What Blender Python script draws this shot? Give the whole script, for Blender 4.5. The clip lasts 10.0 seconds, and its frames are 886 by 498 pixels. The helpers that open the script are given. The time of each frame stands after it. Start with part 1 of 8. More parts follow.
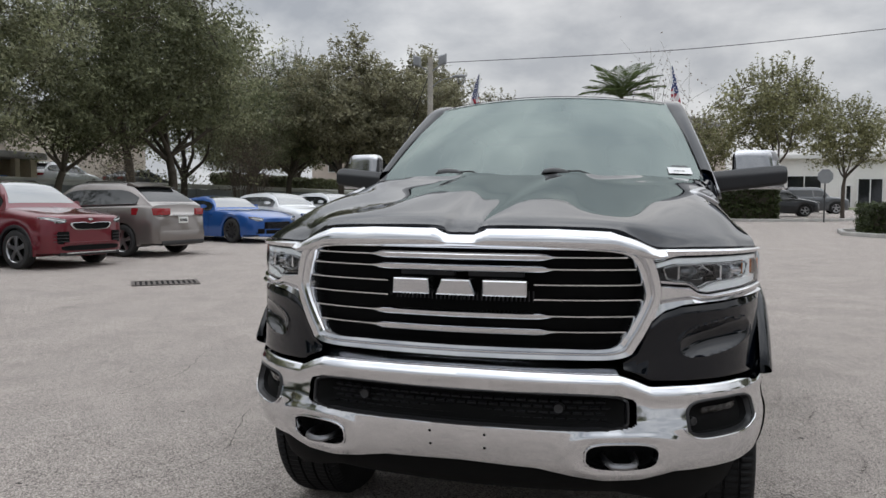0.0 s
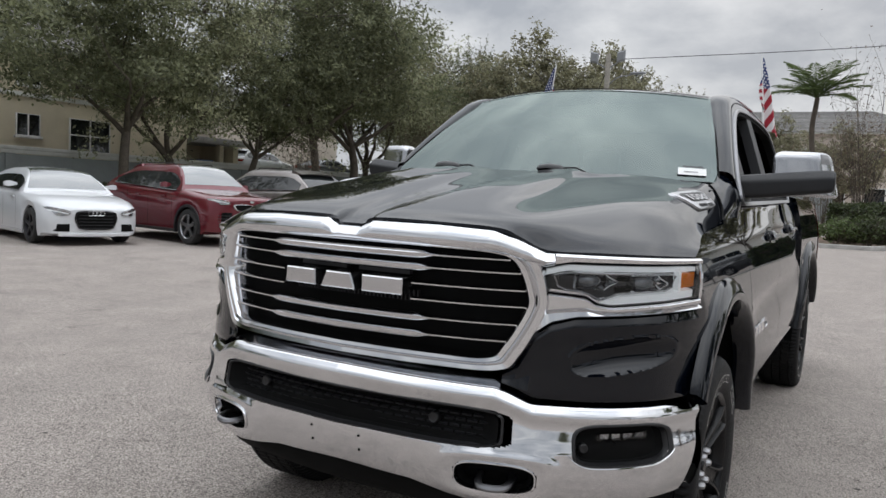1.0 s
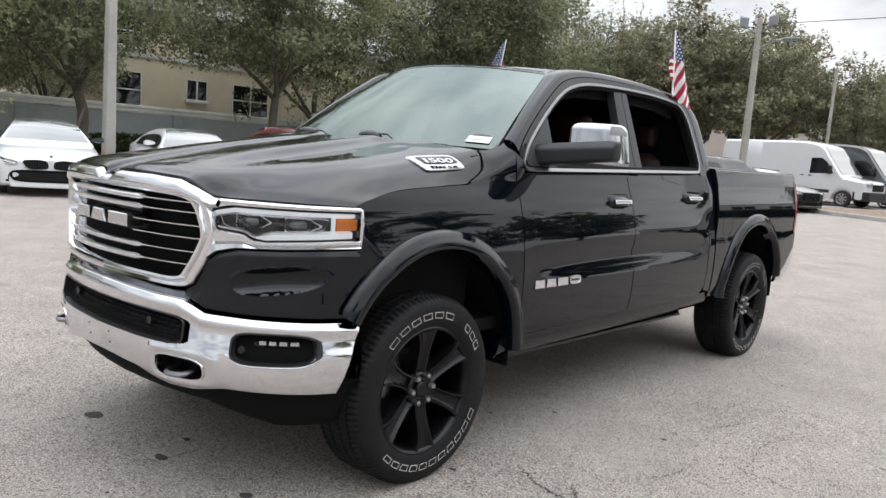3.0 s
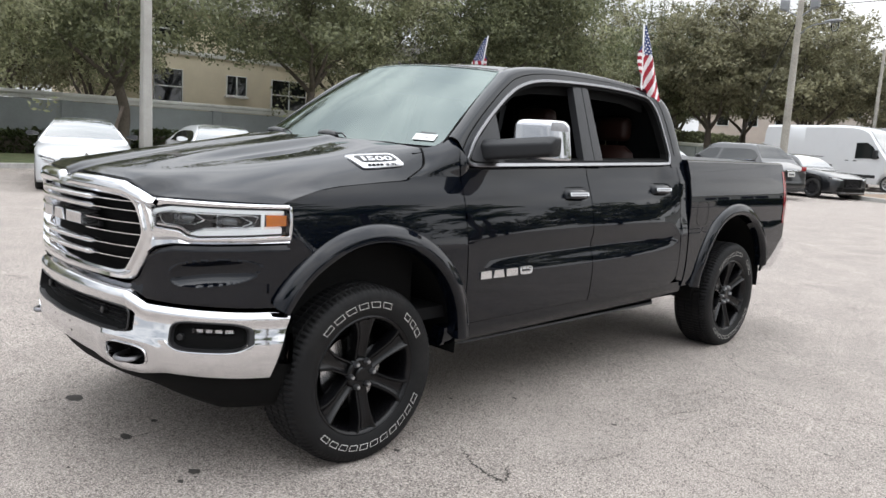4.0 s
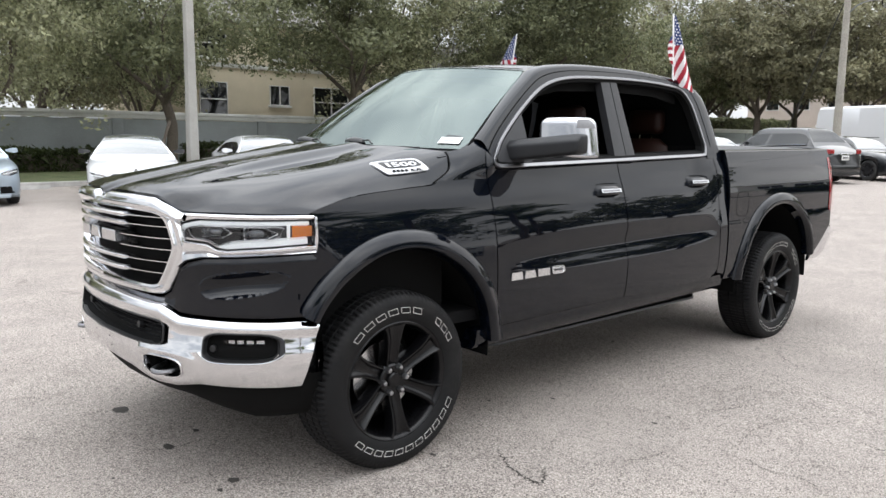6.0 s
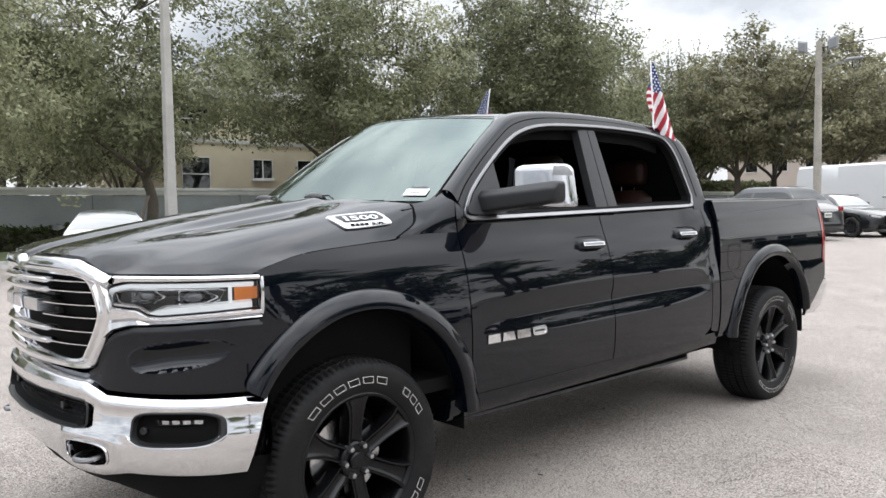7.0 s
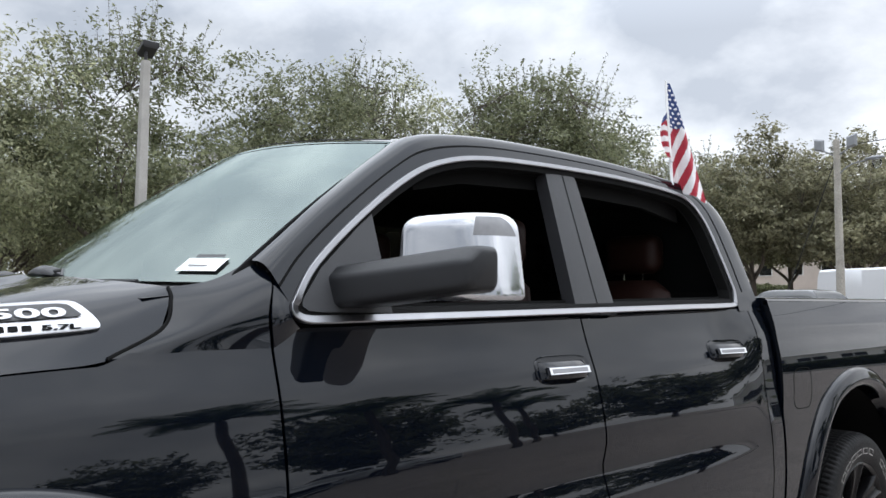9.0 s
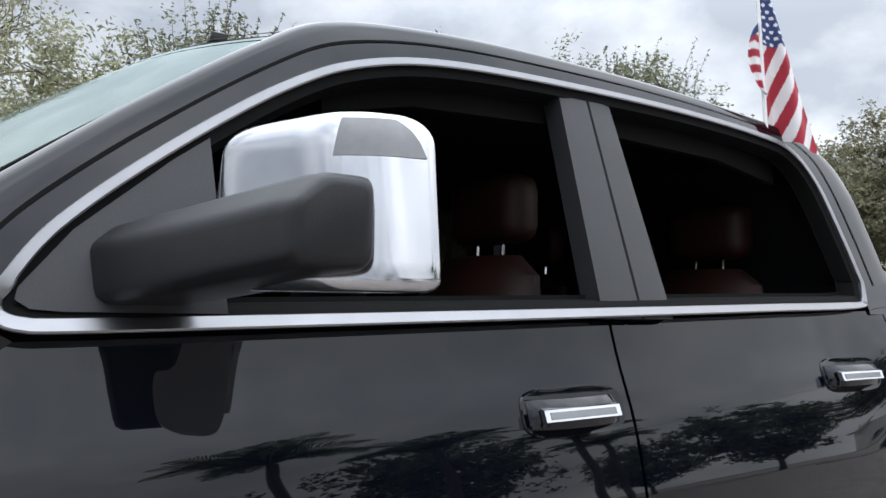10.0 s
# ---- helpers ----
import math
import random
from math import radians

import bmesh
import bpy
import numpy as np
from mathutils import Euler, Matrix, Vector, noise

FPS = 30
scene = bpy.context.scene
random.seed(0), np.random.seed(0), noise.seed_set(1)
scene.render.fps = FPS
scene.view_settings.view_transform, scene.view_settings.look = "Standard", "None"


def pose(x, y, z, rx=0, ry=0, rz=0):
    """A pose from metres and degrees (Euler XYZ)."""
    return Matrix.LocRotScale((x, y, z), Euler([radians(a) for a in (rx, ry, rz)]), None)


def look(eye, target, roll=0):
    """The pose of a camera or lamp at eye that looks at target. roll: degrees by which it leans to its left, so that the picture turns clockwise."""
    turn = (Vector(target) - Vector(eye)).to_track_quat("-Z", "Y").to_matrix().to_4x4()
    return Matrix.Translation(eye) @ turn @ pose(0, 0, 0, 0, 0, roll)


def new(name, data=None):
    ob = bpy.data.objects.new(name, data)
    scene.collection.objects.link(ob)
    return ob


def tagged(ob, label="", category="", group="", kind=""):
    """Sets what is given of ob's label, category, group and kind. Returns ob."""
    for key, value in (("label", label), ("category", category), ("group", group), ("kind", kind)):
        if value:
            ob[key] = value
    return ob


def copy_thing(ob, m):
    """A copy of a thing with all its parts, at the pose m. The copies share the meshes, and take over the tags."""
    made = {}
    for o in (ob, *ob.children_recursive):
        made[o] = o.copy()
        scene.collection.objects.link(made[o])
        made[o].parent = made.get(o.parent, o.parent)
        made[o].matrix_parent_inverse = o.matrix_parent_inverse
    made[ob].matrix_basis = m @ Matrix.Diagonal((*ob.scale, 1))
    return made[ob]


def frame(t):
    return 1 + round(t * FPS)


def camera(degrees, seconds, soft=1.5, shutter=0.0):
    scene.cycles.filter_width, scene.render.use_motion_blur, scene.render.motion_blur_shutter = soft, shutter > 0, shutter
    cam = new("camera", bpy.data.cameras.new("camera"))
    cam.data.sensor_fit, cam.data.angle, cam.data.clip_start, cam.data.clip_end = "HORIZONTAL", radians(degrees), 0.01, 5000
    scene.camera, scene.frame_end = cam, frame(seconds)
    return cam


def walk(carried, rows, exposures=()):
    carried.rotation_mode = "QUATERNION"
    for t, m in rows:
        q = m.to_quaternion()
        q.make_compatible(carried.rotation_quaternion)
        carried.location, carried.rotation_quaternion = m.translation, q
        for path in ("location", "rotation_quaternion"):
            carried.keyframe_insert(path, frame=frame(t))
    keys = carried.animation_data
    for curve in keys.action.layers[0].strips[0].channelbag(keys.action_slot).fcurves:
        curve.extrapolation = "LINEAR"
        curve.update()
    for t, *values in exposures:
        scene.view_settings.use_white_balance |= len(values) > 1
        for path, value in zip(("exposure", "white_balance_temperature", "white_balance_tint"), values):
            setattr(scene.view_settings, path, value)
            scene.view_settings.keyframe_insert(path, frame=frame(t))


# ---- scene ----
# ---- camera ----
cam = camera(60.0, 10.0)
PATH = [
    (0, (0.603, -3.303, 1.344), (0.064, -1.381, 1.221), 0.3),
    (0.5, (0.944, -3.007, 1.358), (0.168, -1.167, 1.239), 1.8),
    (1, (1.398, -2.841, 1.35), (0.418, -1.103, 1.207), 2.9),
    (1.5, (1.862, -2.804, 1.342), (0.73, -1.165, 1.161), 3.6),
    (2, (2.293, -2.66, 1.364), (1.071, -1.092, 1.15), 4.0),
    (2.5, (2.69, -2.44, 1.406), (1.412, -0.921, 1.166), 4.3),
    (3, (3.072, -2.354, 1.428), (1.754, -0.871, 1.176), 4.3),
    (3.2, (3.186, -2.313, 1.46), (1.856, -0.842, 1.2), 4.4),
    (4.3, (3.601, -2.115, 1.507), (2.174, -0.745, 1.212), 2.8),
    (4.5, (3.606, -2.109, 1.518), (2.167, -0.754, 1.211), 2.4),
    (5, (3.618, -2.107, 1.519), (2.152, -0.785, 1.195), 1.7),
    (6.5, (3.576, -1.991, 1.507), (2.079, -0.685, 1.273), 0.0),
    (7, (3.412, -1.78, 1.426), (1.932, -0.439, 1.317), -0.8),
    (7.5, (3.149, -1.469, 1.419), (1.698, -0.093, 1.43), -0.5),
    (8, (2.914, -1.049, 1.38), (1.464, 0.326, 1.456), 0.1),
    (8.5, (2.663, -0.65, 1.366), (1.2, 0.709, 1.487), 0.3),
    (9, (2.386, -0.232, 1.409), (0.89, 1.088, 1.554), 0.4),
    (9.5, (2.163, 0.213, 1.414), (0.612, 1.466, 1.566), 0.5),
    (10, (1.891, 0.571, 1.41), (0.258, 1.719, 1.545), 0.9),
]
EXPOSURES = [(0, -0.17, 6250, 10), (1, -0.1, 6250, 10), (2, 0.22, 6300, 10), (2.5, 0.4, 6300, 10), (3, 0.48, 6300, 10), (4.5, 0.66, 6320, 10), (5, 0.66, 6320, 10), (6.5, 0.78, 6320, 10), (7.5, 0.62, 6200, 10), (8.5, 0.53, 6080, 10), (10, 0.49, 6000, 10)]
walk(cam, [(t, look(eye, target, roll)) for t, eye, target, roll in PATH], EXPOSURES)

# ---- light: an overcast sky, brighter where the sun stands behind the cloud ----
SUN_WAY = Vector((0.02, 0.90, 0.55)).normalized()
world = bpy.data.worlds.new("overcast_sky")
scene.world = world
world.use_nodes = True
wt = world.node_tree
wt.nodes.clear()


def wn(kind, **inputs):
    n = wt.nodes.new(kind)
    for k, v in inputs.items():
        n.inputs[k].default_value = v
    return n


w_out, w_bg = wn("ShaderNodeOutputWorld"), wn("ShaderNodeBackground", Strength=0.1)
w_sky = wn("ShaderNodeTexSky")
w_sky.sky_type, w_sky.sun_disc = "NISHITA", False
w_sky.sun_elevation = math.asin(SUN_WAY.z)
w_sky.sun_rotation = math.atan2(SUN_WAY.x, SUN_WAY.y)
w_sky.dust_density, w_sky.air_density = 3.0, 1.0
w_co = wn("ShaderNodeTexCoord")
w_sep = wn("ShaderNodeSeparateXYZ")
wt.links.new(w_co.outputs["Generated"], w_sep.inputs[0])
# flatten the cloud layer towards the horizon
w_add = wn("ShaderNodeMath")
w_add.operation, w_add.inputs[1].default_value = "ADD", 0.42
wt.links.new(w_sep.outputs["Z"], w_add.inputs[0])
w_div = wn("ShaderNodeVectorMath")
w_div.operation = "DIVIDE"
w_comb = wn("ShaderNodeCombineXYZ")
for k in range(3):
    wt.links.new(w_add.outputs[0], w_comb.inputs[k])
wt.links.new(w_co.outputs["Generated"], w_div.inputs[0])
wt.links.new(w_comb.outputs[0], w_div.inputs[1])
w_no = wn("ShaderNodeTexNoise", Scale=3.4, Detail=7.0, Roughness=0.55, Distortion=0.12)
wt.links.new(w_div.outputs[0], w_no.inputs["Vector"])
w_ramp = wn("ShaderNodeValToRGB")
w_ramp.color_ramp.elements[0].position, w_ramp.color_ramp.elements[0].color = 0.36, (3.9, 4.1, 4.4, 1)
w_ramp.color_ramp.elements[1].position, w_ramp.color_ramp.elements[1].color = 0.68, (7.4, 7.4, 7.35, 1)
wt.links.new(w_no.outputs["Fac"], w_ramp.inputs[0])
# the glow of the hidden sun, and a brighter zenith
w_dot = wn("ShaderNodeVectorMath")
w_dot.operation, w_dot.inputs[1].default_value = "DOT_PRODUCT", SUN_WAY
wt.links.new(w_co.outputs["Generated"], w_dot.inputs[0])
w_glow = wn("ShaderNodeMapRange", **{"From Min": 0.45, "From Max": 1.0, "To Min": 1.0, "To Max": 1.16})
wt.links.new(w_dot.outputs["Value"], w_glow.inputs["Value"])
w_zen = wn("ShaderNodeMapRange", **{"From Min": 0.33, "From Max": 0.90, "To Min": 1.0, "To Max": 3.6})
wt.links.new(w_sep.outputs["Z"], w_zen.inputs["Value"])
w_mul = wn("ShaderNodeMath")
w_mul.operation = "MULTIPLY"
wt.links.new(w_glow.outputs[0], w_mul.inputs[0])
wt.links.new(w_zen.outputs[0], w_mul.inputs[1])
w_scale = wn("ShaderNodeVectorMath")
w_scale.operation = "SCALE"
wt.links.new(w_ramp.outputs["Color"], w_scale.inputs[0])
wt.links.new(w_mul.outputs[0], w_scale.inputs["Scale"])
w_mix = wn("ShaderNodeMix")
w_mix.data_type = "RGBA"
w_mix.inputs["Factor"].default_value = 0.96
wt.links.new(w_sky.outputs[0], w_mix.inputs["A"])
wt.links.new(w_scale.outputs[0], w_mix.inputs["B"])
wt.links.new(w_mix.outputs["Result"], w_bg.inputs["Color"])
wt.links.new(w_bg.outputs[0], w_out.inputs[0])

sun = new("sun", bpy.data.lights.new("sun", "SUN"))
sun.data.energy, sun.data.angle, sun.data.color = 1.0, radians(170), (1.0, 0.97, 0.92)
sun.matrix_world = look(SUN_WAY * 60, (0, 0, 0))

# ---- materials ----
def mat(name, color, rough=0.5, metal=0.0, coat=0.0, vary=0.0, scale=8.0, fine=0.0, fine_scale=120.0, bump=0.0, spec=0.5,
        dirt=None, dirt_amount=0.0, dirt_scale=1.2, per_object=0.0, per_island=0.0, rough_vary=0.0, fine_near=0.27, coords="Object", flecks=0.0, fleck_scale=110.0, blots=0.0):
    """A procedural surface: a base colour with a coarse and a fine variation, dirt with a shape of its own, bump and gloss."""
    m = bpy.data.materials.new(name)
    m.use_nodes = True
    nt = m.node_tree
    b = nt.nodes["Principled BSDF"]
    b.inputs["Roughness"].default_value, b.inputs["Metallic"].default_value = rough, metal
    b.inputs["Coat Weight"].default_value, b.inputs["Coat Roughness"].default_value = coat, 0.02
    b.inputs["Specular IOR Level"].default_value = spec
    b.inputs["Base Color"].default_value = (*color, 1)
    link = nt.links.new

    def node(kind, **inputs):
        n = nt.nodes.new(kind)
        for k, v in inputs.items():
            n.inputs[k].default_value = v
        return n

    co = node("ShaderNodeTexCoord")
    value = None

    def times(sock, low, high, near=0.0):
        nonlocal value
        r = node("ShaderNodeMapRange", **{"From Min": near, "From Max": 1 - near, "To Min": low, "To Max": high})
        link(sock, r.inputs["Value"])
        if value is None:
            value = r.outputs[0]
        else:
            p = node("ShaderNodeMath")
            p.operation = "MULTIPLY"
            link(value, p.inputs[0]), link(r.outputs[0], p.inputs[1])
            value = p.outputs[0]

    coarse = node("ShaderNodeTexNoise", Scale=scale, Detail=5.0, Roughness=0.6)
    link(co.outputs[coords], coarse.inputs["Vector"])
    grain = node("ShaderNodeTexNoise", Scale=fine_scale, Detail=3.0, Roughness=0.6)
    link(co.outputs[coords], grain.inputs["Vector"])
    if vary:
        times(coarse.outputs["Fac"], 1 - vary, 1 + vary, 0.27)
    if fine:
        times(grain.outputs["Fac"], 1 - fine, 1 + fine, fine_near)
    if flecks:
        # single stones of the aggregate, a few pale and a few dark
        vo = node("ShaderNodeTexVoronoi", Scale=fleck_scale)
        link(co.outputs[coords], vo.inputs["Vector"])
        sp = node("ShaderNodeSeparateColor")
        link(vo.outputs["Color"], sp.inputs[0])
        for channel, a, z, lo, hi in ((0, 0.78, 0.98, 1.0, 1.0 + 0.95 * flecks), (1, 0.02, 0.20, 1.0 - 0.62 * flecks, 1.0), (2, 0.0, 1.0, 1 - 0.35 * flecks, 1 + 0.35 * flecks)):
            r = node("ShaderNodeMapRange", **{"From Min": a, "From Max": z, "To Min": lo, "To Max": hi})
            link(sp.outputs[channel], r.inputs["Value"])
            times(r.outputs[0], 0.0, 1.0)
    if blots:
        bn = node("ShaderNodeTexNoise", Scale=2.3, Detail=4.0, Roughness=0.55, Distortion=0.6)
        link(co.outputs[coords], bn.inputs["Vector"])
        r = node("ShaderNodeMapRange", **{"From Min": 0.665, "From Max": 0.70, "To Min": 1.0, "To Max": 1 - blots})
        link(bn.outputs["Fac"], r.inputs["Value"])
        times(r.outputs[0], 0.0, 1.0)
    if per_object:
        times(node("ShaderNodeObjectInfo").outputs["Random"], 1 - per_object, 1 + per_object)
    if per_island:
        times(node("ShaderNodeNewGeometry").outputs["Random Per Island"], 1 - per_island, 1 + per_island)
    sock = None
    if value is not None:
        sc = node("ShaderNodeVectorMath")
        sc.operation = "SCALE"
        sc.inputs[0].default_value = color
        link(value, sc.inputs["Scale"])
        sock = sc.outputs[0]
    if dirt:
        dn = node("ShaderNodeTexNoise", Scale=dirt_scale, Detail=8.0, Roughness=0.65)
        link(co.outputs[coords], dn.inputs["Vector"])
        dr = node("ShaderNodeMapRange", **{"From Min": 0.48, "From Max": 0.72, "To Max": dirt_amount})
        link(dn.outputs["Fac"], dr.inputs["Value"])
        mx = node("ShaderNodeMix")
        mx.data_type = "RGBA"
        link(dr.outputs[0], mx.inputs["Factor"])
        mx.inputs["A"].default_value, mx.inputs["B"].default_value = (*color, 1), (*dirt, 1)
        if sock:
            link(sock, mx.inputs["A"])
        sock = mx.outputs["Result"]
    if sock:
        link(sock, b.inputs["Base Color"])
    if rough_vary:
        rr = node("ShaderNodeMapRange", **{"To Min": max(0.0, rough - rough_vary), "To Max": min(1.0, rough + rough_vary)})
        link(coarse.outputs["Fac"], rr.inputs["Value"])
        link(rr.outputs[0], b.inputs["Roughness"])
    if bump:
        bp = node("ShaderNodeBump", Strength=bump, Distance=0.01)
        link(grain.outputs["Fac"], bp.inputs["Height"])
        link(bp.outputs[0], b.inputs["Normal"])
    return m


def glow(name, color, strength):
    m = mat(name, color, 0.3)
    b = m.node_tree.nodes["Principled BSDF"]
    b.inputs["Emission Color"].default_value, b.inputs["Emission Strength"].default_value = (*color, 1), strength
    return m


def glass(name, tint, ior=1.5, rough=0.01, tone=(1, 1, 1)):
    """Tinted see-through glass with a mirror gloss that grows towards grazing angles."""
    m = bpy.data.materials.new(name)
    m.use_nodes = True
    nt = m.node_tree
    nt.nodes.clear()
    out, mix, fr = (nt.nodes.new("ShaderNode" + k) for k in ("OutputMaterial", "MixShader", "Fresnel"))
    tr, gl = nt.nodes.new("ShaderNodeBsdfTransparent"), nt.nodes.new("ShaderNodeBsdfGlossy")
    fr.inputs["IOR"].default_value, gl.inputs["Roughness"].default_value = ior, rough
    tr.inputs["Color"].default_value = (*tint, 1)
    gl.inputs["Color"].default_value = (*tone, 1)
    nt.links.new(fr.outputs[0], mix.inputs[0])
    nt.links.new(tr.outputs[0], mix.inputs[1])
    nt.links.new(gl.outputs[0], mix.inputs[2])
    nt.links.new(mix.outputs[0], out.inputs[0])
    return m


def leafy(name, color, vary=0.45):
    """Leaves: thin, a little shiny, some light through them."""
    m = mat(name, color, 0.5, per_island=vary, vary=0.35, scale=0.5, spec=0.28)
    nt = m.node_tree
    b = nt.nodes["Principled BSDF"]
    tr, mix = nt.nodes.new("ShaderNodeBsdfTranslucent"), nt.nodes.new("ShaderNodeMixShader")
    mix.inputs[0].default_value = 0.45
    nt.links.new(b.inputs["Base Color"].links[0].from_socket, tr.inputs["Color"])
    nt.links.new(b.outputs[0], mix.inputs[1])
    nt.links.new(tr.outputs[0], mix.inputs[2])
    nt.links.new(mix.outputs[0], nt.nodes["Material Output"].inputs[0])
    return m


PAINT = mat("black_paint", (0.0016, 0.0026, 0.0052), 0.35, 0.0, 1.0, vary=0.05, scale=3, spec=0.0)
PAINT.node_tree.nodes["Principled BSDF"].inputs["Coat IOR"].default_value = 1.46
CHROME = mat("chrome", (0.74, 0.745, 0.76), 0.07, 1.0, rough_vary=0.03, scale=6)
BADGE_METAL = mat("badge_metal", (0.47, 0.47, 0.48), 0.38, 1.0, vary=0.06, scale=30)
LUG = mat("dark_nut_metal", (0.42, 0.42, 0.43), 0.3, 1.0, vary=0.1, scale=40)
MARKER_LENS = mat("grey_marker_lens", (0.20, 0.20, 0.205), 0.25, coat=0.3, vary=0.1, scale=60)
IRON_RUST = mat("rusty_iron", (0.10, 0.085, 0.075), 0.75, 0.2, vary=0.4, scale=9, fine=0.3, fine_scale=90, bump=0.3)
CHROME_CAP = mat("mirror_cap_chrome", (0.50, 0.505, 0.52), 0.13, 1.0, rough_vary=0.06, vary=0.06, scale=8)
CHROME_DULL = mat("satin_chrome", (0.62, 0.62, 0.63), 0.22, 1.0, vary=0.05, scale=20)
PLASTIC = mat("black_plastic", (0.011, 0.011, 0.012), 0.42, vary=0.15, scale=14, fine=0.15, fine_scale=500, bump=0.12)
PLASTIC_GREY = mat("dark_grey_plastic", (0.024, 0.0245, 0.027), 0.5, vary=0.12, scale=10, fine=0.15, fine_scale=400, bump=0.1)
MIRROR_PLASTIC = mat("mirror_plastic", (0.011, 0.0115, 0.013), 0.42, spec=0.35, vary=0.12, scale=12, fine=0.15, fine_scale=500, bump=0.1)
BLACK = mat("matt_black", (0.004, 0.004, 0.004), 0.85, vary=0.2, scale=10, spec=0.15)
RUBBER = mat("rubber", (0.016, 0.016, 0.016), 0.72, vary=0.2, scale=9, fine=0.2, fine_scale=300, bump=0.15, dirt=(0.06, 0.055, 0.05), dirt_amount=0.25, dirt_scale=5)
TYRE = mat("tyre_rubber", (0.006, 0.006, 0.0065), 0.62, spec=0.22, vary=0.2, scale=9, fine=0.25, fine_scale=260, bump=0.2, dirt=(0.05, 0.047, 0.044), dirt_amount=0.2, dirt_scale=6)
WHEEL_BLACK = mat("wheel_black", (0.0035, 0.0035, 0.004), 0.26, vary=0.15, scale=12, spec=0.3)
TYRE_WHITE = mat("tyre_white", (0.62, 0.61, 0.58), 0.6, vary=0.12, scale=40, dirt=(0.2, 0.19, 0.17), dirt_amount=0.5, dirt_scale=30)
WINDSHIELD = glass("windshield_glass", (0.10, 0.12, 0.115), 2.3, tone=(0.72, 0.83, 0.80))
CLEAR = glass("clear_lens", (0.93, 0.94, 0.95), 1.45)
AMBER = mat("amber_lens", (0.75, 0.21, 0.01), 0.12, coat=0.6, vary=0.08, scale=40)
RED_LENS = mat("red_lens", (0.26, 0.010, 0.014), 0.12, coat=0.7, vary=0.1, scale=30)
LED = glow("frosted_light_bar", (0.76, 0.78, 0.78), 0.3)
TRIM = mat("brushed_trim", (0.27, 0.27, 0.28), 0.36, 1.0, vary=0.06, scale=20)
LENS = mat("projector_lens", (0.16, 0.17, 0.18), 0.05, 0.6, coat=1.0, vary=0.2, scale=60)
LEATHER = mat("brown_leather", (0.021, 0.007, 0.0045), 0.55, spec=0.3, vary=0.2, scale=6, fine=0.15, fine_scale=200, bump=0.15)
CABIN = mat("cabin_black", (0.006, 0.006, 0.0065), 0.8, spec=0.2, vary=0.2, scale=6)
WHITE = mat("white_paper", (0.78, 0.78, 0.77), 0.6, vary=0.04, scale=12)
FLAG_RED = mat("flag_red", (0.33, 0.014, 0.030), 0.75, vary=0.15, scale=14, fine=0.15, fine_scale=600)
FLAG_WHITE = mat("flag_white", (0.74, 0.72, 0.72), 0.75, vary=0.08, scale=14, fine=0.1, fine_scale=600)
FLAG_BLUE = mat("flag_blue", (0.022, 0.045, 0.15), 0.75, vary=0.15, scale=14, fine=0.15, fine_scale=600)
LOT = mat("lot_concrete", (0.380, 0.336, 0.304), 0.82, vary=0.15, scale=1.7, fine=0.62, fine_scale=150, fine_near=0.36, flecks=1.0, fleck_scale=125, blots=0.22, bump=1.0, dirt=(0.285, 0.257, 0.236), dirt_amount=0.40, dirt_scale=0.8, spec=0.3)
CRACK = mat("crack_dirt", (0.05, 0.045, 0.04), 0.95, vary=0.2, scale=30)
KERB = mat("kerb_concrete", (0.42, 0.41, 0.39), 0.85, vary=0.2, scale=3, fine=0.2, fine_scale=60, bump=0.25, dirt=(0.2, 0.19, 0.17), dirt_amount=0.6)
WALL_GREY = mat("grey_wall_paint", (0.27, 0.29, 0.29), 0.8, vary=0.10, scale=0.8, fine=0.1, fine_scale=40, bump=0.15, dirt=(0.16, 0.16, 0.15), dirt_amount=0.4, dirt_scale=0.7)
WALL_CAP = mat("wall_cap_paint", (0.66, 0.66, 0.63), 0.8, vary=0.1, scale=1.2, fine=0.1, fine_scale=40, dirt=(0.25, 0.24, 0.22), dirt_amount=0.5)
STUCCO = mat("cream_stucco", (0.62, 0.55, 0.41), 0.85, vary=0.08, scale=0.6, fine=0.12, fine_scale=30, bump=0.3, dirt=(0.42, 0.37, 0.28), dirt_amount=0.35, dirt_scale=0.5)
STUCCO_WHITE = mat("white_stucco", (0.72, 0.71, 0.68), 0.85, vary=0.08, scale=0.6, fine=0.1, fine_scale=30, bump=0.2, dirt=(0.5, 0.48, 0.44), dirt_amount=0.35, dirt_scale=0.4)
STUCCO_PINK = mat("pale_pink_stucco", (0.60, 0.52, 0.46), 0.85, vary=0.1, scale=0.6, fine=0.1, fine_scale=30)
ROOF_TILE = mat("grey_roof_tile", (0.27, 0.26, 0.25), 0.8, vary=0.25, scale=2.2, fine=0.2, fine_scale=20, per_island=0.2)
DARK_GLASS = mat("dark_window_glass", (0.012, 0.014, 0.016), 0.06, spec=0.6, coat=0.5, vary=0.1, scale=2)
CAR_GLASS = mat("car_window_glass", (0.012, 0.014, 0.015), 0.04, spec=0.4, coat=0.0, vary=0.1, scale=2)
SCREEN_GLASS = mat("car_windscreen_glass", (0.06, 0.07, 0.072), 0.03, spec=0.8, coat=1.0, vary=0.1, scale=2)
SCREEN_GLASS.node_tree.nodes["Principled BSDF"].inputs["Coat IOR"].default_value = 2.1
FRAME_WHITE = mat("white_frame", (0.7, 0.7, 0.68), 0.5, vary=0.05, scale=6)
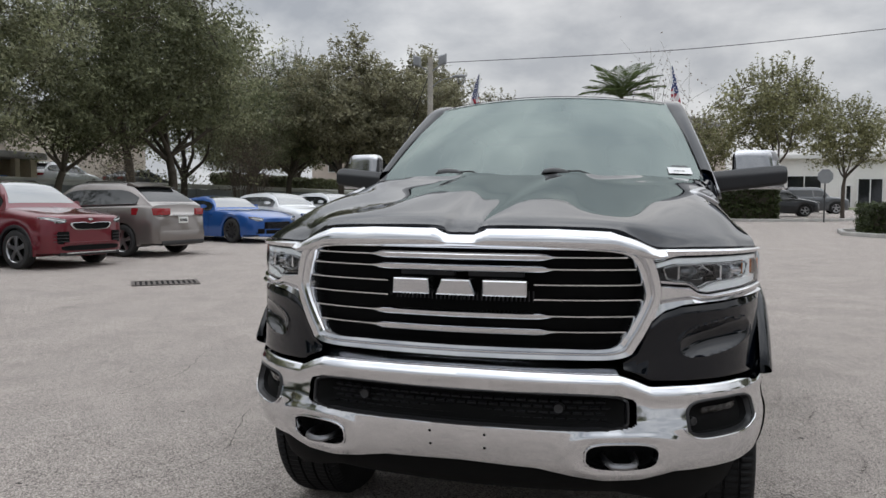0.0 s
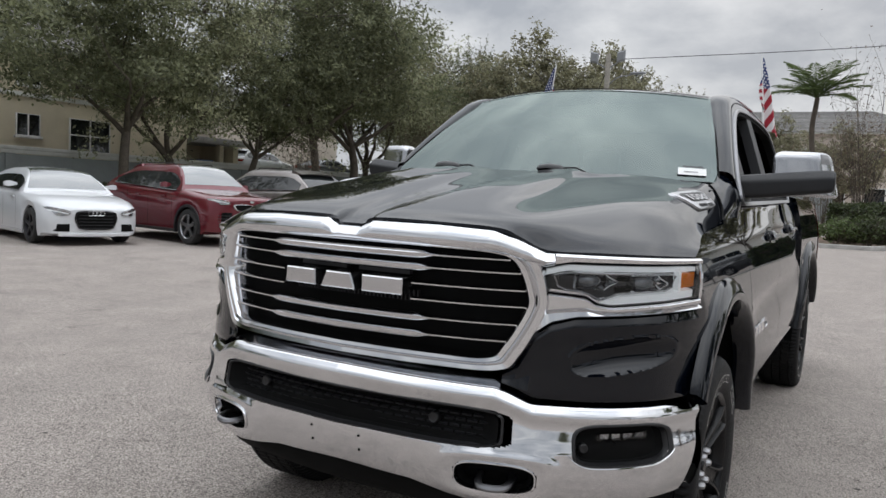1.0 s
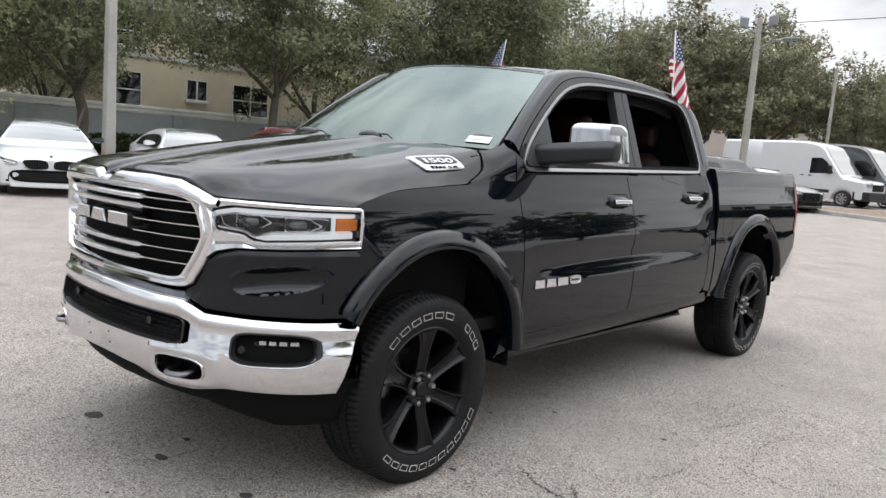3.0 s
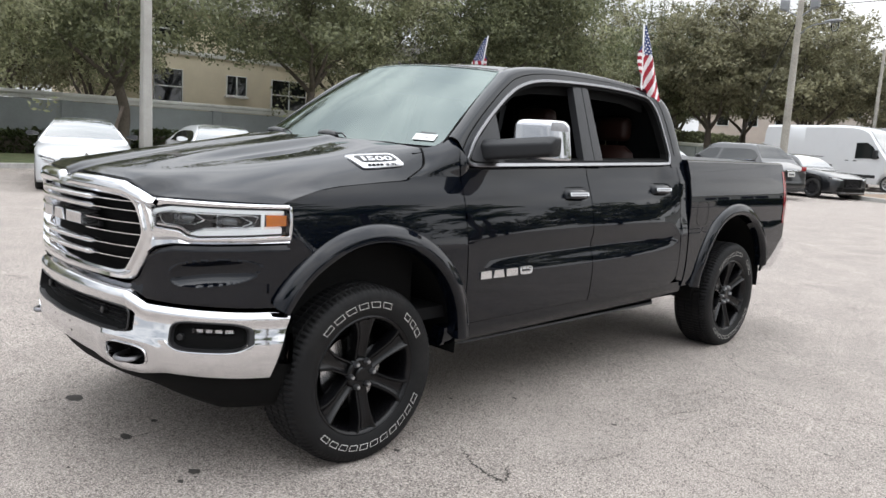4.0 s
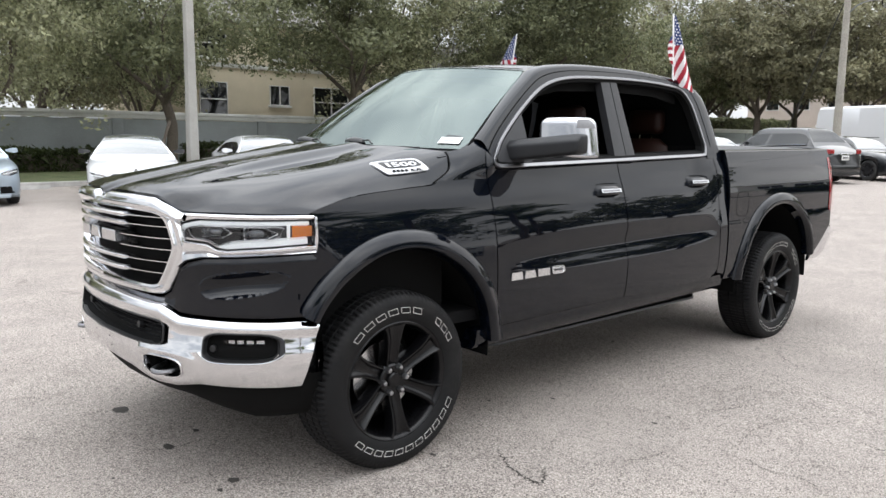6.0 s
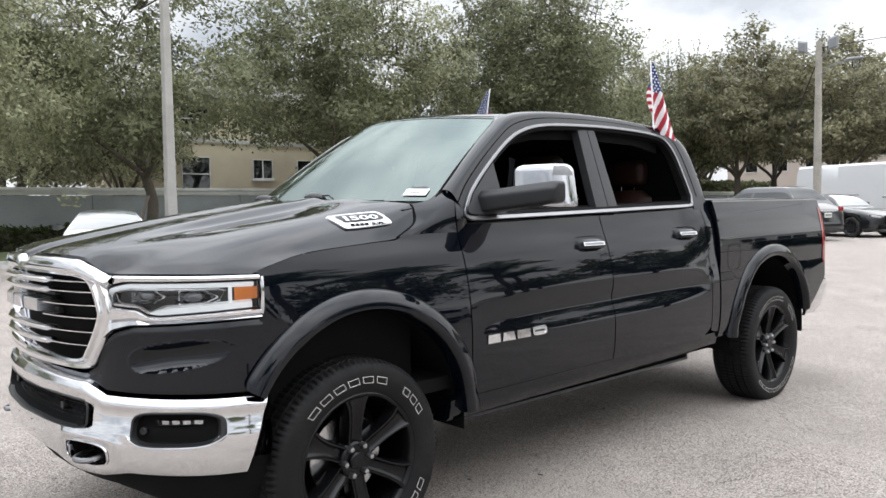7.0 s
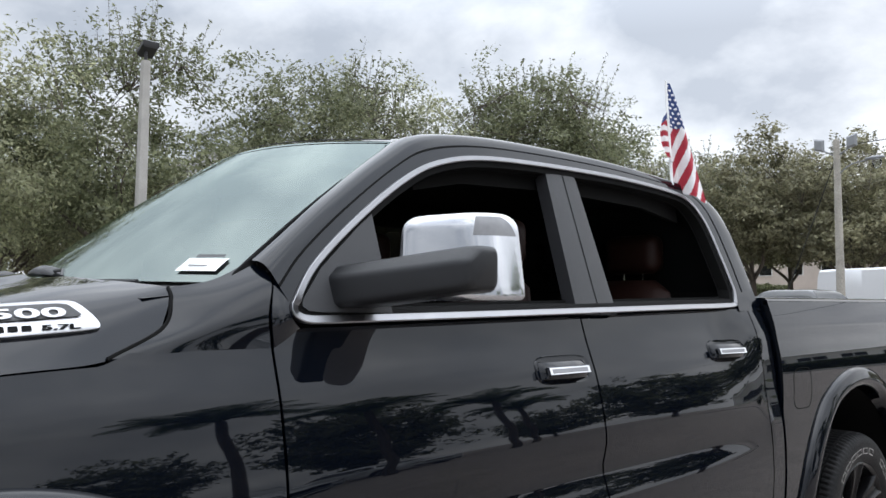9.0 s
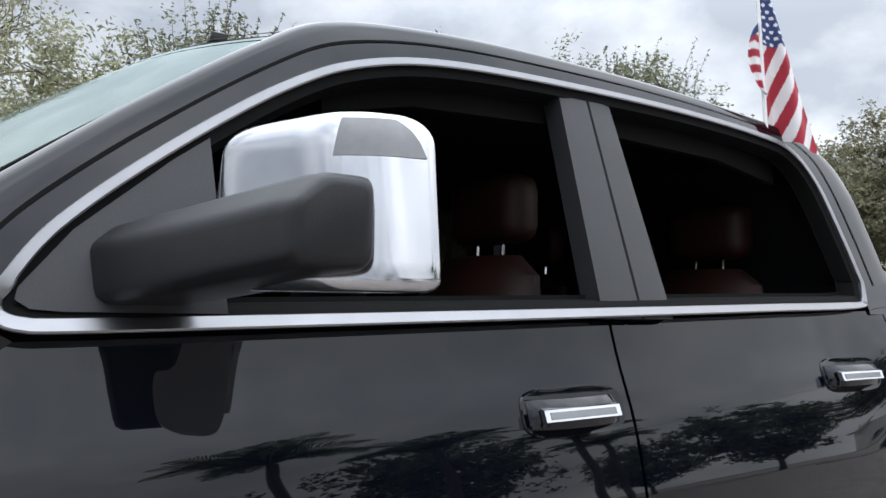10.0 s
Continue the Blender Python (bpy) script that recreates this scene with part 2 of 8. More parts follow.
BARK = mat("bark", (0.095, 0.078, 0.062), 0.9, vary=0.3, scale=3, fine=0.35, fine_scale=26, bump=0.8)
LEAF_OAK = leafy("oak_leaves", (0.165, 0.176, 0.098))
LEAF_OLIVE = leafy("olive_leaves", (0.225, 0.222, 0.112))
LEAF_GREY = leafy("grey_green_leaves", (0.312, 0.318, 0.196))
LEAF_FAR = leafy("dull_olive_leaves", (0.232, 0.222, 0.138))
LEAF_BROWN = leafy("brown_twigs", (0.17, 0.135, 0.10))
LEAF_HEDGE = leafy("hedge_leaves", (0.055, 0.070, 0.028))
LEAF_PALM = leafy("palm_leaves", (0.10, 0.135, 0.05), 0.3)
GRASS = mat("grass", (0.10, 0.125, 0.05), 0.9, vary=0.35, scale=2.5, fine=0.4, fine_scale=40, bump=0.8, dirt=(0.19, 0.155, 0.09), dirt_amount=0.6, dirt_scale=2)
MULCH = mat("mulch_bed", (0.22, 0.16, 0.115), 0.9, vary=0.3, scale=4, fine=0.4, fine_scale=30, bump=0.7)
POLE = mat("concrete_pole", (0.34, 0.33, 0.305), 0.85, vary=0.12, scale=2, fine=0.15, fine_scale=60, bump=0.2, dirt=(0.24, 0.23, 0.2), dirt_amount=0.4)
POLE_WOOD = mat("weathered_pole", (0.34, 0.32, 0.28), 0.9, vary=0.2, scale=2, fine=0.3, fine_scale=30, bump=0.3)
RUST = mat("rust_stain", (0.40, 0.26, 0.15), 0.9, vary=0.3, scale=5, dirt=(0.40, 0.37, 0.32), dirt_amount=0.9, dirt_scale=4)
LAMP_GREY = mat("lamp_grey", (0.22, 0.23, 0.24), 0.5, vary=0.1, scale=5)


# ---- mesh helpers ----
def finish(bm, angle=32):
    bmesh.ops.recalc_face_normals(bm, faces=bm.faces)
    for f in bm.faces:
        f.smooth = True
    lim = radians(angle)
    for e in bm.edges:
        if len(e.link_faces) == 2 and e.calc_face_angle(0) > lim:
            e.smooth = False


def part(name, bm, material, parent=None, label="", angle=32, fix=True):
    """Links a bmesh as one mesh object under a thing or a part."""
    if fix:
        finish(bm, angle)
    me = bpy.data.meshes.new(name)
    bm.to_mesh(me)
    bm.free()
    for m in material if isinstance(material, (list, tuple)) else (material,):
        me.materials.append(m)
    ob = new(name, me)
    ob.parent = parent
    if label:
        ob["label"] = label
    return ob


def thing(name, label, category, group="", kind="", at=None):
    ob = new(name)
    ob.empty_display_size = 0.1
    if at is not None:
        ob.matrix_basis = at
    return tagged(ob, label, category, group, kind)


def B():
    return bmesh.new()


def box(bm, x0, x1, y0, y1, z0, z1, bevel=0.0, seg=2):
    vs = [bm.verts.new((x, y, z)) for x in (x0, x1) for y in (y0, y1) for z in (z0, z1)]
    fs = [bm.faces.new([vs[k] for k in q]) for q in ((0, 1, 3, 2), (4, 6, 7, 5), (0, 4, 5, 1), (2, 3, 7, 6), (0, 2, 6, 4), (1, 5, 7, 3))]
    if bevel:
        es = {e for f in fs for e in f.edges}
        bmesh.ops.bevel(bm, geom=list(es), offset=bevel, segments=seg, affect="EDGES", profile=0.5)
    return bm


def sheet(bm, rows, loop=False):
    """A grid of quads through rows of points. loop: rows close on themselves."""
    vs = [[bm.verts.new(p) for p in r] for r in rows]
    n = len(vs[0])
    out = []
    for a, b in zip(vs, vs[1:]):
        for k in range(n if loop else n - 1):
            q = [a[k], a[(k + 1) % n], b[(k + 1) % n], b[k]]
            out.append(bm.faces.new(q))
    return out


def loft(bm, rings, caps=True):
    sheet(bm, rings, True)
    if caps:
        bm.verts.ensure_lookup_table()
        n = len(rings[0])
        tot = len(bm.verts)
        first = tot - n * len(rings)
        bm.faces.new([bm.verts[first + k] for k in range(n)])
        bm.faces.new([bm.verts[tot - 1 - k] for k in range(n)])
    return bm


def tube(bm, pts, r, n=8, caps=True):
    pts = [Vector(p) for p in pts]
    rings = []
    for k, p in enumerate(pts):
        t = (pts[min(k + 1, len(pts) - 1)] - pts[max(k - 1, 0)]).normalized()
        a = t.cross(Vector((0, 0, 1)) if abs(t.z) < 0.9 else Vector((0, 1, 0))).normalized()
        b = t.cross(a)
        rr = r[k] if isinstance(r, (list, tuple)) else r
        rings.append([p + rr * (math.cos(2 * math.pi * j / n) * a + math.sin(2 * math.pi * j / n) * b) for j in range(n)])
    return loft(bm, rings, caps)


def spin_x(bm, prof, n=48, cx=0.0, cy=0.0, cz=0.0, loop=False):
    """A body of revolution about an axis along x. prof: pairs of x and radius."""
    rows = [[(cx + x, cy + r * math.cos(2 * math.pi * k / n), cz + r * math.sin(2 * math.pi * k / n)) for k in range(n)] for x, r in prof]
    if loop:
        rows.append(rows[0])
    sheet(bm, rows, True)
    bmesh.ops.remove_doubles(bm, verts=bm.verts, dist=1e-5)
    return bm


def solid(bm, t):
    bmesh.ops.recalc_face_normals(bm, faces=bm.faces)
    bmesh.ops.solidify(bm, geom=bm.faces[:], thickness=t)
    return bm


def spline(pts, n):
    """n points of a smooth curve through pts (tuples of any length), even in parameter."""
    p = np.array(pts, float)
    k = len(p)
    t = np.linspace(0, k - 1, n)
    i = np.clip(t.astype(int), 0, k - 2)
    f = (t - i)[:, None]
    p0, p1, p2, p3 = p[np.maximum(i - 1, 0)], p[i], p[i + 1], p[np.minimum(i + 2, k - 1)]
    p0 = np.where((i == 0)[:, None], 2 * p1 - p2, p0)
    p3 = np.where((i == k - 2)[:, None], 2 * p2 - p1, p3)
    return 0.5 * (2 * p1 + (p2 - p0) * f + (2 * p0 - 5 * p1 + 4 * p2 - p3) * f**2 + (3 * p1 - p0 - 3 * p2 + p3) * f**3)


def patch(rows, nu, nv):
    """A smooth surface through a net of points."""
    across = [spline(r, nv) for r in rows]
    return np.stack([spline([a[j] for a in across], nu) for j in range(nv)], 1)


def round_corners(pts, r=0.3, n=7):
    """The outline with its corners rounded."""
    out = []
    for k, p in enumerate(pts):
        a, c = pts[k - 1], pts[(k + 1) % len(pts)]
        q0, q1 = [p[i] + (a[i] - p[i]) * r for i in (0, 1)], [p[i] + (c[i] - p[i]) * r for i in (0, 1)]
        out += [tuple((1 - f) ** 2 * q0[i] + 2 * f * (1 - f) * p[i] + f * f * q1[i] for i in (0, 1)) for f in np.linspace(0, 1, n)]
    return out


def mirrored(bm, keep=True):
    """Adds the mirror image in x."""
    geom = bm.verts[:] + bm.edges[:] + bm.faces[:]
    d = bmesh.ops.duplicate(bm, geom=geom)["geom"] if keep else geom
    for v in d:
        if isinstance(v, bmesh.types.BMVert):
            v.co.x = -v.co.x
    bmesh.ops.reverse_faces(bm, faces=[f for f in d if isinstance(f, bmesh.types.BMFace)])
    bmesh.ops.remove_doubles(bm, verts=bm.verts, dist=1e-4)
    return bm


def poly_prism(bm, pts, normal_shift):
    """A flat polygon pushed along a shift into a solid."""
    a = [bm.verts.new(p) for p in pts]
    b = [bm.verts.new(Vector(p) + Vector(normal_shift)) for p in pts]
    bm.faces.new(a), bm.faces.new(b[::-1])
    for k in range(len(a)):
        bm.faces.new([a[k], a[(k + 1) % len(a)], b[(k + 1) % len(a)], b[k]])
    return bm


# ---- the lot, its edges and what stands round it ----
def G(y):
    """The lot rises gently behind the truck."""
    return 0.05 * math.log1p(math.exp(min((y - 6) / 4, 21)))


bm = B()
ys = [-400, -120, -40] + list(range(-12, 92, 2)) + [120, 250, 900]
xs = [-900, -200, -60, -30, -10, 0, 10, 30, 60, 200, 900]
sheet(bm, [[(x, y, G(y)) for x in xs] for y in ys])
ground = tagged(part("ground", bm, LOT, label=""), "worn pale concrete car park surface with fine cracks", "ground", kind="structure")


def crack(pts, w, rnd):
    """A thin wandering crack line lying on the lot."""
    p = spline(pts, 3 + 14 * len(pts))
    rows = []
    for k, (x, y) in enumerate(p):
        q, o = p[min(k + 1, len(p) - 1)], p[max(k - 1, 0)]
        t = Vector((q[0] - o[0], q[1] - o[1], 0)).normalized()
        n = Vector((-t.y, t.x, 0))
        j = Vector((rnd.gauss(0, 0.007), rnd.gauss(0, 0.007), 0))
        ww = w * rnd.uniform(0.25, 1.0) * min(1, 6 * min(k, len(p) - 1 - k) / len(p) + 0.1)
        c = Vector((x, y, G(y) + 0.0025)) + j
        rows.append([c - n * ww, c + n * ww])
    return rows


rnd = random.Random(4)
bm = B()
TAIL = [(1.12, 0.48), (1.25, 0.40), (1.42, 0.35), (1.49, 0.36), (1.47, 0.42), (1.41, 0.48)]
CRACKS = [
    [(1.33, 2.29), (1.55, 2.33), (1.70, 2.35), (1.91, 2.30), (1.98, 2.33)],
    [(1.49, 1.71), (1.56, 1.91), (1.62, 2.09)],
    [(1.82, 1.26), (1.95, 1.30), (2.08, 1.27), (2.24, 1.29), (2.37, 1.22)],
    [(2.11, 2.04), (2.30, 1.92), (2.40, 1.94), (2.56, 1.82)],
    [(1.59, 0.84), (1.64, 0.95), (1.66, 1.09)],
    [(-0.65, -0.96), (-0.63, -0.88), (-0.63, -0.82)],
    [(0.03, -0.85), (0.10, -0.69), (0.08, -0.51)],
    [(1.08, 3.37), (1.36, 3.05), (1.57, 3.02), (1.77, 3.16)],
    [(0.34, 2.41), (0.46, 2.45), (0.55, 2.61)],
    [(1.86, 1.35), (1.81, 1.64), (1.81, 1.83), (1.92, 2.13)],
    [(1.5, 2.6), (2.1, 2.5), (2.8, 2.9), (3.6, 2.7)],
    [(2.6, 3.2), (3.2, 3.6), (4.0, 3.5)],
    [(-2.2, -0.6), (-1.6, 0.1), (-1.9, 1.2), (-1.5, 2.4)],
    [(-3.4, 0.2), (-2.9, 1.6), (-3.3, 3.0), (-2.8, 4.4)],
    [(-7.6, 8.9), (-6.6, 9.3), (-5.4, 9.0), (-4.6, 9.5)],
]
for line in CRACKS:
    sheet(bm, crack(line, 0.0030, rnd))
sheet(bm, crack(TAIL, 0.0075, rnd))
for k in range(90):
    x, y = rnd.uniform(-8, 7), rnd.uniform(-1.5, 12)
    a = rnd.uniform(0, 6.28)
    L = rnd.uniform(0.15, 0.5)
    sheet(bm, crack([(x, y), (x + L * math.cos(a), y + L * math.sin(a)), (x + 2 * L * math.cos(a + 0.5), y + 2 * L * math.sin(a + 0.5))], 0.0016, rnd))
tagged(part("pavement_cracks", bm, CRACK), "thin dark wandering cracks in the concrete lot", "crack", kind="stuff")
# dark droppings and small stones on the lot
bm = B()
SPOTS = [(-0.60, -0.73, 0.06), (0.07, -0.73, 0.045), (0.61, -0.65, 0.035), (0.96, 0.20, 0.02), (0.66, -0.74, 0.02), (-0.05, -0.54, 0.025)]
for k in range(110):
    x, y, r = SPOTS[k] if k < len(SPOTS) else (rnd.uniform(-9, 6), rnd.uniform(-1.2, 13), rnd.uniform(0.004, 0.02))
    ring = [(x + r * rnd.uniform(0.6, 1.2) * math.cos(a), y + 0.7 * r * rnd.uniform(0.6, 1.2) * math.sin(a)) for a in np.linspace(0, 6.28, 8)[:-1]]
    c = bm.verts.new((x, y, G(y) + 0.006))
    vs = [bm.verts.new((px, py, G(py) + 0.0015)) for px, py in ring]
    for j in range(len(vs)):
        bm.faces.new([c, vs[j], vs[(j + 1) % len(vs)]])
tagged(part("lot_litter", bm, CRACK), "small dark bits of leaf and grit on the lot", "litter", kind="stuff")


def drain(at):
    t = thing("drain_grate", "rusty rectangular iron drain grate set in the lot", "drain grate", at=at)
    part("sump", box(B(), -0.46, 0.46, -0.30, 0.30, 0.0, 0.003), BLACK, t)
    bm = B()
    for x0, x1, y0, y1 in ((-0.5, 0.5, -0.34, -0.29), (-0.5, 0.5, 0.29, 0.34), (-0.5, -0.45, -0.29, 0.29), (0.45, 0.5, -0.29, 0.29)):
        box(bm, x0, x1, y0, y1, 0.0, 0.014, 0.003)
    part("frame", bm, IRON_RUST, t)
    for k in range(11):
        bm = B()
        box(bm, -0.425 + k * 0.08, -0.385 + k * 0.08, -0.288, 0.288, 0.003, 0.013, 0.002, 1)
        part("bar", bm, IRON_RUST, t)


drain(pose(-6.85, 7.1, G(7.1) + 0.001, 0, 0, 38))


def strip_kerb(name, pts, label, w=0.16, h=0.14):
    """A kerb that follows a line."""
    bm = B()
    p = [Vector((*q, 0)) for q in pts]
    rows = []
    for k, q in enumerate(p):
        t = (p[min(k + 1, len(p) - 1)] - p[max(k - 1, 0)]).normalized()
        n = Vector((-t.y, t.x, 0)) * w / 2
        z = G(q.y)
        rows.append([q - n + Vector((0, 0, z - 0.05)), q - n + Vector((0, 0, z + h - 0.02)), q - 0.75 * n + Vector((0, 0, z + h)),
                     q + 0.75 * n + Vector((0, 0, z + h)), q + n + Vector((0, 0, z + h - 0.02)), q + n + Vector((0, 0, z - 0.05))])
    loft(bm, rows)
    return tagged(part(name, bm, KERB), label, "kerb", kind="structure")


def bed(name, outline, material, label, h=0.11):
    bm = B()
    vs = [bm.verts.new((x, y, G(y) + h)) for x, y in outline]
    f = bm.faces.new(vs)
    bmesh.ops.triangulate(bm, faces=[f])
    bmesh.ops.subdivide_edges(bm, edges=bm.edges[:], cuts=3, use_grid_fill=True)
    for v in bm.verts:
        v.co.z = G(v.co.y) + h + 0.03 * noise.noise(v.co * 0.8)
    return tagged(part(name, bm, material), label, "planting bed", kind="structure")


strip_kerb("kerb_west", [(-19.3, y) for y in np.arange(-30, 70, 4.0)], "pale concrete kerb along the grass strip")
bed("grass_strip", [(-26.6, -30), (-19.36, -30), (-19.36, 20), (-19.36, 66), (-26.6, 66), (-26.6, 20)], GRASS, "thin patchy grass strip before the grey wall")


def garden_wall(x0, y0, x1, y1, name, label):
    """A rendered wall with recessed panels, piers and a two-step cap."""
    L = math.hypot(x1 - x0, y1 - y0)
    w = thing(name, label, "wall", kind="structure", at=Matrix.Translation((x0, y0, G((y0 + y1) / 2))) @ Matrix.Rotation(math.atan2(y1 - y0, x1 - x0), 4, "Z"))
    n = max(1, round(L / 6.0))
    s = L / n
    for k in range(n):
        bm = B()
        box(bm, k * s + 0.2, (k + 1) * s - 0.2, -0.09, 0.09, -0.3, 1.86, 0.01)
        part("panel", bm, WALL_GREY, w)
    for k in range(n + 1):
        bm = B()
        box(bm, k * s - 0.198, k * s + 0.198, -0.14, 0.14, -0.3, 1.88, 0.012)
        part("pier", bm, WALL_GREY, w)
    bm = B()
    box(bm, -0.25, L + 0.25, -0.13, 0.13, 1.882, 2.02, 0.012)
    part("frieze", bm, WALL_CAP, w)
    bm = B()
    box(bm, -0.3, L + 0.3, -0.2, 0.2, 2.022, 2.16, 0.02)
    part("coping", bm, WALL_CAP, w)
    return w


garden_wall(-26.7, -28, -26.7, 68, "wall_west", "long grey rendered boundary wall with a pale coping")
garden_wall(-26.3, 68.3, -2.0, 62.0, "wall_north", "far grey rendered boundary wall among trees")


def window(parent, x, y0, y1, z0, z1, mullions=(), rails=(), face=1):
    """A window in a wall whose face lies at x."""
    w = part("window", box(B(), x - 0.02, x + 0.02, y0, y1, z0, z1), DARK_GLASS, parent, "dark window in a white frame")
    f = 0.035
    bm = B()
    box(bm, x - 0.03, x + 0.075 * face, y0 - f, y0, z0 - f, z1 + f, 0.006)
    box(bm, x - 0.03, x + 0.075 * face, y1, y1 + f, z0 - f, z1 + f, 0.006)
    box(bm, x - 0.03, x + 0.07 * face, y0, y1, z1, z1 + f, 0.006)
    box(bm, x - 0.03, x + 0.07 * face, y0, y1, z0 - f, z0, 0.006)
    part("frame", bm, FRAME_WHITE, w)
    for m in mullions:
        part("mullion", box(B(), x - 0.02, x + 0.06 * face, m - 0.03, m + 0.03, z0, z1), FRAME_WHITE, w)
    for r in rails:
        part("rail", box(B(), x - 0.02, x + 0.055 * face, y0, y1, r - 0.03, r + 0.03), FRAME_WHITE, w)
    part("sill", box(B(), x - 0.03, x + 0.14 * face, y0 - 0.1, y1 + 0.1, z0 - 0.14, z0 - f - 0.002, 0.01), FRAME_WHITE, w)
    return w


def hip_roof(parent, x0, x1, y0, y1, z0, rise, over=0.6):
    """A tiled hip roof in stepped courses."""
    bm = B()
    x0, x1, y0, y1 = x0 - over, x1 + over, y0 - over, y1 + over
    n = 26
    half = min(x1 - x0, y1 - y0) / 2
    for k in range(n):
        a, b = half * k / n, half * (k + 1.12) / n
        za, zb = z0 + rise * k / n + 0.05, z0 + rise * (k + 1) / n
        ra = [(x0 + a, y0 + a), (x1 - a, y0 + a), (x1 - a, y1 - a), (x0 + a, y1 - a)]
        rb = [(x0 + b, y0 + b), (x1 - b, y0 + b), (x1 - b, y1 - b), (x0 + b, y1 - b)]
        sheet(bm, [[(*p, za - 0.06) for p in ra], [(*p, za) for p in ra], [(*p, zb) for p in rb]], True)
    part("roof", bm, ROOF_TILE, parent, "weathered grey tiled hip roof", fix=False)
    part("soffit", box(B(), x0 + 0.05, x1 - 0.05, y0 + 0.05, y1 - 0.05, z0 - 0.12, z0 + 0.01), FRAME_WHITE, parent)


# the cream building behind the wall
house = thing("apartment_house", "cream stucco two-storey house with grey tiled roof behind trees", "house")
part("wall", box(B(), -42.0, -30.3, 12.4, 25.6, -0.2, 6.6, 0.02), STUCCO, house)
part("band", box(B(), -42.0, -30.22, 12.3, 25.7, 4.55, 4.75, 0.01), WALL_CAP, house, "pale moulded band")
for y0, y1, z0, z1, m, r in ((12.9, 14.2, 2.25, 3.85, (), (3.1,)), (16.45, 17.45, 2.95, 3.82, (16.95,), ()), (18.9, 20.9, 2.3, 3.85, (19.9,), (3.15,)),
                             (12.9, 14.2, 5.0, 6.2, (), (5.6,)), (16.45, 17.45, 5.1, 6.1, (16.95,), ()), (18.9, 20.9, 5.0, 6.2, (19.9,), (5.6,))):
    window(house, -30.28, y0, y1, z0, z1, m, r)
hip_roof(house, -42.0, -30.3, 12.4, 25.6, 6.75, 3.2)
# its porch
porch = thing("porch", "shaded cream porch with square columns beside the house", "porch")
part("back_wall", box(B(), -33.4, -33.1, 25.7, 29.5, -0.2, 3.4), STUCCO, porch)
part("end_wall", box(B(), -33.09, -30.5, 29.1, 29.5, -0.2, 3.4), STUCCO, porch)
part("column", box(B(), -30.8, -30.5, 28.1, 28.4, 1.5, 3.4, 0.01), STUCCO, porch)
part("floor_slab", box(B(), -33.09, -30.3, 25.7, 29.09, 1.3, 1.5), WALL_CAP, porch)
part("roof", box(B(), -33.5, -30.1, 25.72, 29.8, 3.41, 3.75, 0.03), ROOF_TILE, porch)
bin_ = thing("blue_bin", "blue plastic bin standing on the porch", "bin", at=pose(-30.8, 27.1, 1.502))
bm = B()
loft(bm, [[(sx * w, sy * w * 1.1, z) for sx, sy in ((-1, -1), (1, -1), (1, 1), (-1, 1))] for w, z in ((0.28, 0.0), (0.36, 0.95), (0.40, 0.96), (0.40, 1.04))])
BLUE = mat("blue_plastic", (0.03, 0.09, 0.25), 0.5, vary=0.1, scale=5)
part("body", bm, BLUE, bin_)
part("wheel_axle", box(B(), -0.25, 0.25, 0.26, 0.30, 0.02, 0.10), BLACK, bin_)
bed("raised_bank", [(-60, 29.9), (-27.2, 29.9), (-27.2, 66), (-60, 66)], GRASS, "raised grassy bank behind the boundary wall", 1.35)
# pavilion behind the wall
pav = thing("garden_pavilion", "dark wooden garden pavilion behind the wall", "pavilion", at=pose(-33, 5.2, 0))
for x in (-1.4, 1.4):
    for y in (-1.4, 1.4):
        part("post", box(B(), x - 0.1, x + 0.1, y - 0.1, y + 0.1, 0, 3.2), BARK, pav)
bm = B()
loft(bm, [[(sx * w, sy * w, z) for sx, sy in ((-1, -1), (1, -1), (1, 1), (-1, 1))] for w, z in ((1.9, 3.2), (1.9, 3.35), (0.9, 3.9), (0.9, 4.1), (0.2, 4.5))])
part("roof", bm, BARK, pav)


def plain_house(name, x0, x1, y0, y1, h, material, label, rise=2.4, wins=()):
    t = thing(name, label, "house", at=pose(0, 0, G((y0 + y1) / 2)))
    part("wall", box(B(), x0, x1, y0, y1, -0.3, h, 0.02), material, t)
    hip_roof(t, x0, x1, y0, y1, h + 0.12, rise)
    for x, w, z, hh in wins:
        win = part("window", box(B(), x, x + w, y0 - 0.02, y0 + 0.02, z, z + hh), DARK_GLASS, t)
        bm = B()
        for a, b, c, d in ((x - 0.08, x, z - 0.08, z + hh + 0.08), (x + w, x + w + 0.08, z - 0.08, z + hh + 0.08), (x, x + w, z + hh, z + hh + 0.08), (x, x + w, z - 0.08, z)):
            box(bm, a, b, y0 - 0.07, y0 + 0.02, c, d)
        part("frame", bm, FRAME_WHITE, win)
    return t


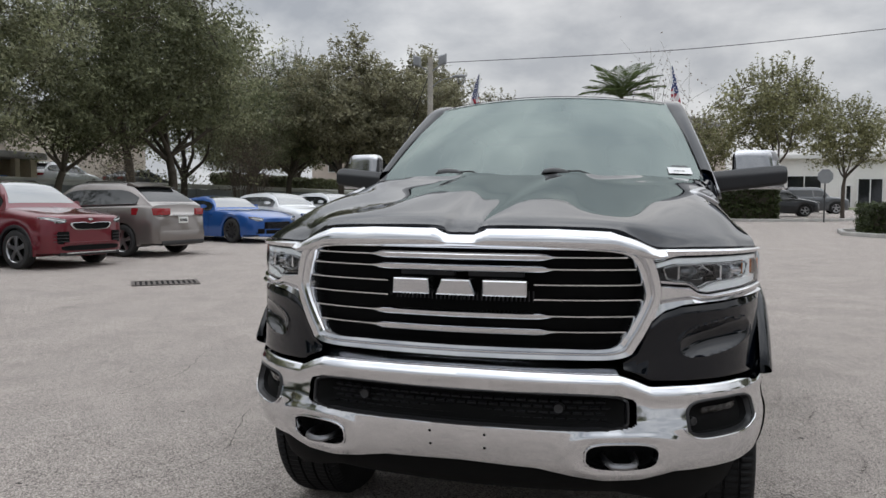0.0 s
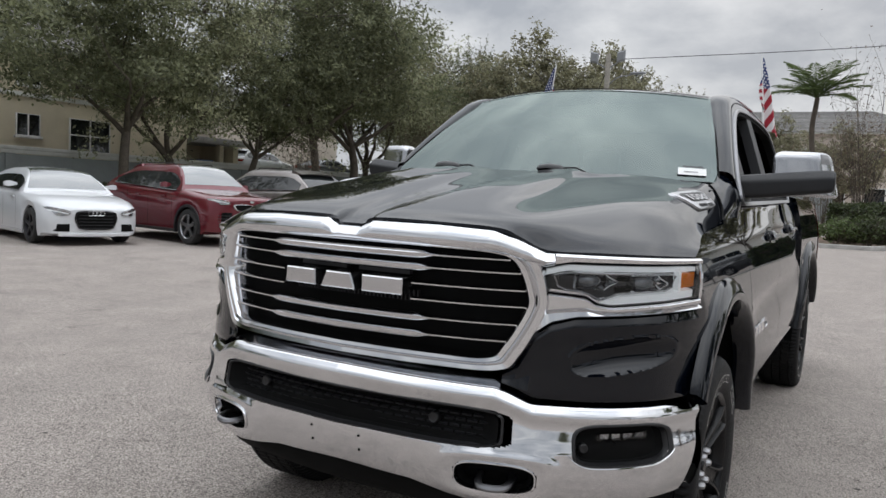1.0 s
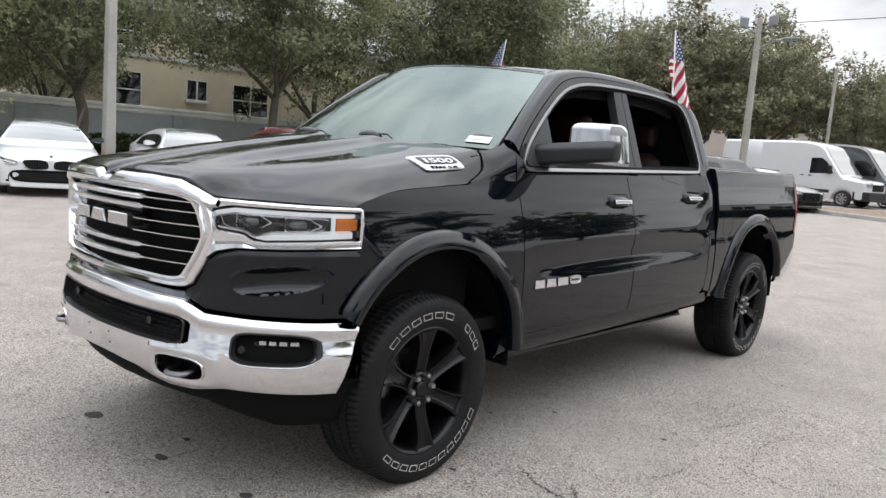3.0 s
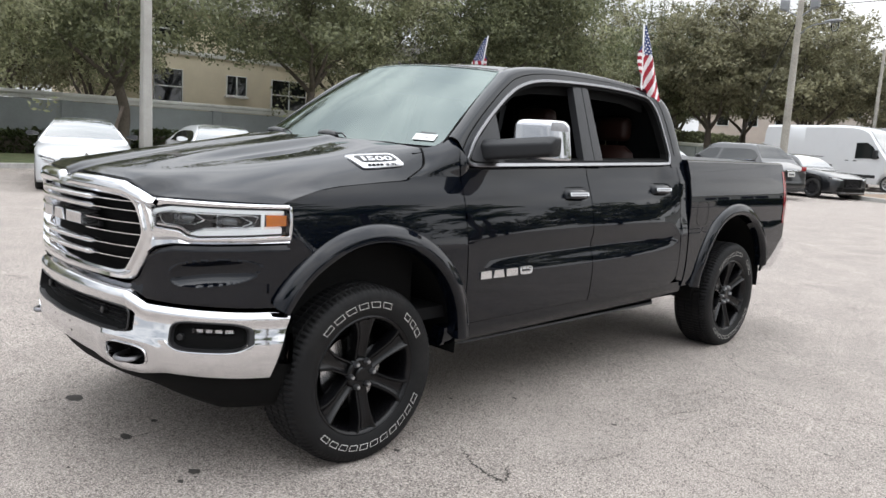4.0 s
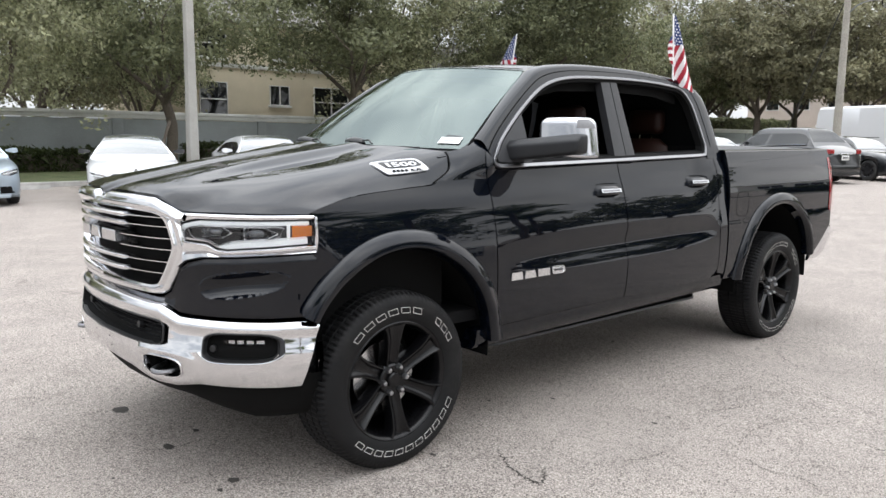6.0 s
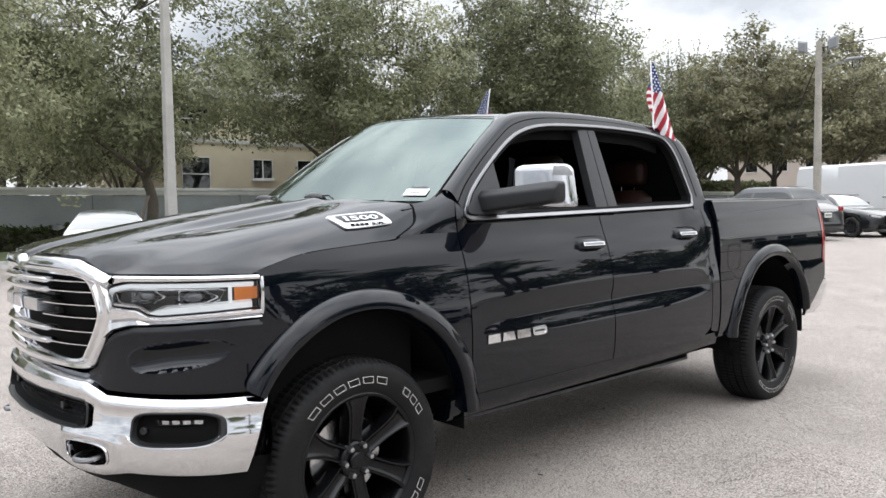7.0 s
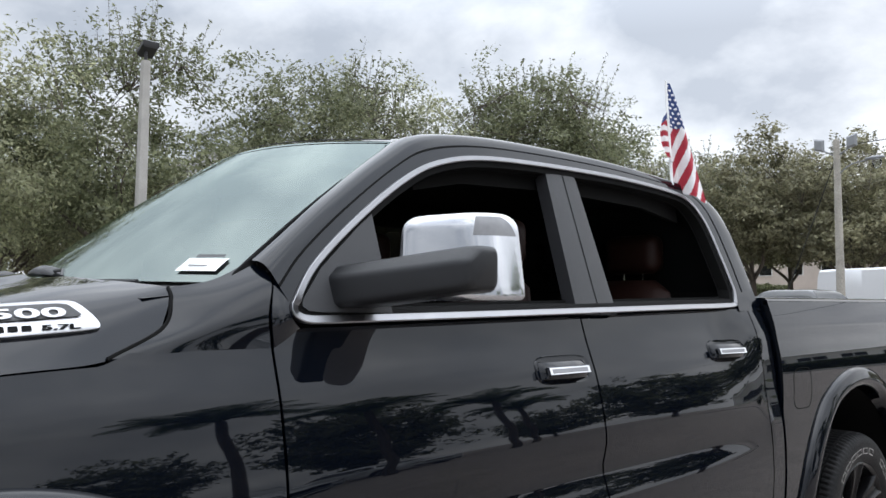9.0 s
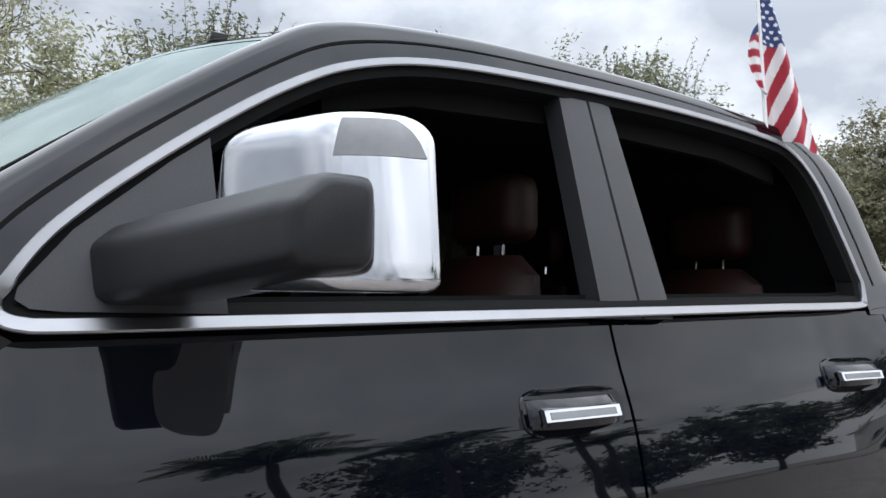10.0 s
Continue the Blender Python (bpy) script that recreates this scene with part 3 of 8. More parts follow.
plain_house("pale_house", -36, -24, 74, 86, 5.6, STUCCO_PINK, "pale pink house with grey tiled roof glimpsed behind trees", wins=((-34, 1.2, 3.6, 1.3), (-31, 1.2, 3.6, 1.3), (-28, 1.2, 3.6, 1.3), (-34, 1.2, 0.9, 1.4), (-28, 1.2, 0.9, 1.4)))
plain_house("apartment_block", -22.5, 6.5, 73, 86, 7.4, STUCCO_PINK, "long pale beige two-storey apartment block behind trees", rise=2.6, wins=tuple((-21.5 + 3.1 * k, 1.5, z, 1.4) for k in range(9) for z in (1.3, 4.6)))
plain_house("white_house", -49, -37, 34, 47, 5.8, STUCCO_PINK, "pale house with grey tiled roof behind the boundary wall", wins=((-46, 1.2, 3.4, 1.3), (-42, 1.2, 3.4, 1.3)))

# low white building across the road
shop = thing("low_white_building", "long low white flat-roofed building across the road", "building", at=pose(0, 0, G(84)))
part("wall", box(B(), 9, 44, 84, 96, -0.4, 5.0, 0.02), STUCCO_WHITE, shop)
part("roof_edge", box(B(), 8.5, 44.5, 83.4, 96.4, 5.002, 5.45, 0.02), FRAME_WHITE, shop, "flat white roof edge")
for x, w, z, h in ((13.5, 3.2, 1.3, 1.9), (18.6, 0.9, 0.0, 2.2), (20.2, 2.2, 0.0, 2.9), (25.5, 3.0, 1.0, 2.0), (30.0, 2.6, 0.8, 2.6), (34.0, 3.2, 0.8, 2.6), (38.5, 3.0, 0.8, 2.6)):
    win = part("window", box(B(), x, x + w, 83.96, 84.02, z + 0.01, z + h), DARK_GLASS, shop)
    bm = B()
    for a, b, c, d in ((x - 0.12, x, z - 0.1, z + h + 0.12), (x + w, x + w + 0.12, z - 0.1, z + h + 0.12), (x, x + w, z + h, z + h + 0.12), (x + w / 2 - 0.05, x + w / 2 + 0.05, z, z + h)):
        box(bm, a, b, 83.86, 84.0, c, d)
    part("frame", bm, FRAME_WHITE, win)
rail = thing("white_railing", "white metal railing before the low building", "railing", at=pose(0, 0, G(80)))
for k in range(16):
    part("post", box(B(), 24 + k * 1.1, 24.08 + k * 1.1, 80, 80.08, 0, 1.2), FRAME_WHITE, rail)
for z in (0.15, 0.65, 1.12):
    part("rail", box(B(), 23.9, 40.7, 79.98, 79.999, z, z + 0.09), FRAME_WHITE, rail)
bed("grass_verge", [(12, 70), (60, 70), (60, 79), (12, 79)], GRASS, "dry grass verge before the low building", 0.05)

# planted islands in the lot
strip_kerb("kerb_island", [(-5.4, 30.2), (-6.0, 28.4), (-5.9, 27.2), (-5.0, 26.3), (-2.6, 25.1), (-0.6, 24.6), (1.2, 24.9), (2.1, 26.4), (2.3, 29.0), (2.0, 31.0)], "weathered kerb of the planted island")
bed("island_bed", [(-5.35, 30.2), (-5.92, 28.4), (-5.8, 27.25), (-4.95, 26.38), (-2.57, 25.18), (-0.6, 24.68), (1.15, 24.98), (2.02, 26.42), (2.2, 29.0), (1.9, 31.0), (-2, 31.2)], MULCH, "brown mulch bed of the planted island", 0.10)
strip_kerb("kerb_east", [(1.6, 43.0), (3.0, 40.4), (5.0, 38.6), (9.8, 40.6), (10.6, 42.0)], "weathered kerb round the hedge")
strip_kerb("kerb_near_hedge", [(14, 30.6), (8.4, 29.6), (7.1, 28.2), (6.8, 26.0), (7.5, 24.7), (14, 24.3)], "weathered kerb round the clipped hedge")


# ---- trees, palms, hedges ----
def leaves(name, pts, size, material, parent, rnd, label="", up=0.0, long=1.6):
    """Many small leaf blades, each a folded diamond, at the points given."""
    n = len(pts)
    g = np.random.default_rng(rnd.randrange(10**6))
    p = np.asarray(pts, float)
    # blades mostly face up and outwards
    out = p - p.mean(0)
    out /= np.linalg.norm(out, axis=1, keepdims=True) + 1e-6
    face = g.normal(size=(n, 3)) * 0.55 + [0, 0, 0.55] + out * 0.5
    face /= np.linalg.norm(face, axis=1, keepdims=True)
    a = np.cross(face, g.normal(size=(n, 3)))
    a /= np.linalg.norm(a, axis=1, keepdims=True)
    b = np.cross(face, a)
    s = size * g.uniform(0.6, 1.35, (n, 1))
    v = np.stack([p - a * s * long / 2, p + b * s * 0.36, p + a * s * long / 2, p - b * s * 0.36], 1).reshape(-1, 3)
    f = np.arange(4 * n).reshape(-1, 4)
    me = bpy.data.meshes.new(name)
    me.from_pydata(v.tolist(), [], f.tolist())
    me.materials.append(material)
    ob = new(name, me)
    ob.parent = parent
    if label:
        ob["label"] = label
    return ob


def oak(label, seed, height, spread, material, clumps=620, per=30, leaf=0.105, trunk_r=0.17, bare=0.30, lean=0.0, hollow=0.45, low=3.5, gaps=-0.2, skirt=2.0):
    """A live oak: leaning tapered trunk, forked limbs, and an uneven crown of many small leaves with gaps."""
    rnd = random.Random(seed)
    t = thing("oak_tree", label, "tree", group="trees round the lot")
    bm = B()
    fork = height * bare
    tips = []

    def limb(p, way, length, r, depth):
        pts, rr = [p], [r]
        q, w = p.copy(), way.copy()
        for k in range(5):
            w = (w + Vector((rnd.gauss(0, 0.16), rnd.gauss(0, 0.16), rnd.gauss(0.05, 0.1)))).normalized()
            q = q + w * length / 5
            pts.append(q.copy()), rr.append(r * (1 - 0.13 * (k + 1)))
        tube(bm, pts, rr, 7 if depth < 2 else 5)
        if depth >= 3 or r < 0.018:
            tips.append(q)
            return
        if depth >= 1:
            tips.append(pts[3])
        for k in range(3 if depth < 2 else 2):
            a = rnd.uniform(0, 6.28)
            side = Vector((math.cos(a), math.sin(a), rnd.uniform(-0.05, 0.55)))
            limb(pts[rnd.choice((3, 4, 5))].copy(), (w + side * rnd.uniform(0.6, 1.1)).normalized(), length * rnd.uniform(0.6, 0.8), rr[-1] * rnd.uniform(0.6, 0.8), depth + 1)

    base = Vector((0, 0, -0.15))
    top = Vector((lean, rnd.gauss(0, 0.15), fork))
    pts = [base, Vector((lean * 0.15, 0, fork * 0.3)), Vector((lean * 0.55, 0.05, fork * 0.65)), top]
    tube(bm, [Vector(p) for p in spline(pts, 10)], [trunk_r * (1.45 if k == 0 else 1.12 - 0.035 * k) for k in range(10)], 10)
    n = rnd.choice((4, 5))
    for k in range(n):
        a = 6.28 * k / n + rnd.uniform(-0.4, 0.4)
        limb(top - Vector((0, 0, 0.25 * rnd.random())), Vector((math.cos(a) * 0.75, math.sin(a) * 0.75, rnd.uniform(0.55, 1.1))).normalized(), height * 0.30, trunk_r * 0.55, 1)
    limb(top, Vector((lean * 0.1, 0, 1)), height * 0.34, trunk_r * 0.6, 1)
    g = np.random.default_rng(seed)
    mid = np.array([lean, 0, fork + (height - fork) * 0.48])
    rad = np.array([spread / 2, spread / 2, (height - fork) * 0.56])
    # thin leafy shoots that stick out of the crown
    shoots = []
    for k in range(80):
        d = g.normal(size=3)
        d[2] = abs(d[2]) + 0.4
        d /= np.linalg.norm(d)
        s = mid + rad * d * 0.72
        way = d * [0.55, 0.55, 1.1] + g.normal(size=3) * 0.12
        long = rnd.uniform(0.7, 1.6)
        root = min(tips, key=lambda q: (Vector(q) - Vector(s)).length)
        if (Vector(root) - Vector(s)).length > 1.5:
            continue
        tube(bm, [Vector(root), Vector(s)] + [Vector(s + way * long * f) for f in (0.5, 1.0)], [0.020, 0.014, 0.009, 0.004], 3)
        shoots.append(s + np.outer(np.linspace(0.15, 1.0, 20) * long, way) + g.normal(size=(20, 3)) * 0.05)
    part("trunk", bm, BARK, t, angle=60)
    # crown: clumps about the branch tips and over an uneven shell
    cl = []
    while len(cl) < clumps:
        if tips and rnd.random() < 0.35:
            c = np.array(rnd.choice(tips)) + g.normal(size=3) * 0.35
        else:
            d = g.normal(size=3)
            d /= (np.abs(d) ** skirt).sum() ** (1 / skirt)
            lump = 0.80 + 0.34 * noise.noise(Vector(d * 1.7) + Vector((seed, 0, 0))) + 0.22 * noise.noise(Vector(d * 4.1) + Vector((0, seed, 0)))
            c = mid + rad * d * lump * rnd.uniform(hollow, 1.0) ** 0.6
        if c[2] < low + 0.5 * noise.noise(Vector((c[0], c[1], seed))):
            continue
        if noise.noise(Vector(c * 0.55) + Vector((0, 0, seed * 3))) < gaps:
            continue
        cl.append(c)
    cl = np.array(cl)
    pts = (cl[:, None] + g.normal(size=(len(cl), per, 3)) * np.array([0.23, 0.23, 0.13])).reshape(-1, 3)
    pts = np.vstack([pts] + shoots)
    leaves("crown", pts, leaf, material, t, rnd)
    return t


def place(t, spots, scale=1.0):
    """Moves a thing to the first spot and sets copies on the others: x, y, turn, size."""
    x, y, r, s = spots[0]
    t.matrix_basis = pose(x, y, G(y), 0, 0, r) @ Matrix.Scale(s, 4)
    for x, y, r, s in spots[1:]:
        c = copy_thing(t, Matrix())
        c.matrix_basis = pose(x, y, G(y), 0, 0, r) @ Matrix.Scale(s, 4)


OAK = "live oak with dense small grey-green leaves"
place(oak(OAK + " by the wall", 11, 9.2, 8.6, LEAF_OAK, 800, per=32, leaf=0.098, bare=0.26, gaps=-0.06, low=2.2, skirt=2.6), [(-23.0, 8.6, 0, 1.12), (-23.8, 23.6, 130, 1.0), (-23.2, 30.6, 250, 1.38), (-24.5, 46, 60, 1.2), (-30, 58, 200, 1.25)])
place(oak(OAK + " and a forked trunk", 23, 9.6, 8.6, LEAF_OAK, 840, per=32, leaf=0.098, bare=0.28, gaps=-0.06), [(-23.4, 16.4, 40, 1.14), (-23.0, 27.2, 190, 1.30), (-23.5, 38.6, 20, 0.78), (-24, -12, 90, 1.0)])
place(oak("olive-green live oak with an airy crown", 37, 9.8, 8.6, LEAF_GREY, 800, per=32, leaf=0.098, bare=0.20, lean=0.5, low=1.6, gaps=-0.08, skirt=3.2), [(-22.0, 2.4, 0, 1.0), (-29.6, 5.6, 75, 1.0), (-24.4, 20.0, 210, 1.16), (-22.5, -4.5, 140, 1.0), (-25, 34, 320, 1.22), (-30.2, 9.8, 30, 0.9)])
place(oak("tall olive-green oak in the far row", 51, 10.4, 9.5, LEAF_FAR, 820, per=25, leaf=0.155, trunk_r=0.2, bare=0.24),
      [(-19.5, 43.5, 0, 1.08), (-14.5, 45.0, 100, 0.98), (-9.5, 47.0, 220, 0.74), (-16.5, 52, 310, 1.08), (-4.5, 48.0, 60, 0.62), (-10, 56, 150, 0.78), (-22, 54, 20, 1.1), (-1.0, 55, 260, 0.62), (-28, 47, 180, 1.05), (-40, 3, 40, 0.9), (-44, -8, 130, 1.0), (-39, 30, 220, 0.85), (-34, 66, 10, 1.1), (-37, 9.5, 280, 0.8), (-12, 66, 30, 0.8)])
place(oak("olive oak with an open crown beside the hedge", 64, 9.4, 8.4, LEAF_OLIVE, 560, per=18, leaf=0.15, trunk_r=0.15, bare=0.36, hollow=0.25, low=4.2), [(6.8, 43.4, 0, 0.9), (11.0, 46.5, 140, 0.72), (3.2, 47.5, 70, 0.66)])
# trees on the other side of the lot, mirrored in the doors
place(oak("broad oak on the far side of the lot", 77, 9.5, 9.0, LEAF_OAK, 760, per=17, leaf=0.22, bare=0.16, low=0.3), [(26, 1, 0, 0.68), (27, 9, 120, 0.85), (28, -9, 200, 0.62), (22, 16, 310, 1.0), (19.5, 31, 15, 0.95), (31, 36, 215, 0.9), (38, -36, 95, 0.8)])


def shrub(label, seed, w, h, material, n=900, leaf=0.1, stems=9):
    """A loose shrub of thin stems and small leaves."""
    rnd = random.Random(seed)
    t = thing("shrub", label, "shrub", group="shrubs round the lot")
    bm = B()
    g = np.random.default_rng(seed)
    pts = []
    for k in range(stems):
        a, s = rnd.uniform(0, 6.28), rnd.uniform(0.2, 1.0)
        end = Vector((math.cos(a) * w / 2 * s, math.sin(a) * w / 2 * s, h * rnd.uniform(0.7, 1.1)))
        mid = end * 0.5 + Vector((rnd.gauss(0, 0.1), rnd.gauss(0, 0.1), 0.15 * h))
        line = [Vector(p) for p in spline([(0, 0, -0.05), mid, end], 7)]
        tube(bm, line, [0.016 * (1 - 0.13 * j) for j in range(7)], 5)
        for q in range(6):
            b = line[rnd.randrange(2, 7)]
            e = b + Vector((rnd.gauss(0, 0.22 * w), rnd.gauss(0, 0.22 * w), rnd.uniform(0.05, 0.3) * h))
            tube(bm, [b, (b + e) / 2 + Vector((0, 0, 0.04)), e], [0.007, 0.005, 0.003], 4)
            pts.append(e), pts.append((b + e) / 2)
        pts.append(end)
    part("woody_frame", bm, BARK, t, angle=60)
    c = np.array(pts)
    c = c[g.integers(0, len(c), n)] + g.normal(size=(n, 3)) * [0.13 * w, 0.13 * w, 0.10 * h]
    c[:, 2] = np.maximum(c[:, 2], 0.05)
    leaves("foliage", c, leaf, material, t, rnd)
    return t


place(shrub("bare brownish shrub with thin twigs", 5, 3.2, 4.2, LEAF_BROWN, 1500, 0.075, 22), [(0.7, 30.6, 0, 1.0), (-0.6, 31.4, 200, 0.8), (-21.2, 33.5, 40, 0.9), (-21.5, 36.5, 140, 0.95), (-21.3, 24.2, 240, 0.7)])
place(shrub("slender bare small tree with thin twigs beside the palm", 15, 2.6, 6.4, LEAF_BROWN, 200, 0.07, 7), [(0.9, 31.2, 0, 1.0)])
place(shrub("low yellow-green shrub in the mulch bed", 8, 1.1, 0.75, LEAF_PALM, 420, 0.09, 8), [(-1.5, 26.2, 0, 1.0), (-0.6, 25.7, 60, 0.9), (0.2, 25.6, 130, 1.1), (-2.0, 26.8, 200, 0.9), (0.5, 26.6, 300, 1.0)])
place(shrub("low dark shrub with reddish tips", 9, 1.3, 0.95, LEAF_HEDGE, 700, 0.09, 9), [(1.2, 26.0, 0, 1.0), (1.5, 27.2, 70, 1.05), (0.4, 27.4, 140, 1.0)])


def hedge(name, label, x0, x1, y0, y1, h, material, density=520, leaf=0.085, turn=0.0):
    """A clipped hedge: a dark twiggy core, covered in small leaves."""
    cx, cy = (x0 + x1) / 2, (y0 + y1) / 2
    t = thing(name, label, "hedge", at=pose(cx, cy, G(cy), 0, 0, turn))
    rnd = random.Random(int(h * 100) + int(x0))
    a, b = (x1 - x0) / 2, (y1 - y0) / 2
    core = B()
    box(core, -a + 0.12, a - 0.12, -b + 0.12, b - 0.12, 0, h - 0.12, 0.1)
    part("twig_core", core, BARK, t)
    g = np.random.default_rng(rnd.randrange(9999))
    area = 2 * (a + b) * 2 * h + 4 * a * b
    n = int(area * density)
    p = g.uniform(-1, 1, (n, 3)) * [a, b, h / 2] + [0, 0, h / 2]
    k = g.random(n)
    fx, fy, fz = 2 * b * h * 2 / area, 2 * a * h * 2 / area, 4 * a * b / area
    side = np.sign(g.normal(size=n))
    p[:, 0] = np.where(k < fx, side * a, p[:, 0])
    p[:, 1] = np.where((k >= fx) & (k < fx + fy), side * b, p[:, 1])
    p[:, 2] = np.where(k >= fx + fy, h, p[:, 2])
    p += g.normal(size=(n, 3)) * 0.06
    p[:, 2] = np.maximum(p[:, 2] + 0.05 * np.sin(p[:, 0] * 2.1 + p[:, 1] * 1.7), 0.03)
    leaves("foliage", p, leaf, material, t, rnd)
    return t


hedge("hedge", "low dark clipped hedge at the foot of the grey wall", -26.0, -25.1, -26, 9.5, 0.85, LEAF_HEDGE, 330, 0.11)
hedge("hedge", "low dark clipped hedge at the foot of the grey wall", -26.0, -25.1, 10.2, 40, 0.8, LEAF_HEDGE, 220, 0.13)
hedge("hedge", "tall loose dark hedge behind the boundary wall", -28.6, -27.4, 42.5, 66, 2.5, LEAF_OAK, 110, 0.22)
hedge("hedge", "tall loose dark hedge along the far wall", -24, -1.5, 68.5, 70.2, 3.0, LEAF_OAK, 110, 0.25, -14)
hedge("hedge", "clipped green hedge behind the kerb", 2.4, 6.5, 39.6, 41.0, 1.75, LEAF_HEDGE, 260, 0.13, 8)
hedge("hedge", "square clipped hedge at the lot's corner", 7.6, 12.0, 26.0, 27.8, 0.98, LEAF_HEDGE, 600, 0.09)
hedge("hedge", "clipped hedge at the end of the planted island", -0.1, 1.7, 27.8, 29.6, 1.35, LEAF_HEDGE, 600, 0.09)


def palm(label, seed, h, fronds=17, length=2.0, r=0.12, lifts=(0.6, 1.35), droop=0.55):
    """A feather palm: ringed trunk and arching fronds with many leaflets."""
    rnd = random.Random(seed)
    t = thing("palm_tree", label, "palm tree", group="palms")
    bm = B()
    tube(bm, [(0.05 * math.sin(k), 0.04 * math.cos(1.3 * k), h * k / 14 - 0.1) for k in range(15)], [r * (1.25 if k == 0 else 1.0 - 0.02 * k + 0.05 * (k % 2)) for k in range(15)], 9)
    part("trunk", bm, BARK, t, angle=60)
    for k in range(fronds):
        a = 2.4 * k + rnd.uniform(-0.2, 0.2)
        lift = rnd.uniform(*lifts) if k % 3 else rnd.uniform(0.3, 0.7)
        d = Vector((math.cos(a), math.sin(a), 0))
        line = [Vector((0, 0, h - 0.1)) + d * length * s * math.cos(lift * (1 - 0.4 * s)) + Vector((0, 0, length * (math.sin(lift) * s * 1.05 - droop * s * s))) for s in np.linspace(0, 1, 15)]
        bm = B()
        tube(bm, line, [0.022 * (1 - 0.06 * j) for j in range(15)], 4)
        for j in range(2, 15):
            for m in (0.0, 0.5):
                p = line[j - 1].lerp(line[j], m)
                ax = (line[j] - line[j - 1]).normalized()
                side = ax.cross(Vector((0, 0, 1))).normalized()
                ll = length * 0.30 * math.sin(math.pi * min(0.97, (j + m) / 15.2) ** 0.8) + 0.08
                for s in (-1, 1):
                    way = (side * s + ax * 0.75 + Vector((0, 0, rnd.uniform(0.0, 0.3)))).normalized()
                    e = p + way * ll - Vector((0, 0, 0.16 * ll))
                    wd = ax * 0.018
                    v = [bm.verts.new(q) for q in (p - wd, p + wd, (p + e) / 2 + wd * 1.3 + Vector((0, 0, 0.03)), e, (p + e) / 2 - wd * 1.3 + Vector((0, 0, 0.03)))]
                    bm.faces.new(v)
        part("frond", bm, LEAF_PALM, t, fix=False)
    return t


place(palm("green feather palm in the planted island", 3, 5.45, 17, 1.9, 0.12, (0.75, 1.5), 0.34), [(-1.0, 29.2, 0, 1.0)])
place(palm("tall palm with long drooping fronds behind the wall", 14, 6.9, 22, 3.0, 0.16, (0.5, 1.3), 0.72), [(-25.8, 43.6, 0, 1.0)])
place(palm("tall palm on the far side of the lot", 6, 5.6, 18, 2.2, 0.15), [(12, -2.5, 0, 0.8), (9.2, 4.6, 80, 0.78), (11.2, 8.6, 30, 0.86), (12.8, 13.6, 140, 0.9), (18, 20, 200, 1.0)])


# ---- the pickup truck: x to its left side, y to its tail, front axle at y = 0 ----
AXLE_F, AXLE_R, HUB_Z = 0.0, 3.64, 0.412
truck = thing("pickup_truck", "glossy black crew-cab pickup truck with chrome grille and bumper", "pickup truck")

PLAN = spline([(0, -0.945), (0.22, -0.932), (0.42, -0.902), (0.57, -0.852), (0.69, -0.782), (0.79, -0.695), (0.865, -0.60), (0.912, -0.50), (0.942, -0.40), (0.957, -0.30), (0.962, -0.18)], 400)
PLAN_S = np.concatenate([[0], np.cumsum(np.hypot(*np.diff(PLAN, axis=0).T))])


def S(x):
    """The way along the nose's plan curve at which it is x off the middle."""
    return float(np.interp(abs(x), PLAN[:, 0], PLAN_S)) * (1 if x >= 0 else -1)


def nose(s, z, d=0.0):
    """A point on the nose at way s, height z and d in front of it."""
    a = abs(s)
    x, y = float(np.interp(a, PLAN_S, PLAN[:, 0])), float(np.interp(a, PLAN_S, PLAN[:, 1]))
    e = 0.004
    tx, ty = float(np.interp(a + e, PLAN_S, PLAN[:, 0])) - float(np.interp(max(a - e, 0), PLAN_S, PLAN[:, 0])), float(np.interp(a + e, PLAN_S, PLAN[:, 1])) - float(np.interp(max(a - e, 0), PLAN_S, PLAN[:, 1]))
    k = math.hypot(tx, ty)
    nx, ny = ty / k, -tx / k
    return Vector(((x + d * nx) * (1 if s >= 0 else -1), y + d * ny, z))


SIDE_Z = [0.40, 0.52, 0.58, 0.65, 0.75, 0.82, 0.86, 0.90, 0.96, 1.02, 1.10, 1.20, 1.30, 1.38, 1.44]
SIDE_X = [0.86, 0.925, 0.948, 0.961, 0.968, 0.9685, 0.968, 0.9665, 0.962, 0.956, 0.942, 0.917, 0.880, 0.856, 0.842]
SIDE = spline(list(zip(SIDE_Z, SIDE_X)), 300)


def side_x(y, z):
    """Half the body's width."""
    w = float(np.interp(z, SIDE[:, 0], SIDE[:, 1]))
    if 0.62 < y < 2.75:
        # shallow scallop along the doors
        w -= 0.026 * math.exp(-((z - 0.915 - 0.012 * (y - 1.6)) / 0.060) ** 2) * math.sin(math.pi * (y - 0.62) / 2.13) ** 0.6
    if y < 0.2:
        w = min(w, float(np.interp(y, PLAN[::-1][:, 1][::-1], PLAN[::-1][:, 0][::-1])) + 0.004 + max(0, (y + 0.1)) * 0.3)
    if 2.42 < y <= 2.845:
        # the cab grows fuller at the shoulder towards the bed
        f = min((y - 2.42) / 0.36, 1.0)
        w += f * f * (3 - 2 * f) * float(np.interp(z, (0.95, 1.02, 1.10, 1.20, 1.30, 1.36, 1.42), (0, -0.006, -0.002, 0.013, 0.034, 0.030, 0.018)))
    if y > 2.845:
        bed = 0.968 - 0.48 * max(0, z - 1.06) ** 2 - 0.02 * max(0, y - 4.2) - 0.12 * max(0, 0.62 - z)
        w = min(bed, w + max(0, (z - 1.0)) * 0.19)
    return w


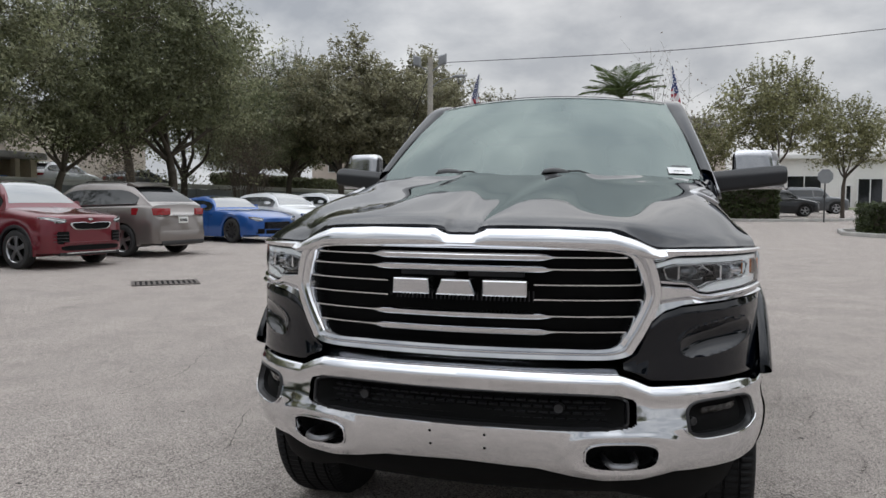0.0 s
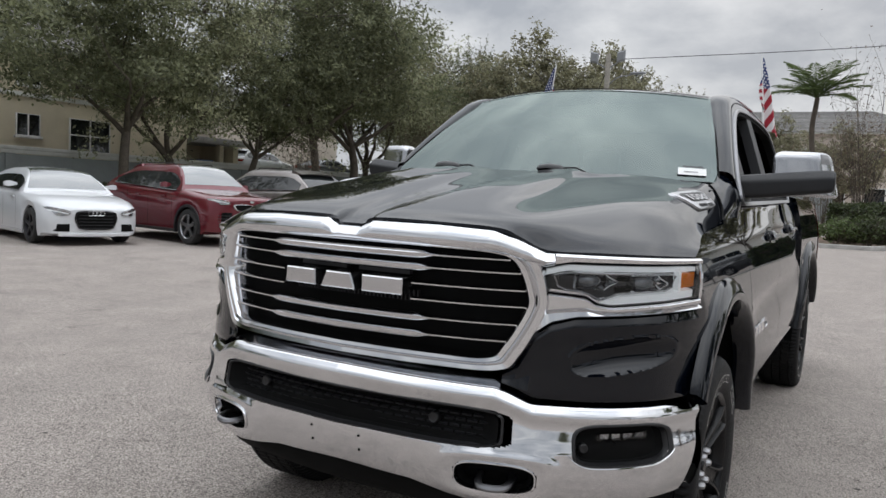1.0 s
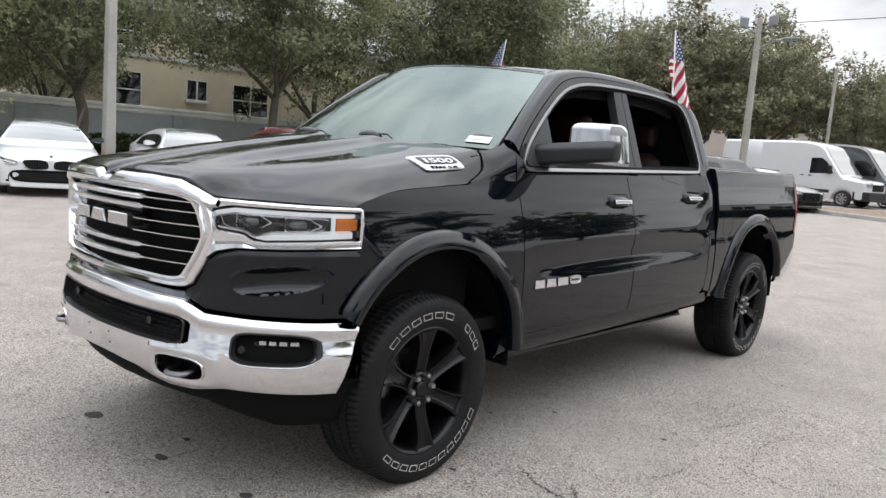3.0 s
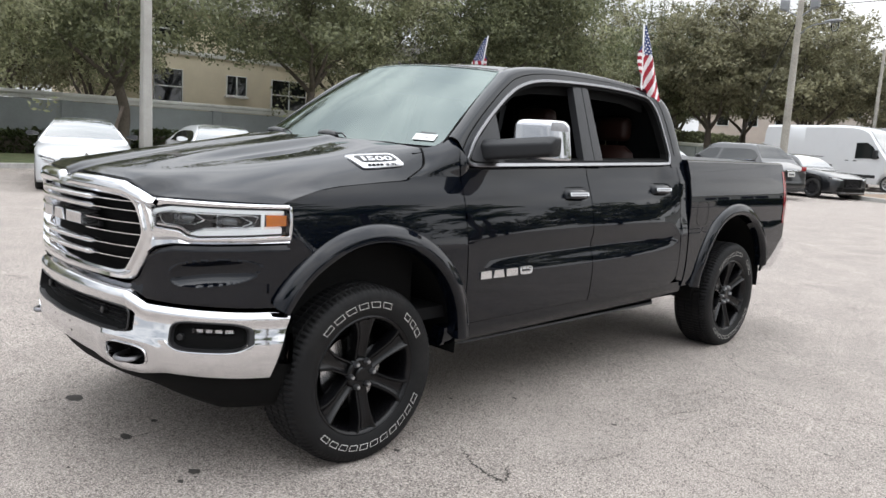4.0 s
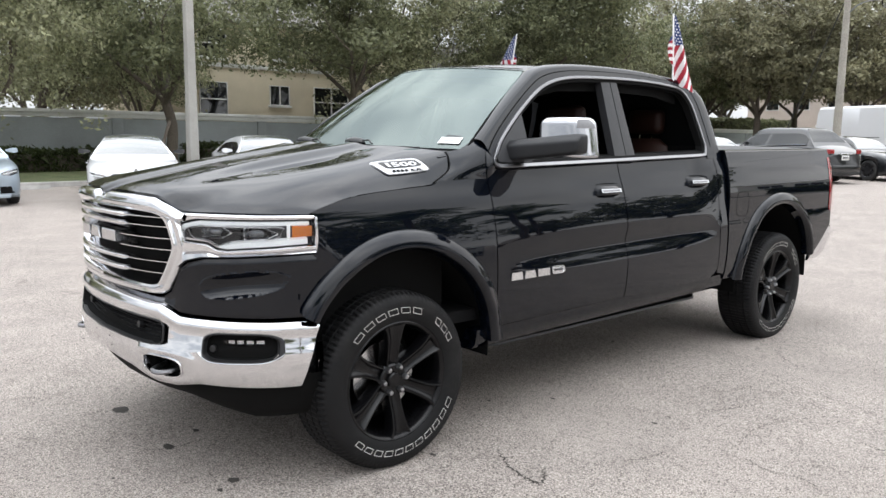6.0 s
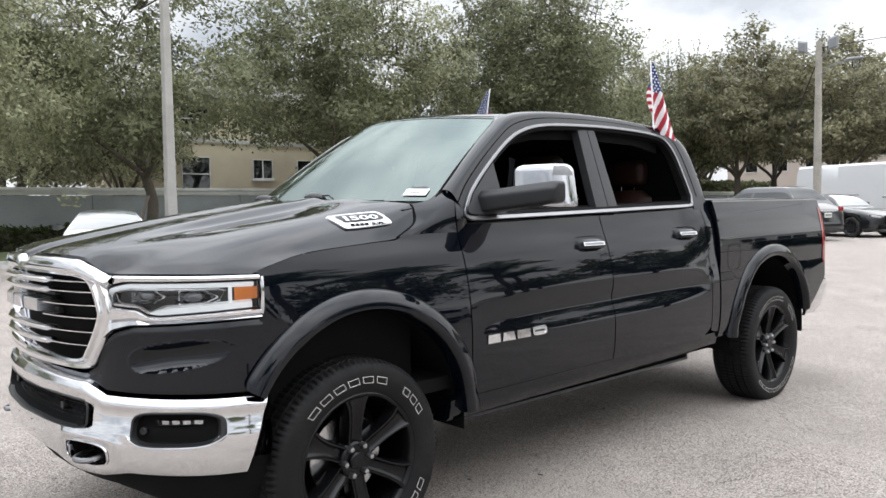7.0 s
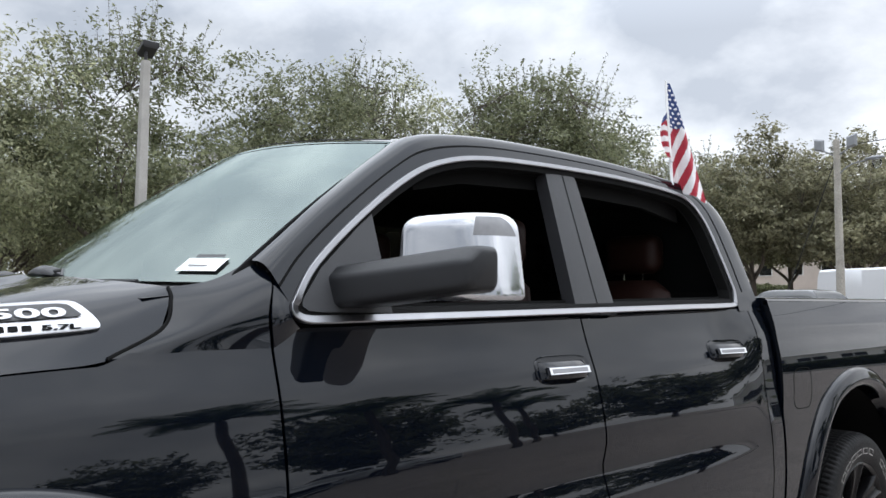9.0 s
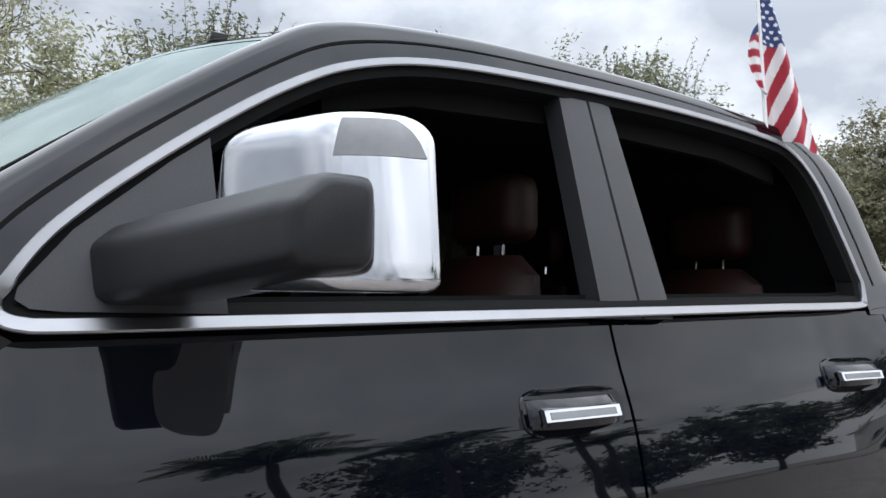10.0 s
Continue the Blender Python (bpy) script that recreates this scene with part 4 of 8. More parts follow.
def glass_x(z):
    return 0.866 - (z - 1.40) * 0.335


def arch_z(y, yc, r, zc=0.48):
    d = r * r - (y - yc) ** 2
    return zc + math.sqrt(d) if d > 0 else None


def side_panel(name, ys, lo, hi, label="", rows=26, xf=None, inset=0.02, skin=0.0):
    """A body panel on both sides of the truck, between a lower and an upper line, with folded-in edges."""
    for side in (1, -1):
        bm = B()
        grid = []
        for y in ys:
            a, b = lo(y), hi(y)
            col = []
            for k in range(rows):
                z = a + (b - a) * k / (rows - 1)
                col.append(Vector(((xf or side_x)(y, z) + skin, y, z)))
            grid.append(col)
        full = []
        for k, col in enumerate(grid):
            low, high = col[0].copy(), col[-1].copy()
            low.x -= inset
            high.x -= inset
            full.append([low] + col + [high])
        ends = []
        for e in (0, -1):
            ends.append([p - Vector((inset, 0, 0)) for p in full[e]])
        sheet(bm, [ends[0]] + full + [ends[1]])
        if side < 0:
            mirrored(bm, keep=False)
        ob = part(name, bm, PAINT, truck, label, angle=40)


FY, RY = 0.03, 3.60
HOOD_EDGE = [(-0.46, 1.198), (-0.38, 1.223), (-0.2, 1.260), (0.08, 1.283), (0.40, 1.300)]


def hood_edge_z(y):
    e = spline(HOOD_EDGE, 60)
    return float(np.interp(y, e[:, 0], e[:, 1]))


def fender_top(y):
    if 0.245 < y < 0.30:
        return hood_edge_z(0.245) - 0.003 + (1.315 - hood_edge_z(0.245)) * (y - 0.245) / 0.055
    return hood_edge_z(y) - 0.003 if y < 0.28 else 1.312


def fender_lo(y):
    z = arch_z(y, FY, 0.575)
    return max(z, 0.50) if z else (0.80 if y < 0 else 0.50)


side_panel("front_fender", np.concatenate([np.linspace(-0.43, 0.28, 52), np.linspace(0.30, 0.602, 20)]), fender_lo, fender_top)


def belt(y):
    return 1.352 + 0.0235 * (y - 0.6)


side_panel("front_door", np.linspace(0.609, 1.690, 40), lambda y: 0.572 + 0.012 * (y - 0.6), belt, "front door with chrome handle")


def rear_door_lo(y):
    return 0.585 + 4.5 * max(0, y - 2.62) ** 2


side_panel("rear_door", np.concatenate([np.linspace(1.698, 2.54, 30), np.linspace(2.56, 2.735, 14)]), rear_door_lo, belt, "rear door with chrome handle")


def corner_lo(y):
    return 0.60 + 0.2 * (2.832 - y)


side_panel("cab_corner", np.linspace(2.742, 2.832, 8), corner_lo, belt)


def bed_lo(y):
    z = arch_z(y, RY, 0.585, 0.50)
    return max(z, 0.56) if z else (0.56 if y < RY else 0.60 + 0.80 * (y - 4.2))


def bed_hi(y):
    return 1.432 + 0.004 * (y - 2.8)


side_panel("bed_side", np.linspace(2.852, 4.50, 110), bed_lo, bed_hi, rows=32)
# rounded top rail of the bed
for side in (1, -1):
    bm = B()
    rows = []
    for y in np.linspace(2.852, 4.50, 20):
        x, z = side_x(y, bed_hi(y)), bed_hi(y)
        rows.append([Vector((side * (x + dx), y, z + dz)) for dx, dz in ((0.0, -0.012), (0.0, 0.002), (-0.008, 0.012), (-0.03, 0.016), (-0.075, 0.014), (-0.08, -0.03))])
    loft(bm, rows)
    part("bed_rail", bm, PAINT, truck)
bm = B()
loft(bm, [[(sx * 0.825, y, z) for sx, z in ((-1, 1.415), (-1, 1.448), (-0.6, 1.462), (0, 1.466), (0.6, 1.462), (1, 1.448), (1, 1.415))] for y in (2.87, 3.4, 4.1, 4.46)])
part("tonneau_cover", bm, PLASTIC, truck, "black vinyl bed cover")

# wheel arch flares
for yc, zc, r0, r1, a0, a1 in ((FY, 0.48, 0.535, 0.625, 3, 150), (RY, 0.50, 0.545, 0.635, 12, 176)):
    for side in (1, -1):
        bm = B()
        rows = []
        for a in np.linspace(radians(a0 + 0.0), radians(a1), 60):
            c, s = math.cos(a), math.sin(a)
            ring = []
            for r, d in ((r0 - 0.004, -0.05), (r0, 0.012), (r0 + 0.012, 0.030), (r0 + 0.035, 0.034), ((r0 + r1) / 2, 0.030), (r1 - 0.016, 0.020), (r1 - 0.002, 0.008), (r1, -0.012)):
                y, z = yc + r * c, max(zc + r * s, 0.42)
                if yc == FY:
                    y = max(y, -0.50)
                ring.append(Vector((side * (side_x(min(max(y, -0.30), 4.6), max(z, 0.62)) + d), y, z)))
            rows.append(ring)
        sheet(bm, rows)
        part("wheel_arch_flare", bm, PAINT, truck, angle=50)
    # dark liner
    for side in (1, -1):
        bm = B()
        rows = []
        for a in np.linspace(radians(-6), radians(172 if yc == FY else 186), 30):
            y, z = yc + (r0 + 0.02) * math.cos(a), zc + (r0 + 0.02) * math.sin(a)
            rows.append([Vector((side * x, y, max(z, 0.3))) for x in (0.50, 0.70, 0.93)])
        sheet(bm, rows)
        inner = [r[0] for r in rows]
        bm.faces.new([bm.verts.new(p) for p in inner])
        part("wheel_well", bm, BLACK, truck)

# rockers and side steps
for side in (1, -1):
    bm = B()
    rows = [[Vector((side * x, y, z + 0.012 * (y - 0.6))) for x, z in ((0.80, 0.46), (0.90, 0.468), (0.922, 0.49), (0.934, 0.54), (0.936, 0.566), (0.86, 0.568))] for y in np.linspace(0.50, 2.86, 14)]
    loft(bm, rows)
    part("rocker_panel", bm, PAINT, truck)
    bm = B()
    rows = [[Vector((side * (x + o), y, z)) for x, z in ((0.76, 0.436), (0.868, 0.437), (0.884, 0.443), (0.880, 0.455), (0.76, 0.458))] for y, o in ((0.62, -0.06), (0.70, -0.01), (1.6, -0.005), (2.60, -0.01), (2.70, -0.07))]
    loft(bm, rows)
    part("side_step", bm, PLASTIC, truck)

# hood: five sections from the nose to the cowl, half of each
H0 = [(0, -0.935, 1.249), (0.045, -0.934, 1.250), (0.085, -0.931, 1.270), (0.30, -0.915, 1.270), (0.47, -0.880, 1.263), (0.53, -0.860, 1.240), (0.60, -0.828, 1.208), (0.72, -0.748, 1.206), (0.84, -0.62, 1.203), (0.927, -0.45, 1.198)]
H1 = [(0, -0.80, 1.292), (0.045, -0.80, 1.293), (0.11, -0.80, 1.308), (0.30, -0.79, 1.308), (0.46, -0.76, 1.298), (0.55, -0.735, 1.285), (0.63, -0.70, 1.262), (0.73, -0.63, 1.252), (0.83, -0.52, 1.243), (0.922, -0.38, 1.222)]
H2 = [(0, -0.38, 1.372), (0.07, -0.38, 1.373), (0.145, -0.38, 1.386), (0.29, -0.38, 1.380), (0.37, -0.375, 1.353), (0.52, -0.36, 1.349), (0.66, -0.34, 1.345), (0.76, -0.31, 1.330), (0.84, -0.26, 1.300), (0.895, -0.20, 1.260)]
H3 = [(0, 0.0, 1.430), (0.09, 0.0, 1.431), (0.165, 0.0, 1.443), (0.27, 0.0, 1.440), (0.345, 0.005, 1.411), (0.50, 0.02, 1.408), (0.64, 0.03, 1.407), (0.745, 0.05, 1.393), (0.825, 0.07, 1.349), (0.883, 0.08, 1.283)]
H4 = [(0, 0.17, 1.457), (0.10, 0.17, 1.459), (0.185, 0.17, 1.466), (0.265, 0.17, 1.464), (0.345, 0.175, 1.443), (0.51, 0.19, 1.446), (0.645, 0.21, 1.442), (0.745, 0.235, 1.427), (0.82, 0.25, 1.383), (0.876, 0.262, 1.300)]
H5 = [(0, 0.245, 1.469), (0.10, 0.245, 1.471), (0.18, 0.245, 1.479), (0.265, 0.246, 1.479), (0.36, 0.248, 1.466), (0.52, 0.272, 1.467), (0.65, 0.314, 1.458), (0.735, 0.365, 1.450), (0.798, 0.404, 1.434), (0.846, 0.372, 1.358)]
net = patch([H0, H1, H2, H3, H4, H5], 52, 46)
bm = B()
sheet(bm, [[Vector(p) for p in row] for row in net])
# folded front and rear lips
sheet(bm, [[Vector(p) + Vector((0, 0.05, -0.03)) for p in net[0]], [Vector(p) + Vector((0, 0.004, -0.012)) for p in net[0]], [Vector(p) for p in net[0]]])
sheet(bm, [[Vector(p) for p in net[-1]], [Vector(p) + Vector((0, -0.003, -0.02)) for p in net[-1]]])
bmesh.ops.remove_doubles(bm, verts=bm.verts, dist=1e-4)
mirrored(bm)
part("hood", bm, PAINT, truck, "sculpted black hood with raised centre", angle=50)
# cowl, windscreen, roof and cab frame
def ws(u, v):
    """A point of the windscreen: u across (-1 to 1), v up (0 to 1)."""
    low = Vector((0.810 * u, 0.32 + 0.205 * u * u, 1.464 - 0.010 * u * u))
    top = Vector((0.642 * u, 0.945 + 0.186 * u * u, 1.915 - 0.033 * u * u))
    p = low.lerp(top, v)
    p.z += 0.018 * math.sin(math.pi * v)
    return p


bm = B()
rows = [[], [], [], []]
for u in np.linspace(-1, 1, 25):
    a = ws(u, 0.0)
    f = 0.235 + 0.16 * abs(u) ** 3.2
    rows[0].append(Vector((a.x, f - 0.05, 1.418)))
    rows[1].append(Vector((a.x, f + 0.012, 1.437 - 0.012 * u * u)))
    rows[2].append(Vector((a.x, max(f + 0.02, a.y - 0.012), a.z - 0.010)))
    rows[3].append(a + Vector((0, 0.02, -0.006)))
sheet(bm, rows)
part("cowl", bm, PLASTIC, truck, "black plastic cowl below the windscreen", angle=50)

bm = B()
sheet(bm, [[ws(u, v) for u in np.linspace(-1, 1, 33)] for v in np.linspace(0, 1, 16)])
part("windshield", bm, WINDSHIELD, truck, "sloping windscreen with greenish reflections")
bm = B()
for side in (1, -1):
    sheet(bm, [[ws(side * u, v) + Vector((0, 0.006, -0.006)) for v in np.linspace(0, 1, 16)] for u in (0.962, 0.99)])
sheet(bm, [[ws(u, v) + Vector((0, 0.007, -0.007)) for u in np.linspace(-0.99, 0.99, 30)] for v in (0.945, 0.99)])
sheet(bm, [[ws(u, v) + Vector((0, 0.009, -0.009)) for u in np.linspace(-0.13, 0.13, 8)] for v in (0.80, 0.99)])
part("windshield_border", bm, BLACK, truck, "black printed border of the windscreen")
bm = B()
for side in (1, -1):
    sheet(bm, [[ws(side * u, v) + Vector((side * dx, -0.004, 0.004 + dz)) for v in np.linspace(0, 1, 16)] for u, dx, dz in ((0.993, 0, -0.003), (1.0, 0.0, -0.003), (1.0, 0.006, -0.02))])
sheet(bm, [[ws(u, v) + Vector((0, -0.004, 0.005)) for u in np.linspace(-0.97, 0.97, 30)] for v in (0.996, 1.008)])
part("windshield_seal", bm, BLACK, truck, fix=True)

ROOF_L = [(0.642, 1.131, 1.882), (0.622, 1.266, 1.914), (0.612, 1.50, 1.930), (0.608, 1.80, 1.936), (0.610, 2.25, 1.927), (0.625, 2.50, 1.905), (0.662, 2.70, 1.868)]
rows = []
for x, y, z in spline(ROOF_L, 30):
    y0 = y - 0.186 * max(0, (1.40 - y) / 0.269)
    rows.append([Vector((x * u, y + (y0 - y) * (1 - u * u) + (0.05 * (1 - u * u) if y > 2.5 else 0), z + 0.030 * (1 - abs(u) ** 2.6))) for u in np.linspace(-1, 1, 31)])
bm = B()
sheet(bm, rows)
solid(bm, 0.02)
part("roof", bm, PAINT, truck, angle=50)

OUT_YZ = [(0.648, 1.408), (0.72, 1.503), (0.87, 1.628), (1.05, 1.752), (1.20, 1.822), (1.40, 1.862), (1.74, 1.879), (2.10, 1.882), (2.40, 1.868), (2.54, 1.84), (2.62, 1.75), (2.655, 1.60), (2.672, 1.47)]
OUT = spline([(glass_x(z) + 0.012, y, z) for y, z in OUT_YZ], 120)
INNER = spline([(0.790, 0.592, 1.502), (0.772, 0.668, 1.560), (0.731, 0.82, 1.678), (0.674, 1.02, 1.817), (0.640, 1.16, 1.895), (0.617, 1.40, 1.928), (0.610, 1.74, 1.937), (0.610, 2.10, 1.931), (0.622, 2.42, 1.910), (0.655, 2.62, 1.892), (0.715, 2.775, 1.835), (0.766, 2.812, 1.74), (0.814, 2.835, 1.60), (0.860, 2.840, 1.47)], 120)
LEAN = Vector((1, 0, 0.335)).normalized()
FRAME_LINES = list(zip(OUT, INNER)) + [((0.876, 2.672, 1.392), (0.893, 2.838, 1.392))]
for side in (1, -1):
    bm = B()
    rows = []
    for o, i in FRAME_LINES:
        o, i = Vector(o), Vector(i)
        i = i - Vector((0.010, 0.004, -0.003))
        flat = (i - o) - LEAN * (i - o).dot(LEAN)
        k = 0.60 - 0.04 * min(max((o.y - 1.0) / 0.3, 0), 1)
        a, c = o + flat * k, o + flat * 1.5 * k
        q = [o - Vector((0.03, 0, 0)), o, o + flat * 0.28, a] + [a * (1 - f) ** 2 + c * (2 * f * (1 - f)) + i * f * f for f in (0.2, 0.4, 0.6, 0.8, 1.0)] + [i - Vector((0.02, 0, 0.03))]
        rows.append([Vector((side * p.x, p.y, p.z)) for p in q])
    sheet(bm, rows)
    part("cab_pillar_frame", bm, PAINT, truck, "black roof rail and pillars", angle=55)
    # the dark line where the doors close
    bm = B()
    rows = []
    for o, i in zip(OUT, INNER):
        o, i = Vector(o), Vector(i)
        flat = (i - o) - LEAN * (i - o).dot(LEAN)
        m, d = o + flat * 0.37 + LEAN * 0.0015, flat.normalized() * 0.0032
        rows.append([Vector((side * p.x, p.y, p.z)) for p in (m - d, m + d)])
    sheet(bm, rows)
    part("door_seam", bm, BLACK, truck)
# shoulder of the fender, rising behind the hood's rounded corner to the foot of the A-pillar
SH_F = [(0.880, 0.262, 1.302), (0.852, 0.376, 1.358), (0.817, 0.4055, 1.416), (0.791, 0.4085, 1.442)]
SH_M = [(0.889, 0.44, 1.312), (0.867, 0.49, 1.372), (0.835, 0.50, 1.430), (0.800, 0.498, 1.460)]
SH_R = [(0.893, 0.602, 1.312), (0.872, 0.597, 1.385), (0.841, 0.617, 1.466), (0.784, 0.592, 1.504)]
for rows in (SH_F, SH_M, SH_R):
    rows[0] = (side_x(rows[0][1], rows[0][2]), rows[0][1], rows[0][2])
shoulder = patch([SH_F, SH_M, SH_R], 20, 20)
for side in (1, -1):
    bm = B()
    rows = [[Vector((side * p[0], p[1], p[2])) for p in r] for r in shoulder]
    rows = [[r[0] + Vector((-side * 0.02, 0, 0.0))] + r + [r[-1] + Vector((-side * 0.012, 0.004, -0.006)), r[-1] + Vector((-side * 0.03, 0.01, -0.04))] for r in rows]
    first = [p + Vector((-side * 0.004, 0.0, -0.012)) for p in rows[0]]
    last = [p + Vector((-side * 0.025, -0.002, -0.01)) for p in rows[-1]]
    sheet(bm, [first] + rows + [last])
    part("fender_shoulder", bm, PAINT, truck, angle=50)
    bm = B()
    tube(bm, [Vector((side * (p[0] - 0.001), p[1] - 0.004, p[2])) for p in spline(SH_F, 24)], 0.0042, 6)
    part("hood_seal", bm, BLACK, truck)
    # front upper corner of the door, between the shoulder and the window trim
    bm = B()
    a = spline([(p[0] + 0.001, p[1] + 0.008, p[2]) for p in SH_R[:3]], 12)
    b = spline([(side_x(0.68, 1.352), 0.68, 1.354), (0.884, 0.650, 1.378), (0.868, 0.662, 1.425), (0.848, 0.690, 1.48)], 12)
    rows = [[Vector((side * (p[0] * (1 - f) + q[0] * f + 0.004 * math.sin(math.pi * f)), p[1] * (1 - f) + q[1] * f, p[2] * (1 - f) + q[2] * f)) for f in np.linspace(0, 1, 6)] for p, q in zip(a, b)]
    sheet(bm, [[r[0] + Vector((-side * 0.02, 0, 0))] + r for r in rows])
    part("door_corner", bm, PAINT, truck, angle=50)
part("hinge_pillar", box(B(), -0.83, 0.83, 0.58, 0.62, 0.6, 1.44), BLACK, truck)

# chrome round the side windows
for side in (1, -1):
    loop = [Vector(p) for p in OUT]
    low = [Vector((glass_x(z) + 0.012, y, z)) for y, z in spline([(2.655, 1.425), (2.60, 1.405), (2.2, 1.395), (1.6, 1.381), (1.0, 1.368), (0.74, 1.363), (0.682, 1.365), (0.655, 1.376), (0.646, 1.392)], 60)]
    ring = loop + low
    bm = B()
    rows = []
    n = len(ring)
    mid = Vector((0.78, 1.7, 1.62))
    for k, p in enumerate(ring):
        t = (ring[(k + 1) % n] - ring[k - 1]).normalized()
        nin = Vector((1, 0, 0.33)).normalized().cross(t).normalized()
        if nin.dot(mid - p) < 0:
            nin = -nin
        w = 0.019 if p.z < 1.43 and p.y < 2.6 else 0.0165
        # the sill strip leans back a little more than the rest
        tip = 0.007 * min(max((1.44 - p.z) / 0.04, 0), 1)
        q = [p - Vector((0.012, 0, 0)), p + Vector((0.0075, 0, 0.002)), p + nin * 0.002 + Vector((0.009, 0, 0.003)), p + nin * (w - 0.002) + Vector((0.009 - tip, 0, 0.003)), p + nin * w + Vector((0.0075 - tip, 0, 0.002)), p + nin * w - Vector((0.02, 0, 0.0))]
        rows.append([Vector((side * v.x, v.y, v.z)) for v in q])
    rows.append(rows[0])
    sheet(bm, rows)
    part("window_trim", bm, TRIM, truck, "bright chrome trim round the side windows", angle=24)
    # rubber inside the trim
    bm = B()
    rows = []
    for k, p in enumerate(ring):
        t = (ring[(k + 1) % n] - ring[k - 1]).normalized()
        nin = Vector((1, 0, 0.33)).normalized().cross(t).normalized()
        if nin.dot(mid - p) < 0:
            nin = -nin
        q = [p + nin * 0.0155, p + nin * 0.034 - Vector((0.004, 0, 0)), p + nin * 0.038 - Vector((0.05, 0, 0))]
        rows.append([Vector((side * v.x, v.y, v.z)) for v in q])
    rows.append(rows[0])
    sheet(bm, rows)
    part("window_rubber", bm, BLACK, truck, angle=60)
    # black lining inside the window opening
    bm = B()
    rows = []
    for k, p in enumerate(ring):
        t = (ring[(k + 1) % n] - ring[k - 1]).normalized()
        nin = Vector((1, 0, 0.33)).normalized().cross(t).normalized()
        if nin.dot(mid - p) < 0:
            nin = -nin
        rows.append([Vector((side * v.x, v.y, v.z)) for v in (p + nin * 0.046 - Vector((0.045, 0, 0)), p + nin * 0.02 - Vector((0.050, 0, 0)), p - nin * 0.06 - Vector((0.035, 0, 0)))])
    rows.append(rows[0])
    sheet(bm, rows)
    part("window_lining", bm, BLACK, truck, angle=60)
    # centre pillar
    bm = B()
    rows = []
    for z in np.linspace(1.38, 1.868, 10):
        k = (z - 1.405) / 0.48
        y0, y1 = 1.660 + 0.030 * k, 1.86 - 0.02 * k
        ym = 0.47 * y0 + 0.53 * y1
        x = glass_x(z) + 0.004
        rows.append([Vector((side * (x + d), y, z)) for y, d in ((y0, -0.05), (y0, 0), (y0 + 0.03, 0.004), (ym - 0.004, 0.004), (ym, -0.008), (ym + 0.004, 0.004), (y1 - 0.02, 0.004), (y1, 0), (y1, -0.05))])
    sheet(bm, rows)
    part("centre_pillar", bm, PLASTIC_GREY, truck)
    # mirror sail
    bm = B()
    sail = [Vector((glass_x(z) + 0.0135, y, z)) for y, z in ((0.93, 1.388), (0.73, 1.390), (0.694, 1.393), (0.678, 1.404), (0.681, 1.418), (0.742, 1.492), (0.87, 1.600), (0.924, 1.640))]
    poly_prism(bm, [Vector((side * p.x, p.y, p.z)) for p in sail], (-side * 0.03, 0, 0))
    part("mirror_sail", bm, PLASTIC_GREY, truck)

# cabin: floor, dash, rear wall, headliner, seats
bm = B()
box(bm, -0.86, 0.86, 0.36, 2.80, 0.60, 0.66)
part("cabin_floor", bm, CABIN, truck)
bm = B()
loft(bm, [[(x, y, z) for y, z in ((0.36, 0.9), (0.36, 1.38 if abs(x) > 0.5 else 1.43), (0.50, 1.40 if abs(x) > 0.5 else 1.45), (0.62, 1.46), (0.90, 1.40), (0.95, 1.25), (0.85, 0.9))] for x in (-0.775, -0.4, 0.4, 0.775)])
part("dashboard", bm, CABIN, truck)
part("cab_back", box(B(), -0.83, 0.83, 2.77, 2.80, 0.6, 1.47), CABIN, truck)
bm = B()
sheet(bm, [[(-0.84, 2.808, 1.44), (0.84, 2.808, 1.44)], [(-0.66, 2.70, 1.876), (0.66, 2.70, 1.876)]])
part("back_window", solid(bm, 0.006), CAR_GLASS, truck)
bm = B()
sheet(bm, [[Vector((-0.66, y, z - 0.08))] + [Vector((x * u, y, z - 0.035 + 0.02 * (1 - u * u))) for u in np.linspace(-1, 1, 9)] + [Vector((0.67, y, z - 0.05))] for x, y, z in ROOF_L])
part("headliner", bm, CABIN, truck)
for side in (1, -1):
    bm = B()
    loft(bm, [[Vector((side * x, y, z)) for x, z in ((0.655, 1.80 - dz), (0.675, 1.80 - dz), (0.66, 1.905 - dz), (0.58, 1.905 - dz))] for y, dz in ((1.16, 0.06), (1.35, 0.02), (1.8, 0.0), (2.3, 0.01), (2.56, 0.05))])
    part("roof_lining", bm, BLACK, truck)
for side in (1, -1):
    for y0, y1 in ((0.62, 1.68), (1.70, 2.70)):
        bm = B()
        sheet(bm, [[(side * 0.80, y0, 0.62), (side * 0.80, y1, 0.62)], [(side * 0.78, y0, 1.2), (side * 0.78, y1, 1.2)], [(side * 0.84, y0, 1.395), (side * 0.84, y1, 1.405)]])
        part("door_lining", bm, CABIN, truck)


def cushion(bm, c, size, r=0.05):
    a = Vector(c)
    s = Vector(size) / 2
    box(bm, a.x - s.x, a.x + s.x, a.y - s.y, a.y + s.y, a.z - s.z, a.z + s.z, r, 3)


